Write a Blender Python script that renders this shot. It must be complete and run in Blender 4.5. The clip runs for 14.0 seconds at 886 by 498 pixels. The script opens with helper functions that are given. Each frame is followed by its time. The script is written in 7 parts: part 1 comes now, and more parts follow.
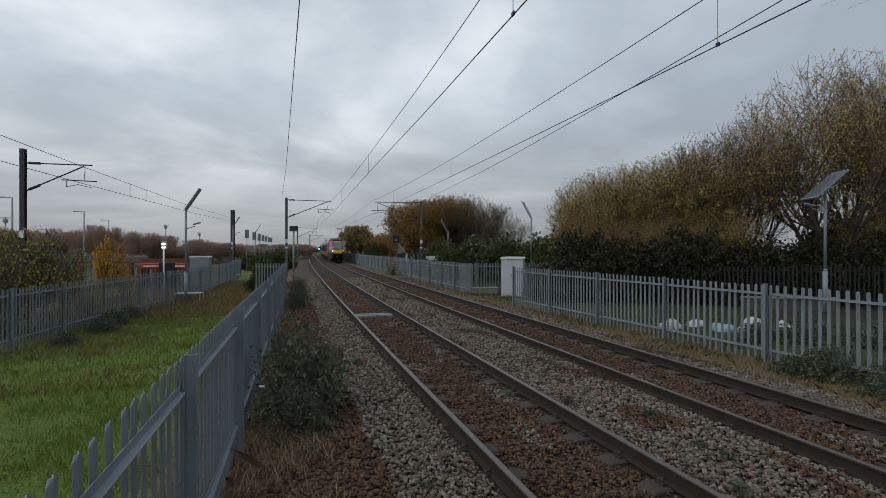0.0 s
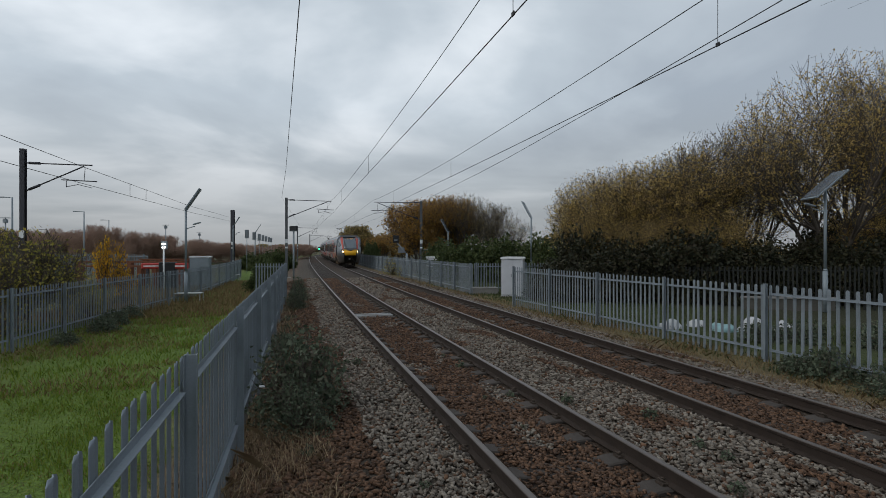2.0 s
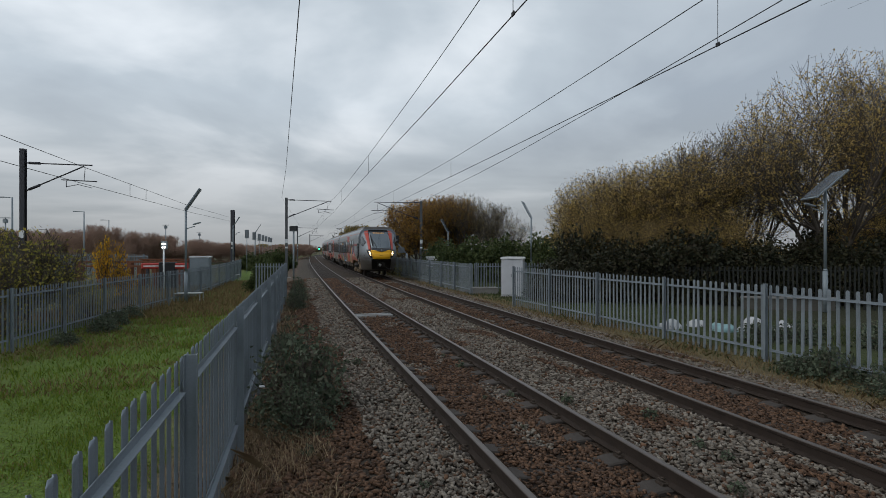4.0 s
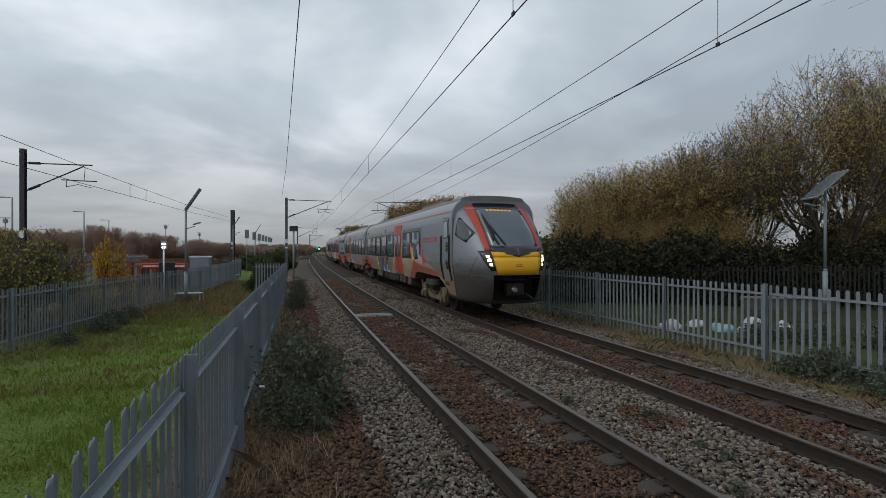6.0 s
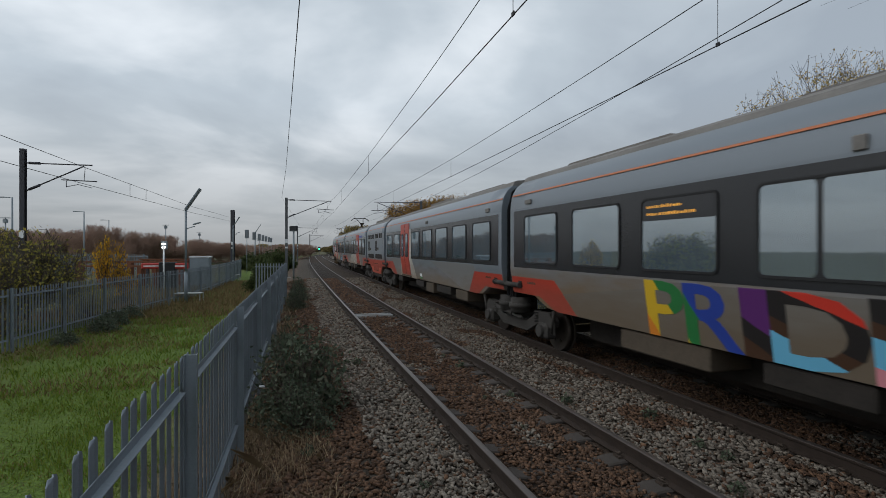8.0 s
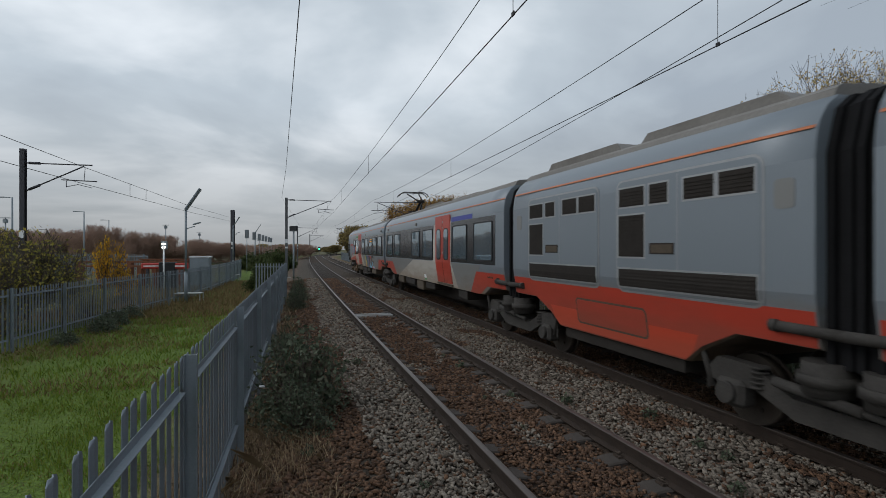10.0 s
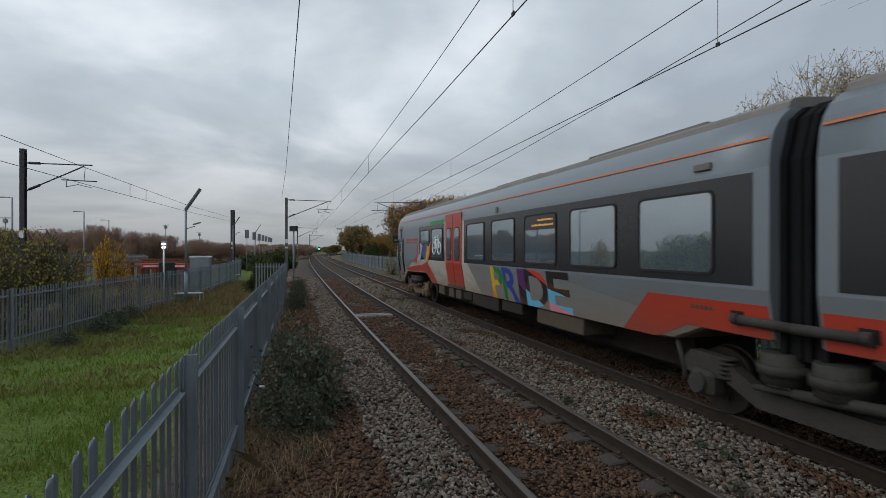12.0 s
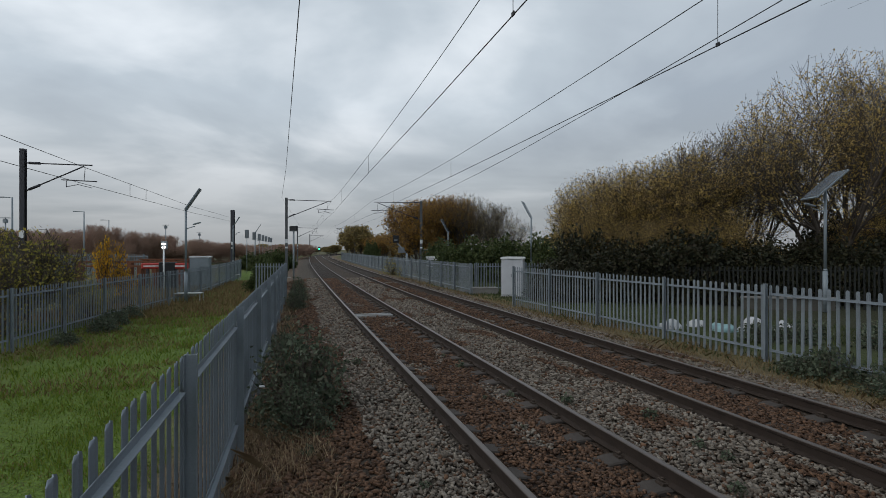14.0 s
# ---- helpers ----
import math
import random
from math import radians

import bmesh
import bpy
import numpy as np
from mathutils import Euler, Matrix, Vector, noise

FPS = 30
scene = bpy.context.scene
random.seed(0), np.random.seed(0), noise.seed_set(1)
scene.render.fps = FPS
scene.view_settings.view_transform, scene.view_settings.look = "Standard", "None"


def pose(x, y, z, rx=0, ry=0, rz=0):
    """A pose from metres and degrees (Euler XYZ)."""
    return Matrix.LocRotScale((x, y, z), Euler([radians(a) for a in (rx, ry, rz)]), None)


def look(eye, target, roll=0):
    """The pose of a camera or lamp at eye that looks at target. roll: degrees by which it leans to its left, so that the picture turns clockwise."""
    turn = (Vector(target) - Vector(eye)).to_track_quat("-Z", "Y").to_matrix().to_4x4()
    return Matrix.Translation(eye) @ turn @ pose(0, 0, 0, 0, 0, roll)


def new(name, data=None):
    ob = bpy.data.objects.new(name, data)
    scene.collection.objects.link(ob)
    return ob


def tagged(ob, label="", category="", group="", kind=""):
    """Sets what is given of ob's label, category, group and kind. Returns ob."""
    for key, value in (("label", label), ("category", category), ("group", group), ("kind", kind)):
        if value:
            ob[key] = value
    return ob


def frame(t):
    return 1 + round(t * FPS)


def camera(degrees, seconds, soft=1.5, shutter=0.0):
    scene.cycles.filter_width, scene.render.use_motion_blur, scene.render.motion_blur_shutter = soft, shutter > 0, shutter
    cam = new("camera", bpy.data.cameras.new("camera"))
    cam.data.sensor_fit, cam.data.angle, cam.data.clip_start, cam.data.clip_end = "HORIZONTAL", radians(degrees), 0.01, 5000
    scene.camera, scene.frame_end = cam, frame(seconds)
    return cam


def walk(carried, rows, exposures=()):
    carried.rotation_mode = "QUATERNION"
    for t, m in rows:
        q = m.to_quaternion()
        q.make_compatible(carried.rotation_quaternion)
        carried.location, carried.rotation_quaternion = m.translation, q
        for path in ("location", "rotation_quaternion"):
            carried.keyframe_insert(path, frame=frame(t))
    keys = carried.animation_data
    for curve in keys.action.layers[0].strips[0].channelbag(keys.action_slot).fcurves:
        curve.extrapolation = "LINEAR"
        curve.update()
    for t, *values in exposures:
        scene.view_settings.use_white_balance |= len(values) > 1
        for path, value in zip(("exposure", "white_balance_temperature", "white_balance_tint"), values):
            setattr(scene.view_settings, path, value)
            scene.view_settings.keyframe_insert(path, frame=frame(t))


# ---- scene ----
# ---------------------------------------------------------------- camera
cam = camera(82.6, 14.0, soft=0.6, shutter=0.12)
EYE = Vector((0.0, 0.0, 2.05))
walk(cam, [(0.0, look(EYE, (0, 10, 2.05))), (14.0, look(EYE, (0, 10, 2.05)))],
     exposures=[(0.0, 0.0), (14.0, 0.0)])

# ---------------------------------------------------------------- overcast daylight
world = bpy.data.worlds.new("overcast_sky")
scene.world = world
world.use_nodes = True


def build_world():
    nt = world.node_tree
    nt.nodes.clear()
    out = nt.nodes.new("ShaderNodeOutputWorld")
    bg = nt.nodes.new("ShaderNodeBackground")
    sky = nt.nodes.new("ShaderNodeTexSky")
    sky.sky_type = "NISHITA"
    sky.sun_disc = False
    sky.sun_elevation = radians(39)
    sky.sun_rotation = radians(252)
    sky.dust_density = 3.0
    # cloud deck: a plane of cloud overhead, seen in perspective
    co = nt.nodes.new("ShaderNodeTexCoord")
    sep = nt.nodes.new("ShaderNodeSeparateXYZ")
    nt.links.new(co.outputs["Generated"], sep.inputs[0])
    zc = nt.nodes.new("ShaderNodeMath"); zc.operation = "MAXIMUM"; zc.inputs[1].default_value = 0.0
    nt.links.new(sep.outputs["Z"], zc.inputs[0])
    za = nt.nodes.new("ShaderNodeMath"); za.operation = "ADD"; za.inputs[1].default_value = 0.16
    nt.links.new(zc.outputs[0], za.inputs[0])
    dx = nt.nodes.new("ShaderNodeMath"); dx.operation = "DIVIDE"
    dy = nt.nodes.new("ShaderNodeMath"); dy.operation = "DIVIDE"
    nt.links.new(sep.outputs["X"], dx.inputs[0]); nt.links.new(za.outputs[0], dx.inputs[1])
    nt.links.new(sep.outputs["Y"], dy.inputs[0]); nt.links.new(za.outputs[0], dy.inputs[1])
    cb = nt.nodes.new("ShaderNodeCombineXYZ")
    nt.links.new(dx.outputs[0], cb.inputs[0]); nt.links.new(dy.outputs[0], cb.inputs[1])
    n1 = nt.nodes.new("ShaderNodeTexNoise")
    n1.inputs["Scale"].default_value = 0.75
    n1.inputs["Detail"].default_value = 6
    n1.inputs["Roughness"].default_value = 0.50
    n1.inputs["Distortion"].default_value = 0.35
    nt.links.new(cb.outputs[0], n1.inputs["Vector"])
    ramp = nt.nodes.new("ShaderNodeValToRGB")
    el = ramp.color_ramp.elements
    el[0].position, el[0].color = 0.32, (0.395, 0.455, 0.525, 1)
    el[1].position, el[1].color = 0.66, (0.94, 1.0, 1.06, 1)
    e = el.new(0.5); e.color = (0.57, 0.645, 0.715, 1)
    # thinner, brighter cloud towards the hidden sun on one side
    side = nt.nodes.new("ShaderNodeMath"); side.operation = "MULTIPLY_ADD"; side.inputs[1].default_value = -0.15
    nt.links.new(sep.outputs["X"], side.inputs[0]); nt.links.new(n1.outputs["Fac"], side.inputs[2])
    nt.links.new(side.outputs[0], ramp.inputs[0])
    # paler and slightly warmer haze low down
    hz = nt.nodes.new("ShaderNodeMapRange")
    hz.inputs["From Min"].default_value = 0.0; hz.inputs["From Max"].default_value = 0.27
    hz.inputs["To Min"].default_value = 0.9; hz.inputs["To Max"].default_value = 0.0
    nt.links.new(zc.outputs[0], hz.inputs["Value"])
    mixh = nt.nodes.new("ShaderNodeMixRGB")
    mixh.inputs[2].default_value = (0.325, 0.337, 0.345, 1)
    nt.links.new(hz.outputs[0], mixh.inputs[0]); nt.links.new(ramp.outputs[0], mixh.inputs[1])
    # the clear sky above is hidden behind the cloud, a little comes through
    sc = nt.nodes.new("ShaderNodeMixRGB"); sc.blend_type = "MIX"; sc.inputs[0].default_value = 0.06
    sm = nt.nodes.new("ShaderNodeMixRGB"); sm.blend_type = "MULTIPLY"; sm.inputs[0].default_value = 1.0
    sm.inputs[2].default_value = (0.1, 0.1, 0.1, 1)
    nt.links.new(sky.outputs[0], sm.inputs[1])
    nt.links.new(mixh.outputs[0], sc.inputs[1]); nt.links.new(sm.outputs[0], sc.inputs[2])
    nt.links.new(sc.outputs[0], bg.inputs[0])
    bg.inputs[1].default_value = SKY
    nt.links.new(bg.outputs[0], out.inputs[0])


SKY = 0.97
build_world()
sun = bpy.data.lights.new("sun", "SUN")
sun.energy = 0.5
sun.angle = radians(30)
sun.color = (1.0, 0.97, 0.93)
sun_ob = new("sun", sun)
sun_ob.matrix_world = look((-30, -10, 26), (0, 0, 0))


# ---------------------------------------------------------------- materials
def material(name, base, rough=0.7, metal=0.0, var=0.25, scale=6.0, fine=60.0, bump=0.15, tint=None, spec=0.4,
             coords="Object", stain=None, stain_scale=1.2, stain_amount=0.5, rnd=0.0, emit=0.0, bump_dist=0.01):
    """Plain surface with blotches, fine grain, an optional stain and relief."""
    m = bpy.data.materials.new(name)
    m.use_nodes = True
    nt = m.node_tree
    b = nt.nodes["Principled BSDF"]
    b.inputs["Roughness"].default_value = rough
    b.inputs["Metallic"].default_value = metal
    b.inputs["Specular IOR Level"].default_value = spec
    co = nt.nodes.new("ShaderNodeTexCoord")
    src = co.outputs[coords]
    n1 = nt.nodes.new("ShaderNodeTexNoise")
    n1.inputs["Scale"].default_value = scale
    n1.inputs["Detail"].default_value = 5
    n2 = nt.nodes.new("ShaderNodeTexNoise")
    n2.inputs["Scale"].default_value = fine
    n2.inputs["Detail"].default_value = 3
    nt.links.new(src, n1.inputs["Vector"])
    nt.links.new(src, n2.inputs["Vector"])
    add = nt.nodes.new("ShaderNodeMath"); add.operation = "ADD"
    nt.links.new(n1.outputs["Fac"], add.inputs[0]); nt.links.new(n2.outputs["Fac"], add.inputs[1])
    last = add
    if rnd:
        oi = nt.nodes.new("ShaderNodeObjectInfo")
        mr = nt.nodes.new("ShaderNodeMath"); mr.operation = "MULTIPLY_ADD"
        mr.inputs[1].default_value = rnd; 
        nt.links.new(oi.outputs["Random"], mr.inputs[0]); nt.links.new(add.outputs[0], mr.inputs[2])
        last = mr
    ramp = nt.nodes.new("ShaderNodeValToRGB")
    mr2 = nt.nodes.new("ShaderNodeMath"); mr2.operation = "MULTIPLY"; mr2.inputs[1].default_value = 0.5
    nt.links.new(last.outputs[0], mr2.inputs[0])
    nt.links.new(mr2.outputs[0], ramp.inputs[0])
    lo = tuple(c * (1 - var) for c in base)
    hi = tuple(min(1, c * (1 + var)) for c in (tint or base))
    ramp.color_ramp.elements[0].position, ramp.color_ramp.elements[0].color = 0.33, (*lo, 1)
    ramp.color_ramp.elements[1].position, ramp.color_ramp.elements[1].color = 0.67, (*hi, 1)
    col = ramp.outputs[0]
    if stain:
        n3 = nt.nodes.new("ShaderNodeTexNoise")
        n3.inputs["Scale"].default_value = stain_scale
        n3.inputs["Detail"].default_value = 6
        n3.inputs["Roughness"].default_value = 0.65
        nt.links.new(src, n3.inputs["Vector"])
        r3 = nt.nodes.new("ShaderNodeMapRange")
        r3.inputs["From Min"].default_value = 0.45; r3.inputs["From Max"].default_value = 0.68
        r3.inputs["To Max"].default_value = stain_amount
        nt.links.new(n3.outputs["Fac"], r3.inputs["Value"])
        mx = nt.nodes.new("ShaderNodeMixRGB")
        mx.inputs[2].default_value = (*stain, 1)
        nt.links.new(r3.outputs[0], mx.inputs[0]); nt.links.new(col, mx.inputs[1])
        col = mx.outputs[0]
    nt.links.new(col, b.inputs["Base Color"])
    if bump:
        bp = nt.nodes.new("ShaderNodeBump")
        bp.inputs["Strength"].default_value = bump
        bp.inputs["Distance"].default_value = bump_dist
        nt.links.new(n2.outputs["Fac"], bp.inputs["Height"])
        nt.links.new(bp.outputs[0], b.inputs["Normal"])
    if emit:
        b.inputs["Emission Color"].default_value = (*base, 1)
        b.inputs["Emission Strength"].default_value = emit
    return m


def island(m, lo, hi):
    """Vary a joined stuff's colour from piece to piece between two colours."""
    nt = m.node_tree
    b = nt.nodes["Principled BSDF"]
    g = nt.nodes.new("ShaderNodeNewGeometry")
    r = nt.nodes.new("ShaderNodeValToRGB")
    r.color_ramp.elements[0].color = (*lo, 1)
    r.color_ramp.elements[1].color = (*hi, 1)
    nt.links.new(g.outputs["Random Per Island"], r.inputs[0])
    old = b.inputs["Base Color"].links[0].from_socket
    mx = nt.nodes.new("ShaderNodeMixRGB"); mx.blend_type = "MULTIPLY"; mx.inputs[0].default_value = 1.0
    nt.links.new(old, mx.inputs[1]); nt.links.new(r.outputs[0], mx.inputs[2])
    nt.links.new(mx.outputs[0], b.inputs["Base Color"])
    return m


GALV = material("galvanised_steel", (0.19, 0.22, 0.245), 0.5, 0.25, 0.2, 5, 80, 0.08, stain=(0.13, 0.15, 0.16), stain_scale=2.5, stain_amount=0.6, rnd=0.35)
GALV_DARK = material("weathered_galvanised_steel", (0.24, 0.27, 0.29), 0.55, 0.35, 0.2, 4, 60, 0.1, stain=(0.16, 0.17, 0.17), rnd=0.2)
MAST = material("dark_mast_steel", (0.055, 0.055, 0.065), 0.6, 0.3, 0.25, 5, 50, 0.1)
LAMP_GREY = material("grey_lamp_paint", (0.21, 0.245, 0.27), 0.5, 0.1, 0.12, 5, 60, 0.05)
RAIL_SIDE = material("rusty_rail_steel", (0.028, 0.0185, 0.0135), 0.9, 0.0, 0.35, 8, 120, 0.3)
RAIL_TOP = material("polished_rail_head", (0.15, 0.128, 0.115), 0.42, 0.75, 0.15, 3, 90, 0.05)
SLEEPER = material("weathered_concrete_sleeper", (0.052, 0.043, 0.037), 0.9, 0, 0.25, 5, 70, 0.3, stain=(0.032, 0.026, 0.022), rnd=0.3)
CLIP = material("rusted_clip_steel", (0.06, 0.045, 0.035), 0.8, 0.3, 0.3, 9, 90, 0.2)
STONE = island(material("grey_granite_ballast", (0.200, 0.174, 0.147), 0.9, 0, 0.25, 7, 90, 0.4), (0.36, 0.32, 0.29), (1.25, 1.24, 1.2))
STONE_BROWN = island(material("rust_stained_ballast", (0.118, 0.070, 0.044), 0.92, 0, 0.25, 7, 90, 0.4), (0.35, 0.33, 0.32), (1.3, 1.2, 1.1))
LINE_MAST = material("weathered_line_mast_steel", (0.11, 0.115, 0.12), 0.6, 0.3, 0.2, 5, 50, 0.1)
# fence steel with the deep shade under the trees put into its colour
SHADED_STEEL = material("shade_dark_steel", (0.022, 0.024, 0.022), 0.8, 0.1, 0.3, 5, 60, 0.1)
WIRE = material("overhead_wire_copper", (0.03, 0.03, 0.033), 0.6, 0.5, 0.1, 3, 50, 0)
BLACK = material("black_rubber", (0.012, 0.012, 0.013), 0.6, 0, 0.2, 5, 50, 0.1)
WHITE_PAINT = material("white_paint", (0.72, 0.73, 0.74), 0.45, 0, 0.06, 4, 60, 0.04, stain=(0.5, 0.5, 0.48), stain_amount=0.35)
CONCRETE = material("pale_concrete", (0.22, 0.21, 0.195), 0.85, 0, 0.15, 4, 60, 0.25)


# ---------------------------------------------------------------- helpers
def part(name, bm, mat, parent=None, label=""):
    me = bpy.data.meshes.new(name)
    bm.to_mesh(me)
    bm.free()
    return mesh_part(name, me, mat, parent, label)


def mesh_part(name, me, mat, parent=None, label=""):
    if mat and not me.materials:
        for mm in (mat if isinstance(mat, (list, tuple)) else [mat]):
            me.materials.append(mm)
    ob = new(name, me)
    if parent:
        ob.parent = parent
    if label:
        ob["label"] = label
    return ob


def from_arrays(name, verts, faces, smooth=False):
    """Mesh from numpy arrays; faces all have the same number of corners."""
    verts, faces = np.asarray(verts, np.float32), np.asarray(faces, np.int32)
    me = bpy.data.meshes.new(name)
    n = faces.shape[1]
    me.vertices.add(len(verts))
    me.vertices.foreach_set("co", verts.ravel())
    me.loops.add(faces.size)
    me.loops.foreach_set("vertex_index", faces.ravel())
    me.polygons.add(len(faces))
    me.polygons.foreach_set("loop_start", np.arange(len(faces), dtype=np.int32) * n)
    me.update(calc_edges=True)
    if smooth:
        me.polygons.foreach_set("use_smooth", np.ones(len(faces), bool))
    return me


def box(bm, x0, x1, y0, y1, z0, z1, bevel=0.0):
    vs = [bm.verts.new((x, y, z)) for x in (x0, x1) for y in (y0, y1) for z in (z0, z1)]
    fs = []
    for f in ((0, 1, 3, 2), (4, 6, 7, 5), (0, 4, 5, 1), (2, 3, 7, 6), (0, 2, 6, 4), (1, 5, 7, 3)):
        fs.append(bm.faces.new([vs[i] for i in f]))
    if bevel:
        es = list({e for f in fs for e in f.edges})
        bmesh.ops.bevel(bm, geom=es, offset=bevel, segments=1, affect="EDGES")
    return bm


def tube(bm, a, b, r0, r1=None, n=10, caps=True):
    a, b = Vector(a), Vector(b)
    r1 = r0 if r1 is None else r1
    q = (b - a).to_track_quat("Z", "Y")
    ring = []
    for p, r in ((a, r0), (b, r1)):
        ring.append([bm.verts.new(p + q @ Vector((r * math.cos(t), r * math.sin(t), 0))) for t in [2 * math.pi * i / n for i in range(n)]])
    for i in range(n):
        f = bm.faces.new((ring[0][i], ring[0][(i + 1) % n], ring[1][(i + 1) % n], ring[1][i]))
        f.smooth = n > 6
    if caps:
        bm.faces.new(ring[0][::-1])
        bm.faces.new(ring[1])
    return bm


def prism(bm, pts, axis, d0, d1):
    """A polygon extruded along an axis: pts are the two other coordinates."""
    def at(p, d):
        return {"x": (d, p[0], p[1]), "y": (p[0], d, p[1]), "z": (p[0], p[1], d)}[axis]
    lo = [bm.verts.new(at(p, d0)) for p in pts]
    hi = [bm.verts.new(at(p, d1)) for p in pts]
    bm.faces.new(lo)
    bm.faces.new(hi[::-1])
    for i in range(len(pts)):
        j = (i + 1) % len(pts)
        bm.faces.new((lo[j], lo[i], hi[i], hi[j]))
    bmesh.ops.recalc_face_normals(bm, faces=bm.faces)
    return bm


def rounded(x0, x1, z0, z1, r, n=4):
    pts = []
    for cx, cz, a0 in ((x1 - r, z1 - r, 0), (x0 + r, z1 - r, 90), (x0 + r, z0 + r, 180), (x1 - r, z0 + r, 270)):
        for i in range(n + 1):
            a = radians(a0 + 90 * i / n)
            pts.append((cx + r * math.cos(a), cz + r * math.sin(a)))
    return pts


def empty(name, m, label, category, group="", kind=""):
    ob = new(name)
    ob.matrix_world = m
    ob.empty_display_size = 0.2
    return tagged(ob, label, category, group, kind)


# ---------------------------------------------------------------- line of the railway
# curvature along the near track's centre line; s = 0 lies beside the camera
KNOTS_S = [-70, -10, 15, 40, 65, 90, 130, 160, 400]
KNOTS_K = [0.0015, 0.0015, 0.00054, 0.00029, 0.0005, 0.0001, 0.0004, 0.004, 0.004]
SS = np.arange(-90, 300, 0.5)


def centre_line():
    k = np.interp(SS, KNOTS_S, KNOTS_K)
    a = np.cumsum(k) * 0.5
    i0 = int(np.argmin(abs(SS)))
    a = a - a[i0] - 0.3046
    x, y = np.cumsum(np.sin(a)) * 0.5, np.cumsum(np.cos(a)) * 0.5
    return x - x[i0] + 2.83, y - y[i0], a


CX, CY, CA = centre_line()
SPACING = 3.357      # between the two tracks' centres


def on_line(s, off, z=0.0):
    """A place s along the line and off to its right."""
    x, y, a = np.interp(s, SS, CX), np.interp(s, SS, CY), np.interp(s, SS, CA)
    return Vector((x + off * math.cos(a), y - off * math.sin(a), z))


def heading(s):
    return float(np.interp(s, SS, CA))


def sweep(bm, profile, off, s0, s1, step, z=0.0, smooth=False):
    """Sweep a closed profile (across, up) along the line."""
    s = list(np.arange(s0, s1 + 1e-6, step))
    rings = [[bm.verts.new(on_line(t, off + px, z + pz)) for px, pz in profile] for t in s]
    n = len(profile)
    for r0, r1 in zip(rings, rings[1:]):
        for i in range(n):
            f = bm.faces.new((r0[i], r0[(i + 1) % n], r1[(i + 1) % n], r1[i]))
            f.smooth = smooth
    bm.faces.new(rings[0]); bm.faces.new(rings[-1][::-1])
    bmesh.ops.recalc_face_normals(bm, faces=bm.faces)
    return bm


# ---------------------------------------------------------------- ground
GRASS_Z = -0.62
ACROSS = [(-400, -0.9), (-60, -0.9), (-30, -0.75), (-12, GRASS_Z), (-6, GRASS_Z + 0.02), (-4.4, -0.58), (-3.6, -0.5), (-2.7, -0.36), (-1.75, -0.21), (-1.3, -0.17),
          (-0.9, -0.17), (-0.55, -0.21), (0.55, -0.21), (0.9, -0.17), (1.3, -0.17), (1.68, -0.20), (2.05, -0.17), (2.45, -0.17), (2.8, -0.21), (3.9, -0.21), (4.26, -0.17),
          (4.65, -0.17), (5.2, -0.26), (5.9, -0.3), (6.6, -0.24), (9, -0.25), (20, -0.3), (60, -0.2), (400, 0.2)]


def ground_z(off):
    return np.interp(off, [a for a, _ in ACROSS], [z for _, z in ACROSS])


def build_ground():
    offs = np.concatenate([[-500, -250, -120, -70, -45], np.arange(-30, -8, 1.0), np.arange(-8, 8, 0.12), np.arange(8, 30, 1.0), [31, 45, 70, 120, 250, 500]])
    s = np.concatenate([np.arange(-60, -4, 2.0), np.arange(-4, 40, 0.35), np.arange(40, 120, 1.5), np.arange(120, 240, 5)])
    x, y, a = np.interp(s, SS, CX), np.interp(s, SS, CY), np.interp(s, SS, CA)
    inner = np.clip(offs, -30, 30)
    px = x[:, None] + inner[None] * np.cos(a)[:, None] + (offs - inner)[None]
    py = y[:, None] - inner[None] * np.sin(a)[:, None]
    pz = np.repeat(ground_z(offs)[None], len(s), 0)
    # beyond the ends the sheet runs straight on to the horizon
    ends = [(px[0], py[0] - 400, pz[0])]
    tails = [(px[-1] + d * 0.1, py[-1] + d, pz[-1] + 0.0) for d in (100, 400, 1500)]
    px = np.vstack([ends[0][0], px] + [t[0] for t in tails])
    py = np.vstack([ends[0][1], py] + [t[1] for t in tails])
    pz = np.vstack([ends[0][2], pz] + [t[2] for t in tails])
    rough = np.array([[noise.noise((xx * 0.9, yy * 0.9, 0.0)) for xx, yy in zip(r1, r2)] for r1, r2 in zip(px, py)])
    verge = np.clip((np.abs(offs - 1.68) - 3.6) / 1.5, 0.12, 1)[None]
    pz = pz + rough * 0.06 * verge
    n, m = px.shape
    idx = np.arange(n * m).reshape(n, m)
    f = np.stack([idx[:-1, :-1], idx[:-1, 1:], idx[1:, 1:], idx[1:, :-1]], -1).reshape(-1, 4)
    me = from_arrays("ground", np.stack([px, py, pz], -1).reshape(-1, 3), f, True)
    at = me.attributes.new("across", "FLOAT", "POINT")
    at.data.foreach_set("value", np.repeat(offs[None], n, 0).astype(np.float32).ravel())
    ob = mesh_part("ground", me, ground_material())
    tagged(ob, "railway ballast, rough grass and weedy verges on level ground", "ground", kind="structure")


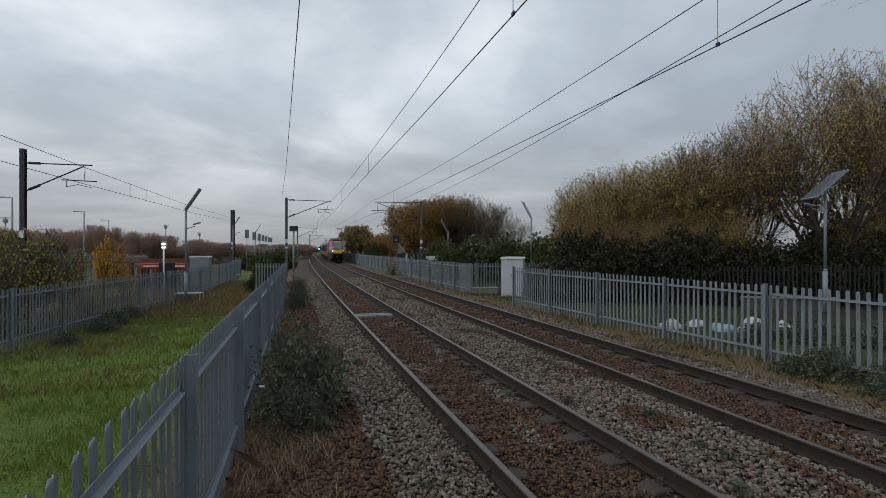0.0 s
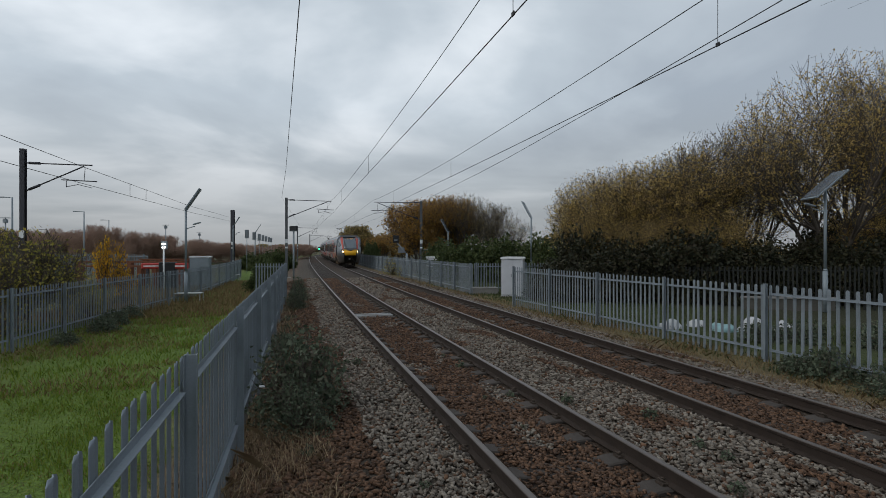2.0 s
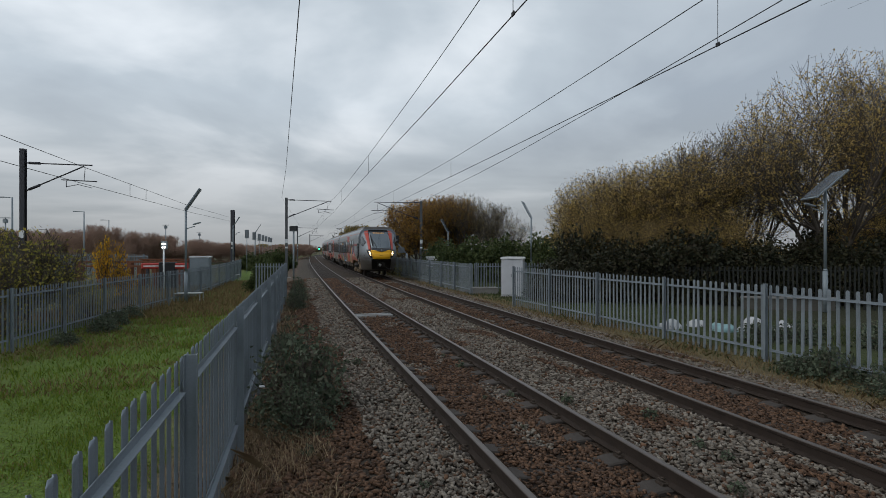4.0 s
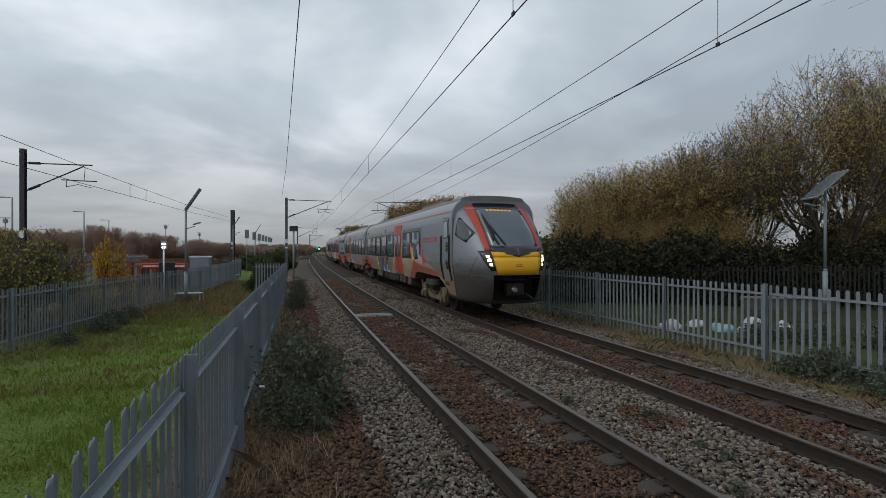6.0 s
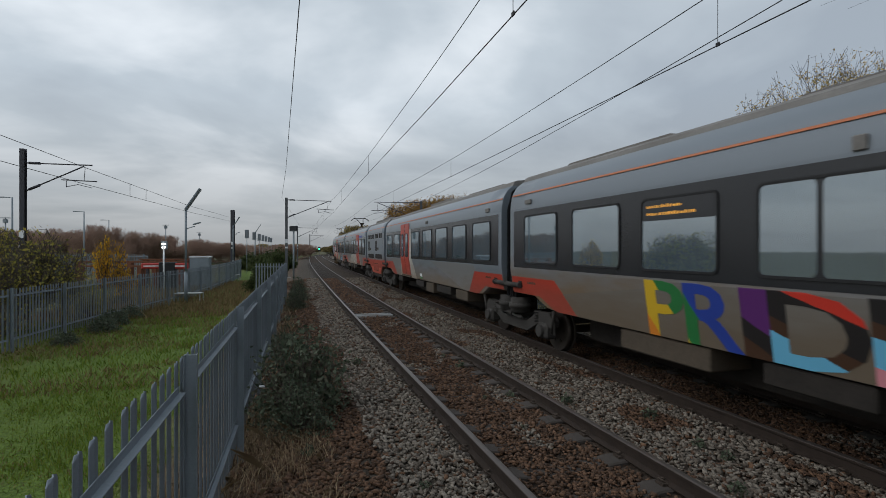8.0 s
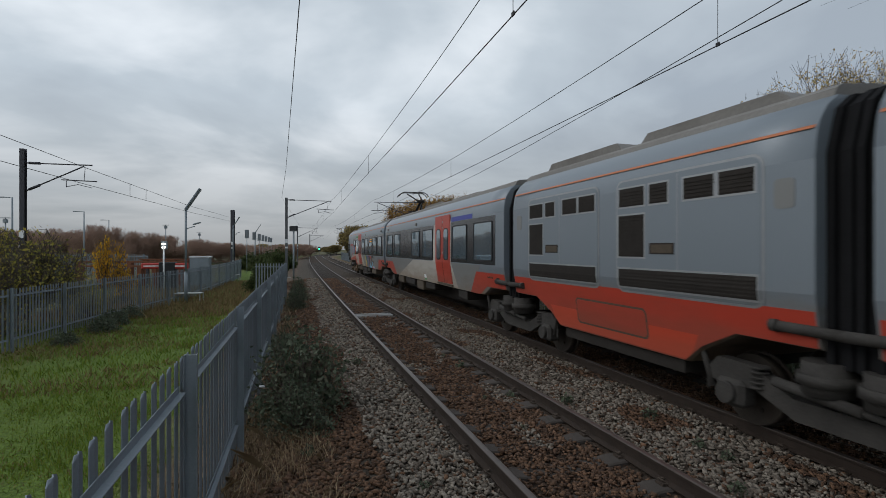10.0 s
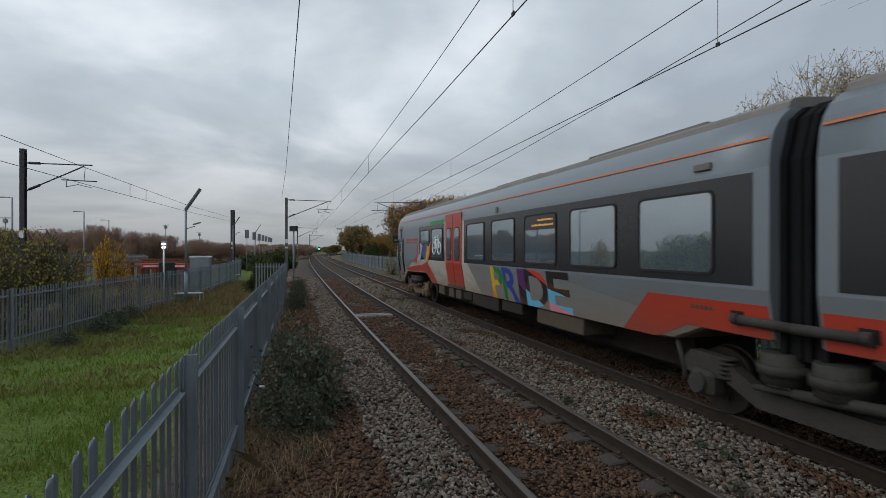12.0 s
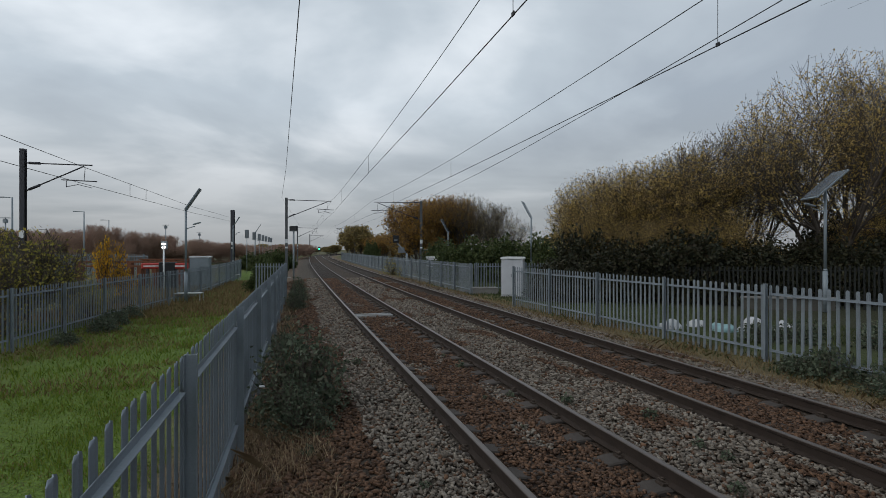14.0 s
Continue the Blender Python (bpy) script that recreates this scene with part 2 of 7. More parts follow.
def ground_material():
    m = bpy.data.materials.new("grass_dirt_and_ballast")
    m.use_nodes = True
    nt = m.node_tree
    b = nt.nodes["Principled BSDF"]
    b.inputs["Roughness"].default_value = 0.95
    b.inputs["Specular IOR Level"].default_value = 0.2
    co = nt.nodes.new("ShaderNodeTexCoord")
    at = nt.nodes.new("ShaderNodeAttribute"); at.attribute_name = "across"
    big = nt.nodes.new("ShaderNodeTexNoise"); big.inputs["Scale"].default_value = 0.9; big.inputs["Detail"].default_value = 6
    fine = nt.nodes.new("ShaderNodeTexNoise"); fine.inputs["Scale"].default_value = 22; fine.inputs["Detail"].default_value = 5
    for n in (big, fine):
        nt.links.new(co.outputs["Object"], n.inputs["Vector"])
    # wander of the edges between the strips
    w1 = nt.nodes.new("ShaderNodeMath"); w1.operation = "SUBTRACT"; w1.inputs[1].default_value = 0.5
    nt.links.new(big.outputs["Fac"], w1.inputs[0])
    w2 = nt.nodes.new("ShaderNodeMath"); w2.operation = "MULTIPLY"; w2.inputs[1].default_value = 1.3
    nt.links.new(w1.outputs[0], w2.inputs[0])
    w3 = nt.nodes.new("ShaderNodeMath"); w3.operation = "ADD"
    nt.links.new(at.outputs["Fac"], w3.inputs[0]); nt.links.new(w2.outputs[0], w3.inputs[1])
    mr = nt.nodes.new("ShaderNodeMapRange")
    mr.inputs["From Min"].default_value = -14; mr.inputs["From Max"].default_value = 14
    nt.links.new(w3.outputs[0], mr.inputs["Value"])
    ramp = nt.nodes.new("ShaderNodeValToRGB")
    els = ramp.color_ramp.elements
    # the last two stops are darkened to paint the trees' shade on the field
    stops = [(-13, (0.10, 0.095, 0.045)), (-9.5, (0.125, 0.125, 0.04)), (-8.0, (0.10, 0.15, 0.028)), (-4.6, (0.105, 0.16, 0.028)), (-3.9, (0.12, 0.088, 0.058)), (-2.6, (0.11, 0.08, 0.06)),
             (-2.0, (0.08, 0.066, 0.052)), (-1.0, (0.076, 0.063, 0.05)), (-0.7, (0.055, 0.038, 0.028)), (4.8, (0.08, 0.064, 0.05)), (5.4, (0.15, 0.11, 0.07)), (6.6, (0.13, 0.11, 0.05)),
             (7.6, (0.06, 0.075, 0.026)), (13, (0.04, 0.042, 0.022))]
    els[0].position, els[0].color = (stops[0][0] + 14) / 28, (*stops[0][1], 1)
    els[1].position, els[1].color = (stops[-1][0] + 14) / 28, (*stops[-1][1], 1)
    for o, c in stops[1:-1]:
        e = els.new((o + 14) / 28)
        e.color = (*c, 1)
    nt.links.new(mr.outputs[0], ramp.inputs[0])
    v = nt.nodes.new("ShaderNodeMapRange")
    v.inputs["From Min"].default_value = 0.3; v.inputs["From Max"].default_value = 0.7
    v.inputs["To Min"].default_value = 0.45; v.inputs["To Max"].default_value = 1.25
    nt.links.new(fine.outputs["Fac"], v.inputs["Value"])
    mx = nt.nodes.new("ShaderNodeMixRGB"); mx.blend_type = "MULTIPLY"; mx.inputs[0].default_value = 1
    nt.links.new(ramp.outputs[0], mx.inputs[1]); nt.links.new(v.outputs[0], mx.inputs[2])
    nt.links.new(mx.outputs[0], b.inputs["Base Color"])
    bp = nt.nodes.new("ShaderNodeBump"); bp.inputs["Strength"].default_value = 0.6; bp.inputs["Distance"].default_value = 0.04
    nt.links.new(fine.outputs["Fac"], bp.inputs["Height"]); nt.links.new(bp.outputs[0], b.inputs["Normal"])
    return m


build_ground()


# ---------------------------------------------------------------- rails and sleepers
RAIL_FOOT = [(-0.07, -0.155), (0.07, -0.155), (0.07, -0.145), (0.012, -0.125), (0.012, -0.045), (0.034, -0.034), (0.034, -0.012), (-0.034, -0.012), (-0.034, -0.034), (-0.012, -0.045), (-0.012, -0.125), (-0.07, -0.145)]
RAIL_HEAD = [(-0.034, -0.012), (0.034, -0.012), (0.033, -0.004), (0.024, 0.0), (-0.024, 0.0), (-0.033, -0.004)]


def rail(off):
    top = empty("rail", Matrix.Identity(4), "worn steel running rail with a bright polished head and rusty sides", "rail", "running rails")
    bm = bmesh.new()
    sweep(bm, RAIL_FOOT, off, -60, 235, 1.0)
    part("rail_web", bm, RAIL_SIDE, top, "rust-brown rail web and foot")
    bm = bmesh.new()
    sweep(bm, RAIL_HEAD, off, -60, 235, 1.0)
    part("rail_head", bm, RAIL_TOP, top, "polished steel rail head")


for o in (-0.7525, 0.7525, SPACING - 0.7525, SPACING + 0.7525):
    rail(o)


def sleeper_mesh():
    bm = bmesh.new()
    # chamfered concrete sleeper, lower in the middle
    prof = [(-1.25, -0.165), (-1.25, -0.26), (1.25, -0.26), (1.25, -0.165), (0.95, -0.155), (0.55, -0.157), (0.35, -0.185), (-0.35, -0.185), (-0.55, -0.157), (-0.95, -0.155)]
    prism(bm, prof, "y", -0.125, 0.125)
    bmesh.ops.bevel(bm, geom=[e for e in bm.edges if abs(e.verts[0].co.y - e.verts[1].co.y) < 1e-4 and e.verts[0].co.z > -0.2 and e.verts[1].co.z > -0.2], offset=0.015, segments=1, affect="EDGES")
    me = bpy.data.meshes.new("sleeper")
    bm.to_mesh(me); bm.free()
    me.materials.append(SLEEPER)
    return me


def clip_mesh(side):
    bm = bmesh.new()
    for s in (side,):
        pts = [(-0.045, s * 0.05, -0.14), (-0.02, s * 0.09, -0.115), (0.03, s * 0.10, -0.11), (0.05, s * 0.06, -0.13), (0.02, s * 0.045, -0.118)]
        for a, b in zip(pts, pts[1:]):
            tube(bm, (a[1], a[0], a[2]), (b[1], b[0], b[2]), 0.011, n=5)
        box(bm, min(s * 0.06, s * 0.12), max(s * 0.06, s * 0.12), -0.05, 0.05, -0.16, -0.132)
    me = bpy.data.meshes.new("rail_clip")
    bm.to_mesh(me); bm.free()
    me.materials.append(CLIP)
    return me


def track_bed():
    me, clips = sleeper_mesh(), (clip_mesh(-1), clip_mesh(1))
    for c, shift in ((0.0, 0.0), (SPACING, 0.3)):
        for i in range(0, 130):
            s = 1.5 + shift + i * 0.65
            th = -heading(s)
            sl = mesh_part("sleeper", me, None)
            sl.matrix_world = Matrix.Translation(on_line(s, c)) @ Matrix.Rotation(th, 4, "Z")
            tagged(sl, "rust-stained concrete sleeper bedded in ballast", "sleeper", "railway sleepers")
            if i < 45:
                for r in (-0.7525, 0.7525):
                    for cl in clips:
                        mesh_part("rail_clip", cl, None, sl).matrix_basis = Matrix.Translation((r, 0, 0))


track_bed()


# ---------------------------------------------------------------- palisade fences
def pale_mesh(h):
    """A W-section pale with a rounded, notched top."""
    w, d = 0.034, 0.005
    sec = [(-w, -d), (-w * 0.55, d), (0, -d * 0.2), (w * 0.55, d), (w, -d)]
    bm = bmesh.new()
    t = 0.002
    front = [(x, y - t) for x, y in sec]
    back = [(x, y + t) for x, y in sec]
    levels = [0.0, h - 0.03, h]
    rows = []
    for z in levels:
        k = 1.0 if z < h else 0.62
        rows.append([bm.verts.new((x * k, y, z - (0.0 if z < h else abs(x) * 0.25))) for x, y in front + back[::-1]])
    n = len(rows[0])
    for r0, r1 in zip(rows, rows[1:]):
        for i in range(n):
            bm.faces.new((r0[i], r0[(i + 1) % n], r1[(i + 1) % n], r1[i]))
    top = rows[-1]
    for i in range(4):
        bm.faces.new((top[i], top[i + 1], top[n - 2 - i], top[n - 1 - i]))
    bmesh.ops.recalc_face_normals(bm, faces=bm.faces)
    me = bpy.data.meshes.new("pale")
    bm.to_mesh(me); bm.free()
    me.materials.append(GALV)
    return me


def post_mesh(h):
    """An I-section post."""
    bm = bmesh.new()
    b, d, t = 0.027, 0.038, 0.006
    pts = [(-b, -d), (b, -d), (b, -d + t), (t / 2, -d + t), (t / 2, d - t), (b, d - t), (b, d), (-b, d), (-b, d - t), (-t / 2, d - t), (-t / 2, -d + t), (-b, -d + t)]
    prism(bm, pts, "z", 0, h)
    me = bpy.data.meshes.new("post")
    bm.to_mesh(me); bm.free()
    me.materials.append(GALV)
    return me


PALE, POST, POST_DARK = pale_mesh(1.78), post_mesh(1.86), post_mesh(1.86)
POST_DARK.materials[0] = SHADED_STEEL


def fence(points, label, side=1, split=10 ** 6, pitch=0.162, bay=2.75, first=0.0, dark=False):
    """A palisade fence along a line of (x, y, z of its top); pales beyond the first `split` are joined. side: +1 puts the rails on the right of the way."""
    top = empty("palisade_fence", Matrix.Translation((points[0][0], points[0][1], points[0][2] - 1.8)), label, "fence", "palisade fences")
    org = top.matrix_world.translation.copy()
    pts = [Vector(p) - org for p in points]
    lens = [0]
    for a, b in zip(pts, pts[1:]):
        lens.append(lens[-1] + (b - a).xy.length)
    def at(d):
        i = max(0, min(len(pts) - 2, int(np.searchsorted(lens, d, "right")) - 1))
        u = (d - lens[i]) / max(1e-6, lens[i + 1] - lens[i])
        p = pts[i].lerp(pts[i + 1], u)
        w = (pts[i + 1] - pts[i]).xy
        return p, math.atan2(w.y, w.x)
    rng = random.Random(len(points) * 7 + int(points[0][0] * 10))
    total = lens[-1]
    n = int((total - first) / pitch)
    rest_v, rest_f = [], []
    base_v = np.array([v.co[:] for v in PALE.vertices]); base_f = [list(p.vertices) for p in PALE.polygons]
    for i in range(n + 1):
        d = first + i * pitch + rng.uniform(-0.004, 0.004)
        p, a = at(d)
        m = Matrix.Translation(p + Vector((0, 0, -1.78 + rng.uniform(-0.006, 0.006)))) @ Matrix.Rotation(a, 4, "Z") @ Matrix.Rotation(rng.gauss(0, 0.006), 4, "Y")
        if side > 0:
            m = m @ Matrix.Rotation(math.pi, 4, "Z")
        if i < split:
            mesh_part("pale", PALE, None, top).matrix_basis = m
        else:
            mm = np.array(m)
            o = len(rest_v) * len(base_v)
            rest_v.append(base_v @ mm[:3, :3].T + mm[:3, 3])
            rest_f += [[k + o for k in f] for f in base_f]
    if rest_v:
        me = bpy.data.meshes.new("pale_run")
        me.from_pydata(np.vstack(rest_v).tolist(), [], rest_f)
        tagged(mesh_part("pale_run", me, SHADED_STEEL if dark else GALV, top, "run of distant pales"), kind="stuff")
    d, k = first + 0.05, 0
    while d < total + 0.1:
        p, a = at(min(d, total))
        ob = mesh_part("post", POST_DARK if dark else POST, None, top)
        ob.matrix_basis = Matrix.Translation(p + Vector((0, 0, -1.86 + 0.03))) @ Matrix.Rotation(a, 4, "Z") @ Matrix.Translation((0, -side * 0.075, 0))
        # the two angle rails of this bay
        if d < total - 0.3:
            e = min(d + bay, total)
            q, _ = at(e)
            ln = (q - p).length
            for z in (-0.2, -1.33):
                bm = bmesh.new()
                prism(bm, [(0, 0), (0.045, 0), (0.045, 0.005), (0.005, 0.005), (0.005, 0.045), (0, 0.045)], "x", 0.05, ln - 0.05)
                r = part("fence_rail", bm, SHADED_STEEL if dark else GALV, top)
                dirv = (q - p).normalized()
                rot = Matrix.Rotation(math.atan2(dirv.y, dirv.x), 4, "Z") @ Matrix.Rotation(-math.asin(dirv.z), 4, "Y")
                flip = Matrix.Diagonal((1, -side, 1, 1))
                r.matrix_basis = Matrix.Translation(p + Vector((0, 0, z))) @ rot @ Matrix.Translation((0, -side * 0.014, 0)) @ flip
        d += bay
        k += 1
    return top


def near_fence_line(y):
    return (-0.775 - 0.2825 * y, y)


fence([(*near_fence_line(y), 1.35) for y in (0.49, 25.2)], "weathered galvanised steel palisade fence beside the near track", 1, 160, first=0.0)
fence([(*near_fence_line(25.2), 1.33), (-9.6, 25.6, 1.33)], "short return of galvanised palisade fence closing the grass strip", 1, 60)
RIGHT = lambda y: (10.2 - 0.352 * y, y, 1.32)
fence([RIGHT(5.0), RIGHT(20.6)], "galvanised palisade fence beside the far track, above dry grass", -1, 110)
fence([(*on_line(s, 6.15).xy, 1.3) for s in (24.9, 40, 60, 85, 115)], "long galvanised palisade fence following the curve of the line", -1, 0)
fence([(-10.9, 10.2, 1.02), (-11.2, 13.2, 1.02), (-12.3, 17.5, 0.98), (-13.3, 26, 1.0), (-16, 37, 1.02), (-19.6, 49, 1.05)], "ivy-tangled galvanised palisade fence round the neighbouring sidings", 1, 60)



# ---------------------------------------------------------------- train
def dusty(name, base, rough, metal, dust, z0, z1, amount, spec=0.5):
    """Vehicle paint with brake dust thrown up over its lower part; the nose's dust colour also holds shade."""
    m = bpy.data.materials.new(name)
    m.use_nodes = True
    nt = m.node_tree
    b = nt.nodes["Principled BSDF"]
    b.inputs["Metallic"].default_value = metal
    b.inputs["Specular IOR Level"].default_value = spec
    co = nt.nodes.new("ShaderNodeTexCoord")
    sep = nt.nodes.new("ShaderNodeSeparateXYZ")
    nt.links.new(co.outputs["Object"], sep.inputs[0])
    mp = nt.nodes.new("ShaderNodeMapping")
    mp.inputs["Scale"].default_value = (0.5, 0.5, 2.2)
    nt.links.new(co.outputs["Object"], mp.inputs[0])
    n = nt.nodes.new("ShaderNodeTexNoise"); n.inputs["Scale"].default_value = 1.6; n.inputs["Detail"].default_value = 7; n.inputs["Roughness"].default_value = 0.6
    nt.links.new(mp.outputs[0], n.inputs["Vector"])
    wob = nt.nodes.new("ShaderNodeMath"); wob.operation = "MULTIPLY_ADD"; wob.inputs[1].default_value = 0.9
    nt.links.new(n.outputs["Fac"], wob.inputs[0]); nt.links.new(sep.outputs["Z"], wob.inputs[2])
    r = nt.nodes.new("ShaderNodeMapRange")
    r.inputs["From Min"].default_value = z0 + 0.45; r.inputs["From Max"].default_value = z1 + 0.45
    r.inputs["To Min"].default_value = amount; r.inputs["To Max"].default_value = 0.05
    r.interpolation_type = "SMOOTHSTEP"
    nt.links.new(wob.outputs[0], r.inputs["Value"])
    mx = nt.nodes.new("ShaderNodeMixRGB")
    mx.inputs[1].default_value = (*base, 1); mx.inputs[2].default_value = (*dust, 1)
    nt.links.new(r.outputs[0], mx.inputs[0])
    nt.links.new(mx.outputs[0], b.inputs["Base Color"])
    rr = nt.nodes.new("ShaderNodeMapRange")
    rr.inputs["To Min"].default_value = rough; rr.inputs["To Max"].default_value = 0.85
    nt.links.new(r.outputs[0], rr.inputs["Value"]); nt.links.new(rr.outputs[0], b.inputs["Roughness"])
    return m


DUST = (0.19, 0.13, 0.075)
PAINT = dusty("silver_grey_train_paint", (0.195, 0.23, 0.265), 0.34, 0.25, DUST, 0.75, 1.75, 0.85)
# dust colour deepened to include shade on the nose's downward-facing lower part
NOSE_PAINT = dusty("grimy_shaded_nose_paint", (0.205, 0.228, 0.25), 0.36, 0.25, (0.05, 0.039, 0.029), 1.05, 2.05, 0.96)
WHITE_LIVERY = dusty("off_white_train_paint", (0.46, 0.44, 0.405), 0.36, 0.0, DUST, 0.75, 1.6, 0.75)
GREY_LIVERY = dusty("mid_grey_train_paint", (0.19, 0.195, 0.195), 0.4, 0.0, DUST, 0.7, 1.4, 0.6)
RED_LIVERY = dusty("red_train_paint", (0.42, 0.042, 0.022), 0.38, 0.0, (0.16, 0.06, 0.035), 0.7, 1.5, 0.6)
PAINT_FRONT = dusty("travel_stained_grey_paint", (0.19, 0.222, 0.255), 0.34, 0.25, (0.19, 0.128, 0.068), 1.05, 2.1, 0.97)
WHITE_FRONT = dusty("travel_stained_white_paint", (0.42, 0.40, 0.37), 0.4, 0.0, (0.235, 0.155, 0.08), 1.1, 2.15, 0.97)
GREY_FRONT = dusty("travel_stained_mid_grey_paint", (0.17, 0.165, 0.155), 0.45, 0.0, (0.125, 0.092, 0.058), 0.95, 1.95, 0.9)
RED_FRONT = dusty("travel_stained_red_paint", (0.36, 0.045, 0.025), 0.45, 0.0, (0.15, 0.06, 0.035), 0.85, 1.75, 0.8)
ORANGE_LINE = material("orange_line_paint", (0.50, 0.16, 0.065), 0.45, 0, 0.08, 3, 40, 0)
ROOF_GREY = material("dusty_grey_roof_paint", (0.19, 0.18, 0.168), 0.7, 0, 0.18, 1.2, 25, 0.1, stain=(0.12, 0.108, 0.095), stain_scale=0.8)
BAND_BLACK = material("gloss_black_window_band", (0.022, 0.023, 0.026), 0.22, 0, 0.1, 2, 30, 0, spec=0.5)
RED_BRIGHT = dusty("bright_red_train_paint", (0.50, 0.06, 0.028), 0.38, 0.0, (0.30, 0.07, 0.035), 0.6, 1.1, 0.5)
DOOR_TRIM = material("pale_metal_trim", (0.33, 0.34, 0.35), 0.4, 0.5, 0.12, 4, 40, 0.05)
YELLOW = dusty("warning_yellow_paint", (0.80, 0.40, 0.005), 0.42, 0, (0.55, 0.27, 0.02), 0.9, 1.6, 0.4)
UNDER = material("dirty_underframe", (0.022, 0.018, 0.015), 0.9, 0, 0.3, 3, 30, 0.3)
BOX_BEIGE = material("dust_coated_equipment", (0.075, 0.058, 0.041), 0.85, 0, 0.2, 3, 30, 0.2)
BOGIE_DIRT = material("brake_dust_on_bogie_steel", (0.15, 0.105, 0.064), 0.9, 0.05, 0.35, 4, 40, 0.4, stain=(0.045, 0.037, 0.03))
BOGIE_DARK = material("grimy_bogie_steel", (0.05, 0.046, 0.042), 0.85, 0.2, 0.35, 4, 40, 0.4)
WHEEL_STEEL = material("worn_wheel_steel", (0.06, 0.05, 0.042), 0.6, 0.6, 0.3, 5, 60, 0.2)
BELLOWS = material("black_gangway_bellows", (0.013, 0.013, 0.014), 0.95, 0, 0.2, 4, 50, 0.2, spec=0.1)
STEEL = material("bright_damper_steel", (0.30, 0.29, 0.28), 0.35, 0.8, 0.1, 4, 60, 0)
GREEN = material("green_cycle_stripe", (0.035, 0.25, 0.07), 0.45, 0, 0.08, 3, 40, 0)
BLUE = material("blue_access_stripe", (0.045, 0.06, 0.32), 0.45, 0, 0.08, 3, 40, 0)
WHITE_DECAL = material("white_vinyl", (0.72, 0.74, 0.75), 0.5, 0, 0.04, 3, 40, 0)
RED_DECAL = material("coral_red_vinyl", (0.46, 0.10, 0.085), 0.5, 0, 0.08, 3, 40, 0)
DISPLAY = material("amber_led_display", (1.0, 0.42, 0.06), 0.5, 0, 0.3, 30, 90, 0, emit=0.3)
HEADLIGHT = material("lit_headlight", (1.0, 0.86, 0.62), 0.3, 0, 0.02, 3, 40, 0, emit=9.0)
HEADLIGHT_DIM = material("lit_running_lamp", (1.0, 0.66, 0.30), 0.3, 0, 0.05, 20, 40, 0, emit=2.2)


def glass(name, base, ior):
    m = bpy.data.materials.new(name)
    m.use_nodes = True
    nt = m.node_tree
    b = nt.nodes["Principled BSDF"]
    b.inputs["Roughness"].default_value = 0.03
    b.inputs["IOR"].default_value = ior
    b.inputs["Specular Tint"].default_value = (0.88, 0.96, 1.0, 1)
    co = nt.nodes.new("ShaderNodeTexCoord")
    n = nt.nodes.new("ShaderNodeTexNoise"); n.inputs["Scale"].default_value = 1.3; n.inputs["Detail"].default_value = 4
    nt.links.new(co.outputs["Object"], n.inputs["Vector"])
    r = nt.nodes.new("ShaderNodeValToRGB")
    r.color_ramp.elements[0].color = (*[c * 0.6 for c in base], 1); r.color_ramp.elements[1].color = (*[c * 1.4 for c in base], 1)
    nt.links.new(n.outputs["Fac"], r.inputs[0]); nt.links.new(r.outputs[0], b.inputs["Base Color"])
    bp = nt.nodes.new("ShaderNodeBump"); bp.inputs["Strength"].default_value = 0.02; bp.inputs["Distance"].default_value = 0.02
    nt.links.new(n.outputs["Fac"], bp.inputs["Height"]); nt.links.new(bp.outputs[0], b.inputs["Normal"])
    return m


TINTED = glass("tinted_coach_glass", (0.09, 0.125, 0.15), 4.0)
SIDE_GLASS = glass("cab_side_glass", (0.03, 0.035, 0.04), 1.6)
SCREEN = glass("windscreen_glass", (0.035, 0.043, 0.052), 2.3)


def stripes(name, colours, turn, span, start):
    """Printed vinyl in slanting bands of colour."""
    m = bpy.data.materials.new(name)
    m.use_nodes = True
    nt = m.node_tree
    b = nt.nodes["Principled BSDF"]; b.inputs["Roughness"].default_value = 0.45
    co = nt.nodes.new("ShaderNodeTexCoord")
    mp = nt.nodes.new("ShaderNodeMapping"); mp.inputs["Rotation"].default_value = (0, radians(turn), 0)
    nt.links.new(co.outputs["Object"], mp.inputs[0])
    n = nt.nodes.new("ShaderNodeTexNoise"); n.inputs["Scale"].default_value = 1.2
    nt.links.new(co.outputs["Object"], n.inputs["Vector"])
    sep = nt.nodes.new("ShaderNodeSeparateXYZ"); nt.links.new(mp.outputs[0], sep.inputs[0])
    ad = nt.nodes.new("ShaderNodeMath"); ad.operation = "MULTIPLY_ADD"; ad.inputs[1].default_value = 0.12
    nt.links.new(n.outputs["Fac"], ad.inputs[0]); nt.links.new(sep.outputs["X"], ad.inputs[2])
    r = nt.nodes.new("ShaderNodeMapRange"); r.inputs["From Min"].default_value = start; r.inputs["From Max"].default_value = start + span
    nt.links.new(ad.outputs[0], r.inputs["Value"])
    ramp = nt.nodes.new("ShaderNodeValToRGB"); ramp.color_ramp.interpolation = "CONSTANT"
    els = ramp.color_ramp.elements
    els[0].color = (*colours[0], 1)
    els[1].position, els[1].color = 1 / len(colours), (*colours[1], 1)
    for i, c in enumerate(colours[2:], 2):
        e = els.new(i / len(colours)); e.color = (*c, 1)
    nt.links.new(r.outputs[0], ramp.inputs[0]); nt.links.new(ramp.outputs[0], b.inputs["Base Color"])
    return m


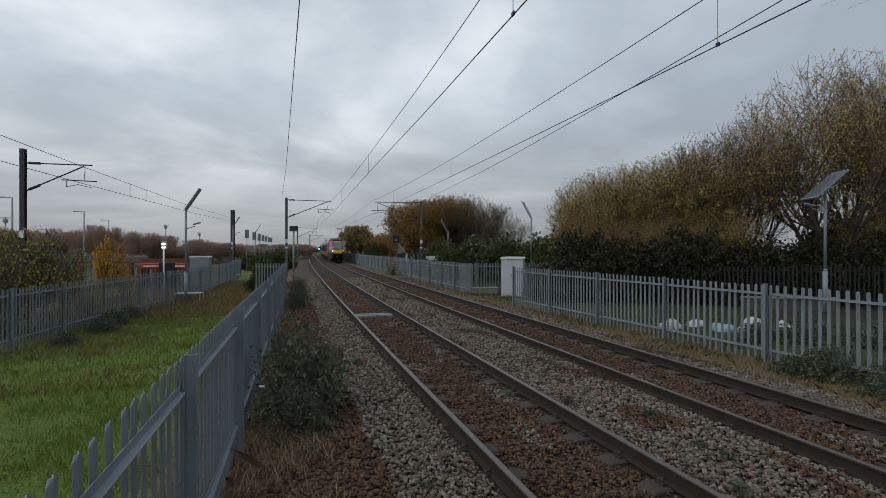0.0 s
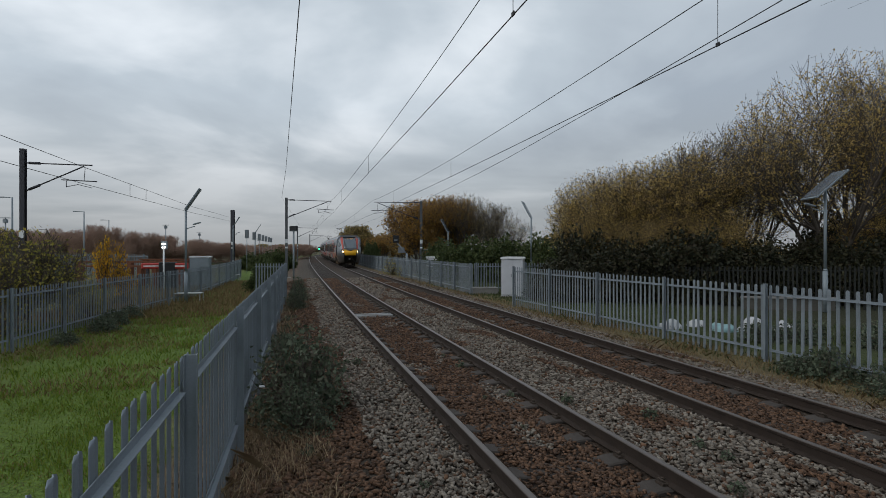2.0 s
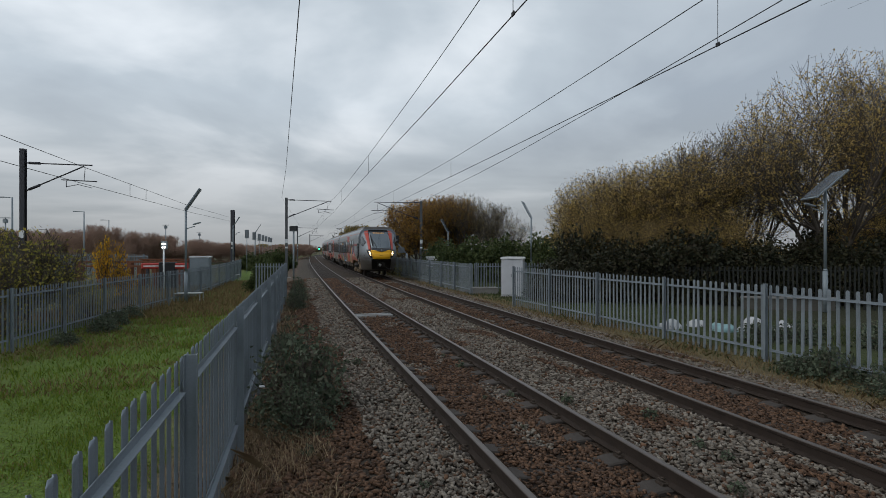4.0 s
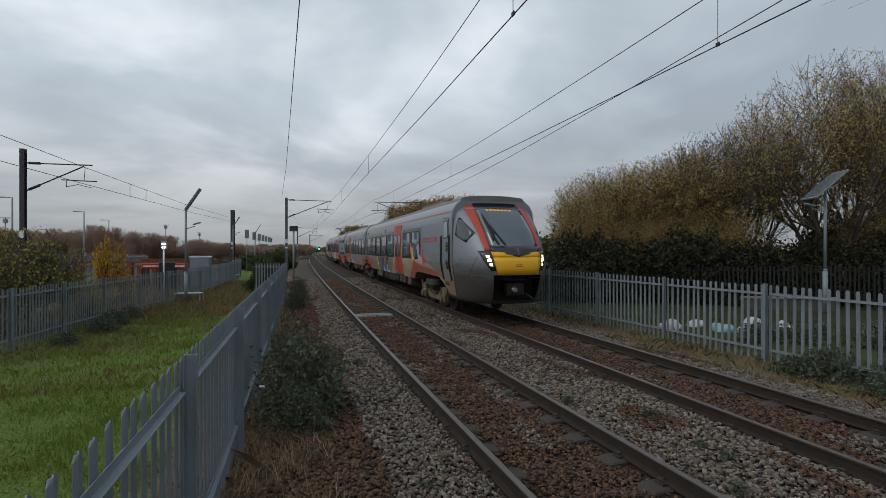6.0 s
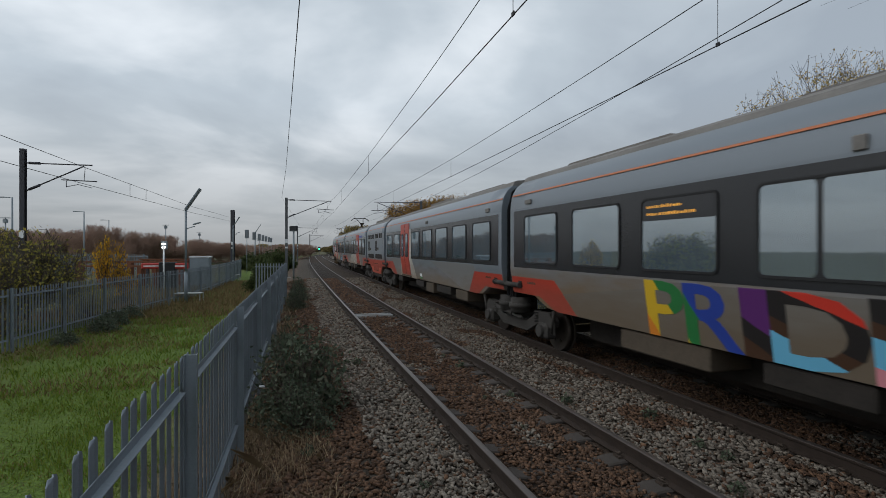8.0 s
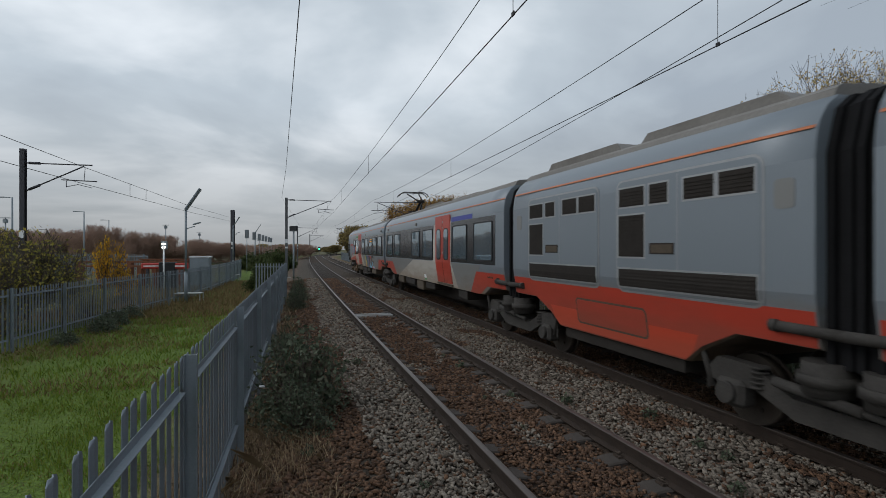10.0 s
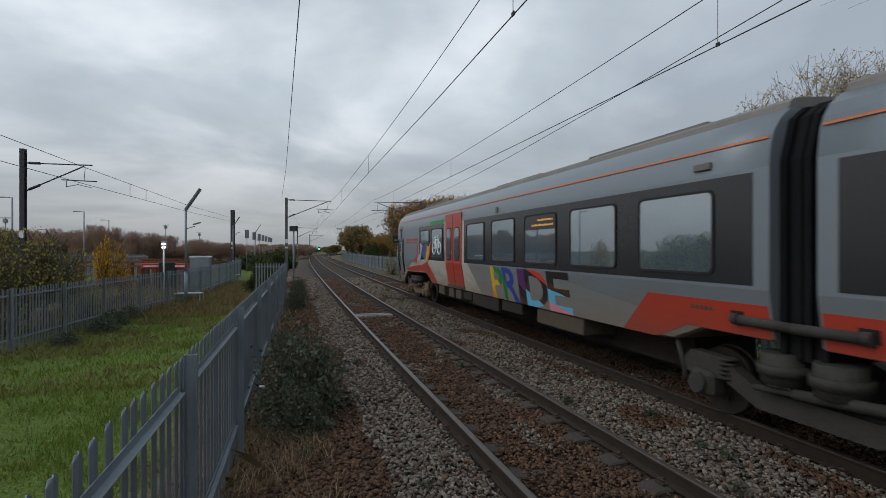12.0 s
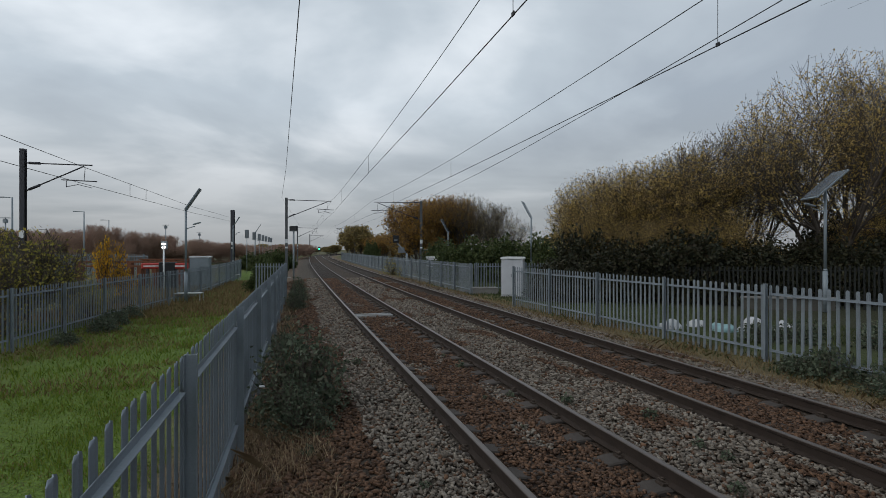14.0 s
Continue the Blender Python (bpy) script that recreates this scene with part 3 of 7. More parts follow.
C_RED, C_OR, C_YE, C_GR, C_BL, C_PU = (0.55, 0.035, 0.02), (0.62, 0.2, 0.02), (0.62, 0.40, 0.02), (0.02, 0.17, 0.045), (0.02, 0.05, 0.30), (0.10, 0.02, 0.14)
C_BK, C_BR, C_LB, C_PK, C_WH = (0.015, 0.013, 0.013), (0.06, 0.028, 0.015), (0.13, 0.42, 0.62), (0.60, 0.23, 0.27), (0.55, 0.55, 0.55)
LETTER = {"P": stripes("yellow_green_vinyl", [C_OR, C_YE, C_YE, C_GR], 35, 0.85, 0.0), "R": stripes("green_blue_vinyl", [C_YE, C_GR, C_GR, C_BL, C_BL], 35, 0.85, -0.1),
          "I": stripes("purple_brown_vinyl", [C_BR, C_BK, C_PU, C_PU], 60, 0.75, 0.05), "D": stripes("red_black_brown_vinyl", [C_LB, C_LB, C_BR, C_BK, C_BK, C_RED], 70, 0.9, 0.06),
          "E": stripes("black_blue_pink_vinyl", [C_PK, C_LB, C_LB, C_BR, C_BK, C_BK], 80, 0.8, 0.06)}
FLAG = stripes("rainbow_flag_vinyl", [C_RED, C_OR, C_YE, C_GR, C_BL, C_PU, C_BK, C_LB, C_PK], 30, 1.4, -0.7)

W = 1.36            # half the width of a coach
TUCK_Z, TUCK = 1.62, 0.15      # below this height the sides lean in
SECTION = [(W, 2.9), (1.345, 3.05), (1.325, 3.17), (1.285, 3.28), (1.20, 3.41), (1.06, 3.52)]
ROOFLINE = [(1.06, 3.52), (1.02, 3.60), (0.95, 3.645), (0.5, 3.69), (0.0, 3.70)]


def decal(name, pts, mat, coach, sgn, lift=0.004, label="", thick=0.0, origin=None):
    """A flat panel or marking on a coach's side; pts are (x, z)."""
    bm = bmesh.new()
    y0, y1 = sgn * (W - 0.002), sgn * (W + lift + thick)
    prism(bm, pts, "y", min(y0, y1), max(y0, y1))
    if origin:
        bm.transform(Matrix.Translation((-origin[0], 0, -origin[1])))
        ob = part(name, bm, mat, coach, label)
        ob.matrix_basis = Matrix.Translation((origin[0], 0, origin[1]))
        return ob
    return part(name, bm, mat, coach, label)


def rect(x0, x1, z0, z1):
    return [(x0, z0), (x1, z0), (x1, z1), (x0, z1)]


def coach_shell(coach, x0, x1, bottom, mat=None):
    """Side walls, cant rail and roof of a coach; bottom is a list of (x, z) of the sill."""
    xs = sorted(set([x0, x1] + [p[0] for p in bottom if x0 < p[0] < x1] + list(np.linspace(x0, x1, 8))))
    bz = [float(np.interp(x, [p[0] for p in bottom], [p[1] for p in bottom])) for x in xs]
    bm = bmesh.new()
    rows = []
    for x, b in zip(xs, bz):
        half = [(W - 0.05, b), (W, b + 0.03), (W, TUCK_Z), (W, 2.2)] + SECTION
        ring = [(-y, z) for y, z in half] + [(y, z) for y, z in half[::-1]]
        rows.append([bm.verts.new((x, y, z)) for y, z in ring])
    n = len(rows[0])
    for r0, r1 in zip(rows, rows[1:]):
        for i in range(n - 1):
            if i == n // 2 - 1:
                continue
            f = bm.faces.new((r0[i], r1[i], r1[i + 1], r0[i + 1]))
            f.smooth = min(v.co.z for v in f.verts) > 2.85
        bm.faces.new((r0[0], r0[n - 1], r1[n - 1], r1[0]))
    bm.faces.new(rows[0]); bm.faces.new(rows[-1])
    bmesh.ops.recalc_face_normals(bm, faces=bm.faces)
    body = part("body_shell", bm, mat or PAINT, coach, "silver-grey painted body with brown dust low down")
    bm = bmesh.new()
    prof = [(y, z) for y, z in ROOFLINE] + [(-y, z) for y, z in ROOFLINE[-2::-1]]
    prism(bm, prof, "x", x0 + 0.04, x1 - 0.04)
    part("roof", bm, ROOF_GREY, coach, "dusty grey roof")
    for s in (-1, 1):
        bm = bmesh.new()
        a, b = (W - 0.033, 3.19), (W - 0.041, 3.22)
        prism(bm, [(s * (a[0] - 0.02), a[1]), (s * (a[0] + 0.006), a[1]), (s * (b[0] + 0.006), b[1]), (s * (b[0] - 0.02), b[1])], "x", x0 + 0.03, x1 - 0.03)
        part("orange_line", bm, ORANGE_LINE, coach, "thin orange line")
    return body


def window(coach, x0, x1, sgn, z0=1.75, z1=2.74, split=False):
    bm = bmesh.new()
    outer, inner = rounded(x0, x1, z0, z1, 0.09), rounded(x0 + 0.03, x1 - 0.03, z0 + 0.03, z1 - 0.03, 0.07)
    n = len(outer)
    ys = (sgn * (W + 0.004), sgn * (W + 0.022))
    rings = [[bm.verts.new((x, y, z)) for x, z in pts] for y in ys for pts in (outer, inner)]
    for a, b in ((0, 2), (2, 3), (3, 1)):
        for i in range(n):
            bm.faces.new((rings[a][i], rings[a][(i + 1) % n], rings[b][(i + 1) % n], rings[b][i]))
    bmesh.ops.recalc_face_normals(bm, faces=bm.faces)
    g = part("window", bm, BLACK, coach, "rounded coach window in a black rubber gasket")
    panes = [(x0 + 0.02, x1 - 0.02)] if not split else [(x0 + 0.02, (x0 + x1) / 2 - 0.03), ((x0 + x1) / 2 + 0.03, x1 - 0.02)]
    for a, b in panes:
        bm = bmesh.new()
        prism(bm, rounded(a, b, z0 + 0.02, z1 - 0.02, 0.07), "y", *sorted((sgn * (W + 0.002), sgn * (W + 0.012))))
        part("pane", bm, TINTED, g, "tinted reflective glass")


def door(coach, x0, x1, sgn):
    """A pair of plug doors whose lower half tucks slightly in, so its outline slants."""
    xm = (x0 + x1) / 2
    for a, b in ((x0, xm - 0.008), (xm + 0.008, x1)):
        bm = bmesh.new()
        prism(bm, rounded(a, b, 0.97, 3.11, 0.05), "y", *sorted((sgn * (W - 0.01), sgn * (W + 0.022))))
        leaf = part("door_leaf", bm, RED_LIVERY, coach, "bright red plug door leaf")
        c = (a + b) / 2
        bm = bmesh.new()
        prism(bm, rounded(c - 0.24, c + 0.24, 1.70, 2.70, 0.13), "y", *sorted((sgn * (W + 0.02), sgn * (W + 0.030))))
        part("door_gasket", bm, BLACK, leaf)
        bm = bmesh.new()
        prism(bm, rounded(c - 0.205, c + 0.205, 1.735, 2.665, 0.11), "y", *sorted((sgn * (W + 0.025), sgn * (W + 0.036))))
        part("door_glass", bm, TINTED, leaf, "tall rounded door window")
    bm = bmesh.new()
    box(bm, xm - 0.012, xm + 0.012, *sorted((sgn * W, sgn * (W + 0.026))), 0.99, 3.09)
    part("door_seal", bm, BLACK, coach)
    bm = bmesh.new()
    box(bm, x0 - 0.02, x1 + 0.02, *sorted((sgn * W, sgn * (W + 0.05))), 0.90, 0.955, 0.008)
    part("door_step", bm, BOX_BEIGE, coach)
    for z in (1.93, 2.72, 2.9):
        bm = bmesh.new()
        tube(bm, (xm + 0.08, sgn * (W + 0.02), z), (xm + 0.08, sgn * (W + 0.04), z), 0.035, n=10)
        part("door_button", bm, STEEL, coach)


def wheelset(parent, x):
    bm = bmesh.new()
    tube(bm, (0, -0.7, 0), (0, 0.7, 0), 0.08, n=10)
    for s in (-1, 1):
        tube(bm, (0, s * 0.69, 0), (0, s * 0.82, 0), 0.41, n=28)
        tube(bm, (0, s * 0.66, 0), (0, s * 0.69, 0), 0.44, n=28)
        for k in range(6):
            a = k * math.pi / 3
            tube(bm, (0.24 * math.cos(a), s * 0.82, 0.24 * math.sin(a)), (0.24 * math.cos(a), s * 0.835, 0.24 * math.sin(a)), 0.03, n=6)
    ob = part("wheelset", bm, WHEEL_STEEL, parent, "dark steel wheels on an axle")
    ob.matrix_basis = Matrix.Translation((x, 0, 0.41))
    WHEELS.append((ob, x))
    return ob


WHEELS = []


def bogie(coach, xc, base, mat):
    """A bogie with dropped side frames, springs, axle boxes, dampers and brake gear."""
    h = base / 2
    bm = bmesh.new()
    for s in (-1, 1):
        y0, y1 = sorted((s * 0.98, s * 1.13))
        prism(bm, [(xc - h - 0.35, 0.62), (xc - h - 0.2, 0.78), (xc - h + 0.25, 0.76), (xc - 0.62, 0.52), (xc + 0.62, 0.52), (xc + h - 0.25, 0.76), (xc + h + 0.2, 0.78), (xc + h + 0.35, 0.62),
                   (xc + h + 0.3, 0.5), (xc + h - 0.3, 0.5), (xc + 0.6, 0.30), (xc - 0.6, 0.30), (xc - h + 0.3, 0.5), (xc - h - 0.3, 0.5)], "y", y0, y1)
    box(bm, xc - 0.35, xc + 0.35, -1.0, 1.0, 0.34, 0.55, 0.02)
    fr = part("bogie", bm, mat, coach, "dust-covered bogie frame")
    for s in (-1, 1):
        for k in (-1, 1):
            bm = bmesh.new()
            x = xc + k * h
            box(bm, x - 0.19, x + 0.19, *sorted((s * 0.95, s * 1.2)), 0.25, 0.56, 0.05)
            tube(bm, (x, s * 1.18, 0.41), (x, s * 1.26, 0.41), 0.12, n=14)
            part("axle_box", bm, mat, fr)
            bm = bmesh.new()
            for q in range(5):
                tube(bm, (x - k * 0.32, s * 1.08, 0.52 + q * 0.055), (x - k * 0.32, s * 1.08, 0.545 + q * 0.055), 0.10, n=12)
            part("coil_spring", bm, BOGIE_DARK, fr)
            bm = bmesh.new()
            tube(bm, (xc + k * 0.28, s * 1.12, 0.66), (xc + k * 0.28, s * 1.12, 0.98), 0.22, n=16)
            tube(bm, (xc + k * 0.28, s * 1.12, 0.76), (xc + k * 0.28, s * 1.12, 0.86), 0.26, n=16)
            part("air_spring", bm, BOGIE_DARK, fr)
            bm = bmesh.new()
            tube(bm, (x + k * 0.28, s * 1.12, 0.40), (x + k * 0.42, s * 1.14, 0.86), 0.035, n=8)
            tube(bm, (x + k * 0.36, s * 1.10, 0.36), (x + k * 0.36, s * 1.10, 0.7), 0.02, n=6)
            part("brake_pipe", bm, mat, fr)
        bm = bmesh.new()
        tube(bm, (xc - 0.75, s * 1.22, 0.68), (xc + 0.1, s * 1.22, 0.60), 0.055, n=10)
        tube(bm, (xc + 0.1, s * 1.22, 0.60), (xc + 0.55, s * 1.22, 0.56), 0.035, n=10)
        part("yaw_damper", bm, mat, fr)
    for k in (-1, 1):
        wheelset(fr, xc + k * h)
    return fr


def gangway(coach, x, sgn_out):
    """Bellows at a coach's end, reaching to the middle of the gap."""
    for i in range(3):
        bm = bmesh.new()
        w = 1.22 - 0.05 * (i % 2)
        prism(bm, [(-w, 0.95), (w, 0.95), (w, 2.95), (w - 0.12, 3.38), (w - 0.3, 3.52), (-w + 0.3, 3.52), (-w + 0.12, 3.38), (-w, 2.95)], "x", *sorted((x + sgn_out * i * 0.08, x + sgn_out * (i * 0.08 + 0.07))))
        part("gangway_bellows", bm, BELLOWS, coach, "black rubber bellows")
    for s in (-1, 1):
        bm = bmesh.new()
        tube(bm, (x - sgn_out * 0.42, s * (W + 0.03), 1.28), (x + sgn_out * 0.26, s * (W + 0.03), 1.27), 0.055, n=12)
        tube(bm, (x - sgn_out * 0.46, s * (W + 0.03), 1.28), (x - sgn_out * 0.38, s * (W + 0.03), 1.28), 0.065, n=12)
        part("coupling_damper", bm, BOGIE_DARK, coach, "grimy inter-car damper")


def skirt(coach, x, k):
    """Red panel beside a gangway, cut out over the bogie; k points into the coach."""
    for s in (-1, 1):
        d = lambda v: x + k * v
        decal("red_skirt", [(d(0.03), 1.11), (d(1.2), 1.11), (d(1.72), 0.89), (d(1.85), 0.87), (d(2.5), 0.87), (d(1.85), 1.46), (d(0.03), 1.46)], RED_LIVERY, coach, s, 0.006, "red painted skirt panel")
        for i in range(5):
            decal("number_bar", rect(*sorted((d(0.75 + 0.07 * i), d(0.80 + 0.07 * i))), 1.33, 1.375), BOX_BEIGE, coach, s, 0.009)
        bm = bmesh.new()
        box(bm, *sorted((d(0.33), d(0.5))), *sorted((s * (W + 0.004), s * (W + 0.012))), 1.24, 1.37)
        part("lifting_pocket", bm, BLACK, coach)


def underfloor(coach, spans):
    for i, (x0, x1, z0, mat) in enumerate(spans):
        for s in (-1, 1):
            bm = bmesh.new()
            box(bm, min(x0, x1), max(x0, x1), *sorted((s * 0.55, s * 1.22)), z0, 0.84, 0.02)
            part("equipment_case", bm, mat, coach)


def roof_pods(coach, pods):
    for x0, x1, w, z in pods:
        bm = bmesh.new()
        c = 0.18
        prism(bm, [(x0, 3.64), (x1, 3.64), (x1 - c, z), (x0 + c, z)], "y", -w, w)
        pod = part("roof_equipment", bm, ROOF_GREY, coach, "low grey roof equipment fairing")
        bm = bmesh.new()
        for i in range(int((x1 - x0 - 0.5) / 0.18)):
            x = x0 + 0.3 + i * 0.18
            box(bm, x, x + 0.09, -w * 0.8, w * 0.8, z - 0.01, z + 0.018)
        part("vent_grille", bm, UNDER, pod)


def text_mesh(body, size):
    cu = bpy.data.curves.new("lettering", "FONT")
    cu.body, cu.size, cu.extrude, cu.resolution_u = body, size, 0.003, 3
    cu.offset = 0.018 * size
    ob = bpy.data.objects.new("lettering", cu)
    scene.collection.objects.link(ob)
    dg = bpy.context.evaluated_depsgraph_get()
    me = bpy.data.meshes.new_from_object(ob.evaluated_get(dg))
    bpy.data.objects.remove(ob)
    me.materials.clear()
    return me


def side_word(coach, xa, xb, sgn, z):
    """The coloured word along the side between two places, read from outside."""
    lo, hi = min(xa, xb), max(xa, xb)
    step = (hi - lo) / 4.55
    cursor = 0.0
    for ch, wd in zip("PRIDE", (0.87, 1.03, 0.42, 1.2, 1.03)):
        me = text_mesh(ch, 1.0)
        w0 = max(v.co.x for v in me.vertices) - min(v.co.x for v in me.vertices)
        h0 = max(v.co.y for v in me.vertices)
        x_min = min(v.co.x for v in me.vertices)
        target = step * wd * 1.0
        for v in me.vertices:
            v.co = Vector(((v.co.x - x_min) * target / w0, v.co.z, v.co.y * 0.74 / h0))
        me.materials.append(LETTER[ch])
        ob = mesh_part("letter", me, None, coach, "large multicoloured capital letter")
        if sgn < 0:
            ob.matrix_basis = Matrix.Translation((lo + cursor, -(W + 0.005), z))
        else:
            ob.matrix_basis = Matrix.Translation((hi - cursor, W + 0.005, z)) @ Matrix.Rotation(math.pi, 4, "Z")
        cursor += step * wd


# nose of a cab: heights with half width and the reach of its tip beyond the cab seam
NOSE = [(0.52, 1.15, 1.52), (0.62, 1.20, 1.60), (0.85, 1.245, 1.74), (1.10, 1.282, 1.83), (1.33, 1.317, 1.87), (1.60, 1.36, 1.88), (1.85, 1.36, 1.81), (2.05, 1.36, 1.69), (2.3, 1.36, 1.46), (2.6, 1.36, 1.18),
        (2.9, 1.36, 0.80), (3.05, 1.345, 0.61), (3.17, 1.325, 0.45), (3.28, 1.285, 0.30), (3.41, 1.19, 0.08), (3.51, 1.05, -0.10), (3.585, 0.93, -0.30), (3.645, 0.72, -0.50), (3.68, 0.42, -0.70), (3.70, 0.0, -0.8)]
NOSE_BACK = -0.85


EXP = 2 / 3.0


def nose_at(z):
    return float(np.interp(z, [n[0] for n in NOSE], [n[1] for n in NOSE])), float(np.interp(z, [n[0] for n in NOSE], [n[2] for n in NOSE]))


def nose_point(z, t, lift=0.0):
    """Point of the nose at height z; t = 0 is the middle of the front, +-90 the sides."""
    w, xt = nose_at(z)
    s, c = math.sin(radians(abs(t))), math.cos(radians(abs(t)))
    y = math.copysign(w * s ** EXP, t)
    x = NOSE_BACK + (xt - NOSE_BACK) * max(c, 0) ** EXP
    if lift:
        a, b = nose_point(z, t + 0.7), nose_point(z, t - 0.7)
        c2, d = nose_point(min(z + 0.02, 3.69), t), nose_point(max(z - 0.02, 0.52), t)
        n = (a - b).cross(c2 - d).normalized()
        if n.x + n.y * math.copysign(1, t) < 0:
            n = -n
        return Vector((x, y, z)) + n * lift
    return Vector((x, y, z))


def by_y(z, y):
    """The turn t at which the nose is y metres off its middle."""
    w = nose_at(z)[0]
    return math.copysign(math.degrees(math.asin(min(1, abs(y) / w) ** (1 / EXP))), y)


def by_x(z, x, s):
    xt = nose_at(z)[1]
    return s * math.degrees(math.acos(min(1, max(0, (x - NOSE_BACK) / (xt - NOSE_BACK))) ** (1 / EXP)))


def nose_patch(name, rows, mat, coach, x0, lift, label="", cols=10, how=by_y):
    """A panel on the nose: rows of (z, left edge, right edge)."""
    bm = bmesh.new()
    fine = []
    for (z0, a0, b0), (z1, a1, b1) in zip(rows, rows[1:]):
        k = max(1, int(abs(z1 - z0) / 0.08))
        fine += [(z0 + (z1 - z0) * i / k, a0 + (a1 - a0) * i / k, b0 + (b1 - b0) * i / k) for i in range(k)]
    fine.append(rows[-1])
    spots = [[(z, how(z, a + (b - a) * i / cols)) for i in range(cols + 1)] for z, a, b in fine]
    grid = [[bm.verts.new(nose_point(z, t, lift) + Vector((x0, 0, 0))) for z, t in row] for row in spots]
    back = [[bm.verts.new(nose_point(z, t, -0.01) + Vector((x0, 0, 0))) for z, t in row] for row in spots]
    m = len(grid)
    for j in range(m - 1):
        for i in range(cols):
            f = bm.faces.new((grid[j][i], grid[j][i + 1], grid[j + 1][i + 1], grid[j + 1][i]))
            f.smooth = True
        for i in (0, cols):
            bm.faces.new((grid[j][i], grid[j + 1][i], back[j + 1][i], back[j][i]))
    for i in range(cols):
        for j in (0, m - 1):
            bm.faces.new((grid[j][i], grid[j][i + 1], back[j][i + 1], back[j][i]))
    bmesh.ops.recalc_face_normals(bm, faces=bm.faces)
    return part(name, bm, mat, coach, label)


def nose(coach, x0, lit):
    bm = bmesh.new()
    ts = [0, 3, 6, 10, 14, 18, 23, 28, 34, 40, 47, 54, 62, 70, 78, 84, 88, 90]
    ts = [-t for t in ts[:0:-1]] + ts
    zs = [n[0] for n in NOSE[:-1]]
    grid = [[bm.verts.new(nose_point(z, t) + Vector((x0, 0, 0))) for t in ts] for z in zs]
    for j in range(len(zs) - 1):
        for i in range(len(ts) - 1):
            if zs[j] >= 0.61 and zs[j + 1] <= 1.34 and abs(ts[i]) <= 23 and abs(ts[i + 1]) <= 23:
                continue
            f = bm.faces.new((grid[j][i], grid[j][i + 1], grid[j + 1][i + 1], grid[j + 1][i]))
            f.smooth = True
    bm.faces.new(grid[-1])
    bm.faces.new(grid[0])
    bmesh.ops.recalc_face_normals(bm, faces=bm.faces)
    part("nose_shell", bm, NOSE_PAINT, coach, "grey streamlined cab nose, dust and painted shade low down")
    # coupler recess
    bm = bmesh.new()
    box(bm, x0 + 0.5, x0 + 1.0, -0.80, 0.80, 0.55, 1.40)
    part("coupler_recess", bm, UNDER, coach)
    bm = bmesh.new()
    box(bm, x0 + 0.9, x0 + 1.45, -0.18, 0.18, 0.80, 1.06, 0.03)
    box(bm, x0 + 1.4, x0 + 1.62, -0.26, 0.26, 0.74, 1.10, 0.04)
    box(bm, x0 + 1.2, x0 + 1.6, -0.34, 0.34, 1.16, 1.22, 0.02)
    cp = part("coupler", bm, UNDER, coach, "dark steel automatic coupler")
    bm = bmesh.new()
    tube(bm, (x0 + 1.6, -0.08, 0.92), (x0 + 1.78, -0.08, 0.92), 0.11, 0.06, n=14)
    part("coupler_cone", bm, STEEL, cp)
    bm = bmesh.new()
    for a, b in zip([(1.6, 0.3, 0.8), (1.85, 0.45, 0.66), (1.8, 0.6, 0.62)], [(1.85, 0.45, 0.66), (1.8, 0.6, 0.62), (1.55, 0.72, 0.7)]):
        tube(bm, (x0 + a[0], a[1], a[2]), (x0 + b[0], b[1], b[2]), 0.025, n=6)
    part("brake_hose", bm, BLACK, coach)
    nose_patch("yellow_panel", [(1.34, -0.60, 0.60), (1.5, -0.64, 0.64), (1.7, -0.69, 0.69), (1.82, -0.715, 0.715)], YELLOW, coach, x0, 0.006, "bright yellow warning panel", 12)
    for s in (-1, 1):
        nose_patch("yellow_panel", [(1.82, 0, s * 0.715), (1.90, 0, s * 0.73), (1.97, 0, s * 0.745)], YELLOW, coach, x0, 0.006, "", 8)
    for i in range(3):
        nose_patch("number_bar", [(1.57, -0.1 + i * 0.07, -0.05 + i * 0.07), (1.63, -0.1 + i * 0.07, -0.05 + i * 0.07)], BLACK, coach, x0, 0.009, "", 2)
    # black mask below the windscreen, in a shallow V
    for s in (-1, 1):
        nose_patch("black_mask", [(1.835, 0, s * 0.03), (1.91, 0, s * 0.37), (1.98, 0, s * 0.70), (2.03, 0, s * 0.74), (2.12, 0, s * 0.735)], BAND_BLACK, coach, x0, 0.012, "black mask under the windscreen", 8)
    nose_patch("windscreen", [(2.10, -0.68, 0.68), (2.4, -0.70, 0.70), (2.8, -0.71, 0.71), (3.2, -0.70, 0.70), (3.36, -0.69, 0.69)], SCREEN, coach, x0, 0.007, "large raked windscreen reflecting the sky", 14)
    nose_patch("black_surround", [(2.09, -0.735, 0.735), (2.4, -0.74, 0.74), (2.8, -0.75, 0.75), (3.2, -0.735, 0.735), (3.42, -0.72, 0.72)], BAND_BLACK, coach, x0, 0.003, "", 14)
    for i in range(7):
        nose_patch("display_bar", [(3.19, -0.42 + i * 0.12, -0.33 + i * 0.12), (3.235, -0.42 + i * 0.12, -0.33 + i * 0.12)], DISPLAY if lit else BLACK, coach, x0, 0.009, "", 2)
    nose_patch("screen_eyebrow", [(3.42, -0.78, 0.78), (3.45, -0.78, 0.78)], BLACK, coach, x0, 0.02, "black strip above the windscreen", 10)
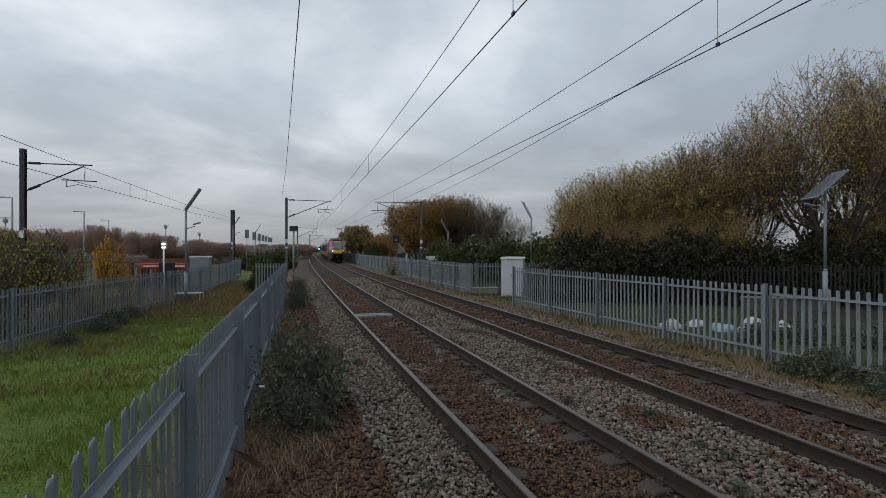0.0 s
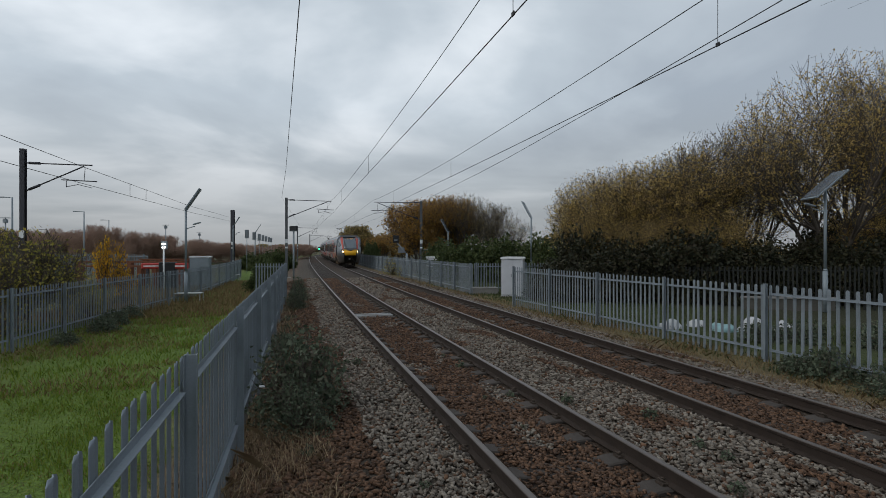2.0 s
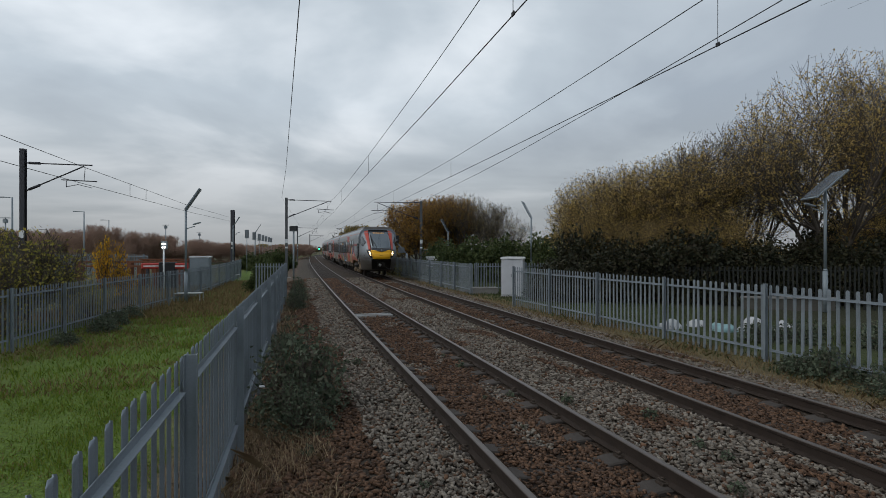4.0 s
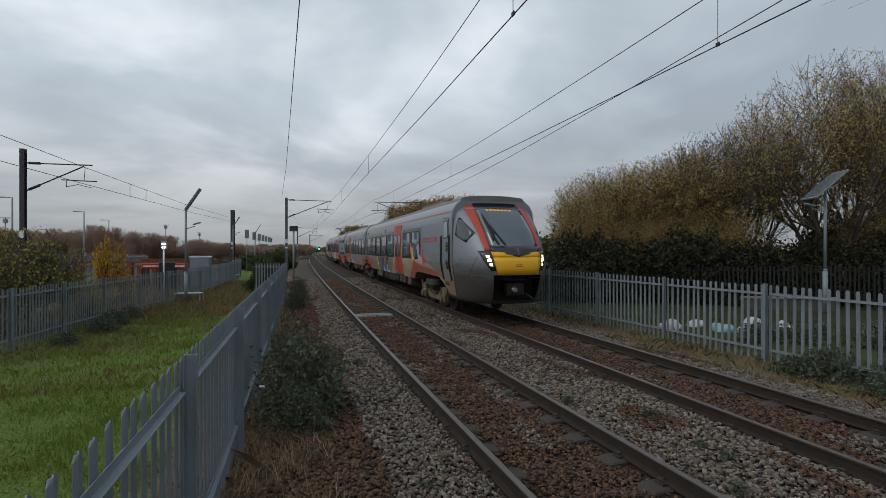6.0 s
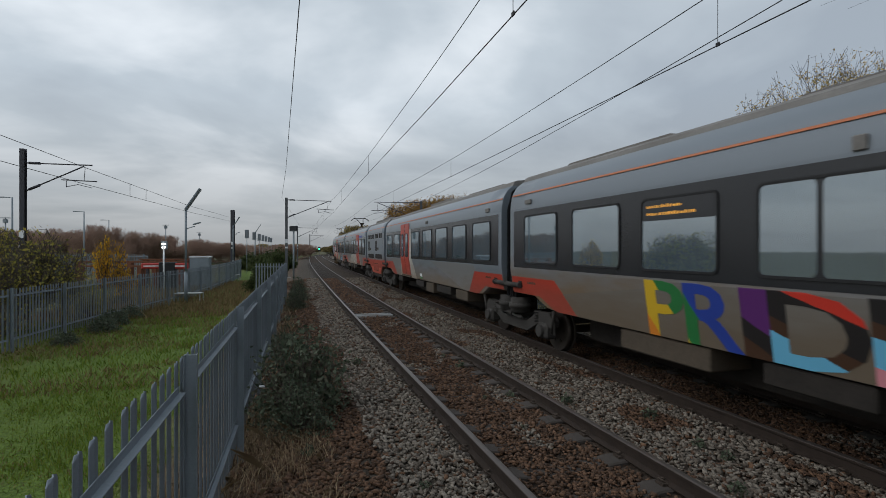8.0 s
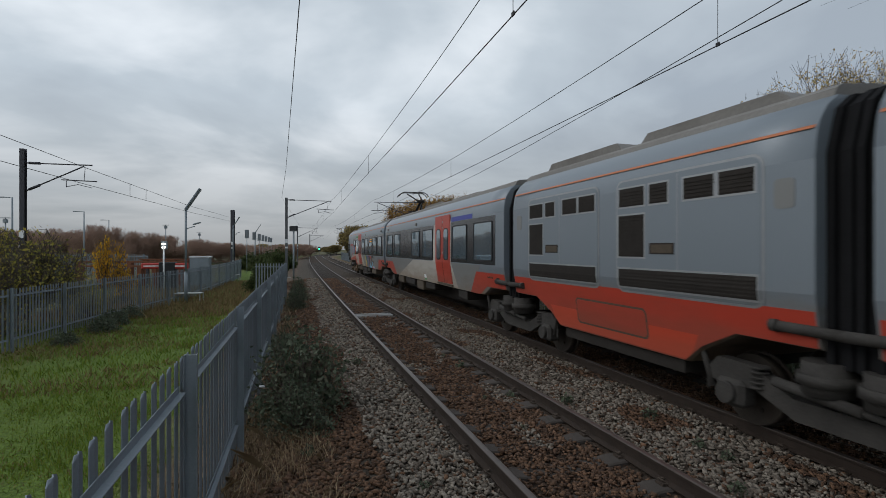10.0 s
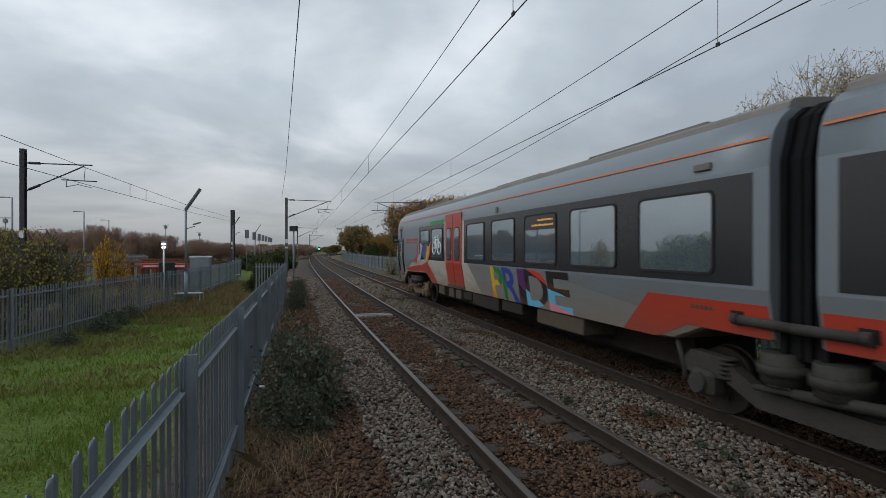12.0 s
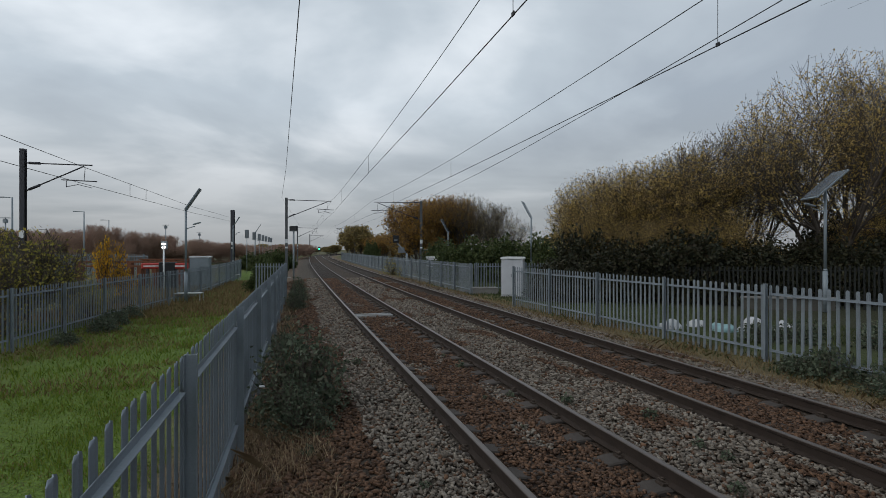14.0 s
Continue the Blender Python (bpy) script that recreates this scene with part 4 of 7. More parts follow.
    for s in (-1, 1):
        # red pillars, only on the leading end of the train
        if lit:
            nose_patch("red_pillar", [(1.99, s * 0.735, s * 0.87), (2.3, s * 0.74, s * 0.90), (2.7, s * 0.75, s * 0.945), (3.0, s * 0.74, s * 0.985), (3.2, s * 0.735, s * 1.02), (3.36, s * 0.725, s * 1.04), (3.50, s * 0.72, s * 1.0)], RED_LIVERY, coach, x0, 0.006, "red windscreen pillar", 6)
        nose_patch("headlight_housing", [(1.45, s * 0.64, s * 0.76), (1.6, s * 0.67, s * 0.86), (1.8, s * 0.705, s * 0.95), (2.0, s * 0.745, s * 1.02)], BAND_BLACK, coach, x0, 0.009, "dark headlight cluster", 6)
        for z, r, mt in ((1.62, 0.07, HEADLIGHT_DIM), (1.74, 0.085, HEADLIGHT), (1.84, 0.08, HEADLIGHT_DIM)):
            c = s * (0.69 + (z - 1.5) * 0.26)
            nose_patch("headlight" if mt is HEADLIGHT else "running_lamp", [(z - 0.038, c, c + s * r), (z + 0.038, c + s * 0.01, c + s * (r + 0.01))], mt if lit else SCREEN, coach, x0, 0.013, "", 4)
        nose_patch("side_cab_window", [(2.24, 0.78, 0.82), (2.45, 0.20, 0.95), (2.52, 0.18, 0.97), (2.75, 0.18, 0.62), (2.98, 0.18, 0.26)], SIDE_GLASS, coach, x0, 0.008, "five-sided cab side window", 6, lambda z, x, s=s: by_x(z, x, s))
        nose_patch("panel_seam", [(1.25, 0.0, 1.85), (1.265, 0.0, 1.85)], BLACK, coach, x0, 0.003, "", 12, lambda z, x, s=s: by_x(z, x, s))
        nose_patch("panel_seam", [(1.27, s * 1.16, s * 1.165), (1.6, s * 1.12, s * 1.125), (1.85, s * 1.03, s * 1.035), (1.99, s * 0.87, s * 0.88)], BLACK, coach, x0, 0.003, "", 2)
        nose_patch("panel_seam", [(0.75, -0.01, 0.005), (2.9, -0.01, 0.005), (3.15, -0.04, -0.025)], BLACK, coach, x0, 0.003, "", 2, lambda z, x, s=s: by_x(z, x, s))
    # wipers, parked to one side
    bm = bmesh.new()
    for a, b in (((2.14, -0.30), (2.85, -0.60)), ((2.14, -0.48), (2.75, -0.63)), ((2.45, -0.50), (3.05, -0.62))):
        tube(bm, nose_point(a[0], by_y(*a), 0.05) + Vector((x0, 0, 0)), nose_point(b[0], by_y(*b), 0.05) + Vector((x0, 0, 0)), 0.018, n=6)
    tube(bm, nose_point(2.3, by_y(2.3, -0.58), 0.04) + Vector((x0, 0, 0)), nose_point(2.98, by_y(2.98, -0.62), 0.04) + Vector((x0, 0, 0)), 0.03, n=6)
    part("windscreen_wiper", bm, BLACK, coach, "black windscreen wiper")
    nose_patch("top_lamp", [(3.54, -0.2, 0.2), (3.59, -0.18, 0.18)], HEADLIGHT_DIM if lit else SCREEN, coach, x0, 0.01, "", 4)


def cab_car(name, mid, lit, label):
    half = 10.25
    coach = new(name)
    tagged(coach, label, "train coach", "coaches of the train")
    G = -half                      # the gangway end
    d = lambda v: G + v
    seam = d(18.83)
    bottom = [(d(0), 1.09), (d(1.2), 1.09), (d(1.72), 0.88), (d(2.05), 0.86), (d(13.55), 0.86), (d(13.95), 1.12), (d(14.3), 1.17), (d(17.3), 1.10), (d(17.75), 0.85), (d(18.2), 0.62), (d(18.6), 0.60)]
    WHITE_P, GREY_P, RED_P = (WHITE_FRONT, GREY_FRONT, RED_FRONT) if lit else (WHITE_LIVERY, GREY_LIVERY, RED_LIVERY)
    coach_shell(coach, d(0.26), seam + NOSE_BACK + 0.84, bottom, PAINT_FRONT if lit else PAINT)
    nose(coach, seam, lit)
    for s in (-1, 1):
        # livery fields
        decal("white_field", [(d(8.6), 0.87), (d(9.45), 1.64), (d(9.75), 2.86), (d(11.4), 2.895), (d(11.75), 2.895), (d(11.55), 1.66), (d(14.6), 1.66), (d(16.2), 1.50), (d(18.4), 0.85), (d(17.9), 0.85), (d(17.2), 1.12), (d(14.3), 1.19), (d(13.9), 1.12), (d(13.5), 0.87)],
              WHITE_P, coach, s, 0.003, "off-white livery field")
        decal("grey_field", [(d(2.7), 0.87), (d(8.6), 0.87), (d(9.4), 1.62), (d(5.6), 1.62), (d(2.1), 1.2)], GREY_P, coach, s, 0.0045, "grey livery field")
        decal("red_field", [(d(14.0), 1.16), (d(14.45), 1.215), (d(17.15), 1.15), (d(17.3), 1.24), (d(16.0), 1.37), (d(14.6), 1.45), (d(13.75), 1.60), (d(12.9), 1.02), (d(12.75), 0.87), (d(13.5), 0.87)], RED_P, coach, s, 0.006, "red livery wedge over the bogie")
        decal("window_band", rect(d(0.45), d(9.72), 1.66, 2.86), BAND_BLACK, coach, s, 0.005, "gloss black window band")
        decal("window_band", rect(d(11.62), d(14.92), 1.66, 2.86), BAND_BLACK, coach, s, 0.006, "gloss black window band")
        for a in (0.95, 2.77, 4.55, 6.36, 8.16):
            window(coach, d(a), d(a + 1.32), s, split=(lit and a == 6.36))
        window(coach, d(11.82), d(13.15), s)
        window(coach, d(13.45), d(14.72), s)
        door(coach, d(9.92), d(11.45), s)
        side_word(coach, *((d(4.6), d(8.25)) if lit else (d(4.15), d(7.8))), s, 0.89)
        rng = random.Random(7)
        wx = d(4.55)
        decal("display_glass", rounded(wx + 0.03, wx + 1.29, 2.43, 2.71, 0.04), BAND_BLACK, coach, s, 0.0128, "dark display panel behind the glass")
        for z, n in ((2.60, 13), (2.50, 17)):
            bm = bmesh.new()
            x = wx + 0.12
            for k in range(n):
                w = rng.uniform(0.02, 0.045)
                box(bm, x, x + w, *sorted((s * (W + 0.011), s * (W + 0.0145))), z, z + rng.uniform(0.028, 0.045))
                x += w + 0.02
            part("saloon_display", bm, DISPLAY, coach, "amber destination display behind glass")
        # crew door with its grab rails
        decal("crew_door_seam", rounded(d(17.86), d(18.50), 1.02, 3.02, 0.06), BLACK, coach, s, 0.004, "dark seam round the crew door")
        decal("crew_door", rounded(d(17.875), d(18.485), 1.035, 3.005, 0.05), PAINT, coach, s, 0.008, "narrow grey crew door")
        decal("crew_door_gasket", rounded(d(17.98), d(18.43), 2.38, 2.94, 0.07), BLACK, coach, s, 0.014)
        decal("crew_door_window", rounded(d(18.01), d(18.40), 2.41, 2.91, 0.05), TINTED, coach, s, 0.018)
        for z in (1.57, 2.12):
            decal("door_handle", rounded(d(18.20), d(18.42), z - 0.16, z + 0.16, 0.1), BLACK, coach, s, 0.012)
            bm = bmesh.new()
            tube(bm, (d(18.24), s * (W + 0.02), z - 0.08), (d(18.38), s * (W + 0.02), z - 0.02), 0.02, n=8)
            tube(bm, (d(18.22), s * (W + 0.02), z + 0.06), (d(18.36), s * (W + 0.02), z + 0.1), 0.016, n=8)
            part("grab_handle", bm, STEEL, coach, "bright handle in a dark recess")
        for xp, zp, rp in ((18.78, 1.98, 0.085), (18.72, 2.2, 0.05)):
            bm = bmesh.new()
            tube(bm, (d(xp), s * (W - 0.01), zp), (d(xp), s * (W + 0.008), zp), rp, n=18)
            part("socket_cover", bm, GREY_LIVERY, coach, "round socket cover")
        for xg in (17.72, 18.58):
            bm = bmesh.new()
            tube(bm, (d(xg), s * (W + 0.03), 1.35), (d(xg), s * (W + 0.03), 2.45), 0.022, n=8)
            box(bm, d(xg) - 0.05, d(xg) + 0.05, *sorted((s * W, s * (W + 0.006))), 1.1, 2.5)
            tube(bm, (d(xg) + 0.08, s * (W + 0.02), 1.08), (d(xg), s * (W + 0.03), 1.36), 0.022, n=8)
            part("grab_rail", bm, BLACK, coach, "black grab rail")
        decal("label_plate", rounded(d(17.35), d(17.52), 1.66, 1.9, 0.04), GREY_LIVERY, coach, s, 0.006)
        decal("foot_hole", rect(d(17.85), d(18.25), 0.90, 0.98), BLACK, coach, s, 0.008)
        # operator's name becomes a row of plain bars
        for i in range(13):
            x, rr = d(15.22) + i * 0.155, 0.068
            bm = bmesh.new()
            loops = [[bm.verts.new((x + (rr + e) * math.cos(q), s * (W + o), 2.37 + (0.085 + e) * math.sin(q))) for q in [2 * math.pi * j / 16 for j in range(16)]] for e, o in ((0.013, 0.0), (0.013, 0.006), (-0.013, 0.006), (-0.013, 0.0))]
            for la, lb in zip(loops, loops[1:]):
                for j in range(16):
                    bm.faces.new((la[j], la[(j + 1) % 16], lb[(j + 1) % 16], lb[j]))
            bmesh.ops.recalc_face_normals(bm, faces=bm.faces)
            part("name_ring", bm, RED_DECAL, coach)
        # flag artwork across the last window and the red deer-like emblem drawn as plain shapes
        decal("flag_artwork", [(d(13.2), 2.30), (d(13.5), 2.12), (d(13.9), 2.25), (d(14.3), 2.12), (d(14.7), 2.28), (d(14.75), 1.86), (d(15.2), 1.62), (d(15.15), 1.48), (d(14.8), 1.55), (d(14.35), 1.84), (d(13.9), 1.60), (d(13.55), 1.62), (d(13.25), 1.95)],
              FLAG, coach, s, 0.0242, "rainbow flag artwork", origin=(d(14.1), 1.9))
        decal("emblem", [(d(15.2), 2.22), (d(15.3), 2.08), (d(15.28), 1.85), (d(15.45), 1.72), (d(15.7), 1.66), (d(15.74), 1.40), (d(15.7), 1.40), (d(15.62), 1.55), (d(15.4), 1.56), (d(15.38), 1.42), (d(15.33), 1.42), (d(15.3), 1.60), (d(15.18), 1.8), (d(15.16), 2.05)],
              RED_LIVERY, coach, s, 0.008, "plain red emblem")
        bm = bmesh.new()
        box(bm, d(1.0), d(1.25), *sorted((s * (W - 0.01), s * (W + 0.03))), 2.97, 3.06, 0.01)
        part("side_camera", bm, ROOF_GREY, coach)
        bm = bmesh.new()
        box(bm, d(7.3), d(7.42), *sorted((s * (W - 0.01), s * (W + 0.03))), 2.9, 3.04, 0.01)
        part("door_camera", bm, ROOF_GREY, coach)
        if not lit:
            decal("cycle_stripe", rect(d(11.7), d(13.3), 2.87, 3.0), GREEN, coach, s, 0.004, "green cycle-space stripe")
            cycle_symbol(coach, d(12.48), 2.2, s)
    skirt(coach, d(0.26), 1)
    gangway(coach, d(0.26), -1)
    underfloor(coach, [(d(3.9), d(5.6), 0.55, BOX_BEIGE), (d(6.3), d(7.4), 0.6, UNDER), (d(7.6), d(9.4), 0.52, UNDER), (d(10.4), d(10.9), 0.55, BOX_BEIGE), (d(11.1), d(11.6), 0.55, BOX_BEIGE), (d(12.1), d(12.7), 0.55, BOX_BEIGE), (d(9.5), d(10.2), 0.6, UNDER)])
    bm = bmesh.new()
    box(bm, d(2.1), d(14.2), -0.55, 0.55, 0.34, 0.95)
    part("underframe", bm, UNDER, coach)
    bm = bmesh.new()
    prism(bm, [(d(17.2), 0.62), (d(19.4), 0.52), (d(19.4), 0.58), (d(17.2), 0.9)], "y", -0.95, 0.95)
    part("front_apron", bm, UNDER, coach)
    roof_pods(coach, [(d(1.5), d(4.6), 0.75, 3.74), (d(6.2), d(9.0), 0.72, 3.735), (d(13.0), d(16.0), 0.85, 3.77)])
    bogie(coach, d(16.0), 2.5, BOGIE_DIRT)
    bogie(coach, d(0.0), 2.7, BOGIE_DARK)
    COACHES.append((coach, mid, half, not lit))
    return coach


def cycle_symbol(coach, x, z, s):
    bm = bmesh.new()
    y = s * (W + 0.014)
    for cx in (-0.30, 0.30):
        n = 20
        for i in range(n):
            a, b = 2 * math.pi * i / n, 2 * math.pi * (i + 1) / n
            tube(bm, (x + cx + 0.2 * math.cos(a), y, z - 0.12 + 0.2 * math.sin(a)), (x + cx + 0.2 * math.cos(b), y, z - 0.12 + 0.2 * math.sin(b)), 0.022, n=5)
    k = -s
    for a, b in (((-0.30, -0.12), (-0.12, 0.16)), ((-0.12, 0.16), (0.20, 0.16)), ((0.20, 0.16), (0.0, -0.12)), ((0.0, -0.12), (-0.14, 0.2)), ((0.30, -0.12), (0.17, 0.28)), ((0.17, 0.28), (0.30, 0.3)), ((-0.22, 0.24), (-0.04, 0.24)), ((-0.30, -0.12), (0.0, -0.12))):
        tube(bm, (x + k * a[0], y, z + a[1]), (x + k * b[0], y, z + b[1]), 0.024, n=5)
    part("cycle_symbol", bm, WHITE_DECAL, coach, "white bicycle pictogram")


def trailer(name, mid, half, far_gap, wins, label, panto=False, stripe=False):
    """A trailer; distances run from its gangway away from the power pack."""
    coach = new(name)
    tagged(coach, label, "train coach", "coaches of the train")
    k = -1 if far_gap > 0 else 1
    d = lambda v: far_gap + k * v
    L = 2 * half
    q = sorted([(d(0), 1.09), (d(1.2), 1.09), (d(1.72), 0.88), (d(2.05), 0.86), (d(L - 2.05), 0.86), (d(L - 1.72), 0.88), (d(L - 1.2), 1.09), (d(L), 1.09)])
    coach_shell(coach, -half + 0.26, half - 0.26, q)
    for s in (-1, 1):
        decal("white_field", [(d(8.9), 0.87), (d(9.35), 1.64), (d(9.6), 2.86), (d(11.65), 2.895), (d(11.5), 1.66), (d(11.9), 0.87)] if not panto else [(d(3.2), 0.87), (d(6.5), 1.63), (d(9.35), 1.64), (d(9.6), 2.86), (d(11.65), 2.895), (d(11.5), 1.66), (d(11.9), 0.87)],
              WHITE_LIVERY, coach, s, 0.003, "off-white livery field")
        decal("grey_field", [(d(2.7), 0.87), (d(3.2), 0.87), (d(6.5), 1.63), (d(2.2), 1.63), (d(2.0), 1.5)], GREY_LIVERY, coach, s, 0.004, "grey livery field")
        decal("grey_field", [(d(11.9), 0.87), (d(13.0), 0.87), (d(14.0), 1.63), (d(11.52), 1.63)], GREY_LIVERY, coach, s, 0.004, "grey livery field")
        decal("window_band", rect(*sorted((d(0.45), d(9.5))), 1.66, 2.86), BAND_BLACK, coach, s, 0.005, "gloss black window band")
        decal("window_band", rect(*sorted((d(11.5), d(15.0))), 1.66, 2.86), BAND_BLACK, coach, s, 0.005, "gloss black window band")
        for a, b, sp in wins:
            window(coach, *sorted((d(a), d(b))), s, split=sp)
        door(coach, *sorted((d(9.84), d(11.44))), s)
        if stripe:
            decal("access_stripe", rect(*sorted((d(11.55), d(13.4))), 2.87, 3.0), BLUE, coach, s, 0.004, "blue priority-space stripe")
        for e in (1.0, 6.9):
            bm = bmesh.new()
            box(bm, *sorted((d(e), d(e + 0.22))), *sorted((s * (W - 0.01), s * (W + 0.03))), 2.95, 3.05, 0.01)
            part("side_camera", bm, ROOF_GREY, coach)
        decal("data_plate", rect(*sorted((d(8.0), d(8.3))), 1.0, 1.12), WHITE_DECAL, coach, s, 0.006)
        decal("data_plate", rect(*sorted((d(8.0), d(8.3))), 0.93, 0.98), GREEN, coach, s, 0.006)
    skirt(coach, d(0.26), k)
    skirt(coach, d(L - 0.26), -k)
    gangway(coach, d(0.26), -k)
    gangway(coach, d(L - 0.26), k)
    underfloor(coach, [(d(3.0), d(4.1), 0.55, BOX_BEIGE), (d(4.6), d(6.2), 0.6, UNDER), (d(6.6), d(7.6), 0.5, BOX_BEIGE), (d(8.0), d(9.2), 0.62, UNDER), (d(11.8), d(12.6), 0.6, UNDER)])
    bm = bmesh.new()
    box(bm, -half + 2.2, half - 2.2, -0.55, 0.55, 0.34, 0.95)
    part("underframe", bm, UNDER, coach)
    if panto:
        roof_pods(coach, [sorted((d(6.3), d(8.8))) + [0.85, 3.76], sorted((d(9.6), d(12.4))) + [0.72, 3.74]])
        pantograph(coach, d, k)
    else:
        roof_pods(coach, [sorted((d(1.4), d(4.4))) + [0.72, 3.74], sorted((d(5.6), d(8.4))) + [0.85, 3.76], sorted((d(10.2), d(13.2))) + [0.72, 3.74]])
    COACHES.append((coach, mid, half, False))
    return coach, d


def pantograph(coach, d, k):
    bm = bmesh.new()
    for y in (-0.55, 0.55):
        box(bm, *sorted((d(0.7), d(3.2))), y - 0.04, y + 0.04, 3.74, 3.82)
    for x in (0.8, 2.0, 3.1):
        box(bm, *sorted((d(x), d(x + 0.1))), -0.55, 0.55, 3.74, 3.80)
        for y in (-0.5, 0.5):
            tube(bm, (d(x), y, 3.66), (d(x), y, 3.76), 0.07, n=8)
    box(bm, *sorted((d(0.9), d(1.3))), -0.3, 0.3, 3.8, 3.98, 0.02)
    base = part("pantograph_base", bm, UNDER, coach, "insulated pantograph base frame")
    bm = bmesh.new()
    tube(bm, (d(1.15), 0, 3.86), (d(2.35), 0, 4.36), 0.065, 0.05, n=10)
    tube(bm, (d(1.35), 0.15, 3.80), (d(2.28), 0.1, 4.28), 0.025, n=8)
    tube(bm, (d(2.35), -0.18, 4.36), (d(2.35), 0.18, 4.36), 0.07, n=10)
    part("lower_arm", bm, UNDER, coach, "dark pantograph lower arm")
    bm = bmesh.new()
    tube(bm, (d(2.6), 0, 4.34), (d(2.35), 0, 4.36), 0.03, n=8)
    tube(bm, (d(2.35), 0.1, 4.36), (d(0.75), 0.3, 4.86), 0.035, n=8)
    tube(bm, (d(2.35), -0.1, 4.36), (d(0.75), -0.3, 4.86), 0.035, n=8)
    part("upper_arm", bm, UNDER, coach, "dark pantograph upper arm")
    bm = bmesh.new()
    for x in (0.55, 0.95):
        pts = [(-0.8, 4.72), (-0.68, 4.86), (-0.52, 4.95), (0.52, 4.95), (0.68, 4.86), (0.8, 4.72)]
        for a, b in zip(pts, pts[1:]):
            tube(bm, (d(x), a[0], a[1]), (d(x), b[0], b[1]), 0.022, n=8)
    for y in (-0.5, 0.5):
        tube(bm, (d(0.55), y, 4.92), (d(0.95), y, 4.92), 0.02, n=6)
    part("collector_head", bm, UNDER, coach, "twin-strip collector head")


def power_pack(mid, half):
    coach = new("power_car")
    tagged(coach, "short grey power car with grilles and red lower panels", "train coach", "coaches of the train")
    q = [(-half, 1.09), (-half + 1.2, 1.09), (-half + 1.7, 0.85), (-half + 2.0, 0.62), (half - 2.0, 0.62), (half - 1.7, 0.85), (half - 1.2, 1.09), (half, 1.09)]
    coach_shell(coach, -half + 0.26, half - 0.26, q)
    for s in (-1, 1):
        decal("red_panel", [(-half + 0.28, 1.11), (-half + 1.2, 1.11), (-half + 1.72, 0.87), (-half + 2.02, 0.64), (half - 2.02, 0.64), (half - 1.72, 0.87), (half - 1.2, 1.11), (half - 0.28, 1.11), (half - 0.28, 1.46), (-half + 0.28, 1.46)],
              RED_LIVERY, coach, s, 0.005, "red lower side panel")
        for x0 in (-2.535, 0.355):
            decal("equipment_door_frame", rounded(x0 - 0.03, x0 + 2.42, 1.42, 3.05, 0.14), DOOR_TRIM, coach, s, 0.006, "pale metal trim round an equipment door")
            decal("equipment_door", rounded(x0, x0 + 2.39, 1.45, 3.02, 0.12), PAINT, coach, s, 0.012, "large grey equipment door with grilles")
            for a, b, z0, z1 in ((0.05, 0.59, 2.66, 2.92), (0.70, 1.04, 2.66, 2.92), (1.32, 1.78, 2.66, 2.92), (1.85, 2.31, 2.66, 2.92), (0.04, 0.59, 1.94, 2.53), (0.04, 2.34, 1.51, 1.76)):
                decal("grille_trim", rect(x0 + a - 0.03, x0 + b + 0.03, z0 - 0.025, z1 + 0.025), DOOR_TRIM, coach, s, 0.0155)
                g = decal("air_grille", rect(x0 + a, x0 + b, z0, z1), UNDER, coach, s, 0.017, "dark slatted grille")
                bm = bmesh.new()
                for k in range(int((z1 - z0) / 0.045)):
                    z = z0 + 0.02 + k * 0.045
                    box(bm, x0 + a + 0.01, x0 + b - 0.01, *sorted((s * (W + 0.015), s * (W + 0.024))), z, z + 0.018)
                part("louvre", bm, UNDER, g)
            decal("door_split", rect(x0 + 1.205, x0 + 1.22, 1.78, 3.0), DOOR_TRIM, coach, s, 0.0145)
            decal("data_plate_rim", rect(x0 + 0.70, x0 + 1.16, 1.98, 2.13), UNDER, coach, s, 0.015)
            decal("data_plate", rect(x0 + 0.73, x0 + 1.13, 2.0, 2.11), BOX_BEIGE, coach, s, 0.018)
        for x0 in (-3.1, 2.88):
            decal("small_hatch", rounded(x0, x0 + 0.22, 2.45, 2.75, 0.05), GREY_LIVERY, coach, s, 0.006, "small grey hatch")
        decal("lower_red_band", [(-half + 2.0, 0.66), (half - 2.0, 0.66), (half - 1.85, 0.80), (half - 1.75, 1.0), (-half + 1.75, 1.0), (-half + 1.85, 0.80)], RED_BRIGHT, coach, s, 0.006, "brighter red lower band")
        decal("hatch_outline", rounded(-0.9, 0.9, 0.78, 1.22, 0.08), BOX_BEIGE, coach, s, 0.007)
        decal("hatch", rounded(-0.87, 0.87, 0.81, 1.19, 0.07), RED_LIVERY, coach, s, 0.010)
    gangway(coach, -half + 0.26, -1)
    gangway(coach, half - 0.26, 1)
    bm = bmesh.new()
    box(bm, -half + 2.1, half - 2.1, -1.15, 1.15, 0.45, 0.9)
    part("underframe", bm, UNDER, coach)
    roof_pods(coach, [(-2.7, -0.2, 0.85, 3.80), (0.2, 2.7, 0.85, 3.80)])
    bm = bmesh.new()
    for x in (-1.6, 1.6):
        tube(bm, (x, 0.3, 3.85), (x, 0.3, 4.02), 0.16, n=12)
    part("exhaust", bm, UNDER, coach)
    COACHES.append((coach, mid, half, False))
    return coach


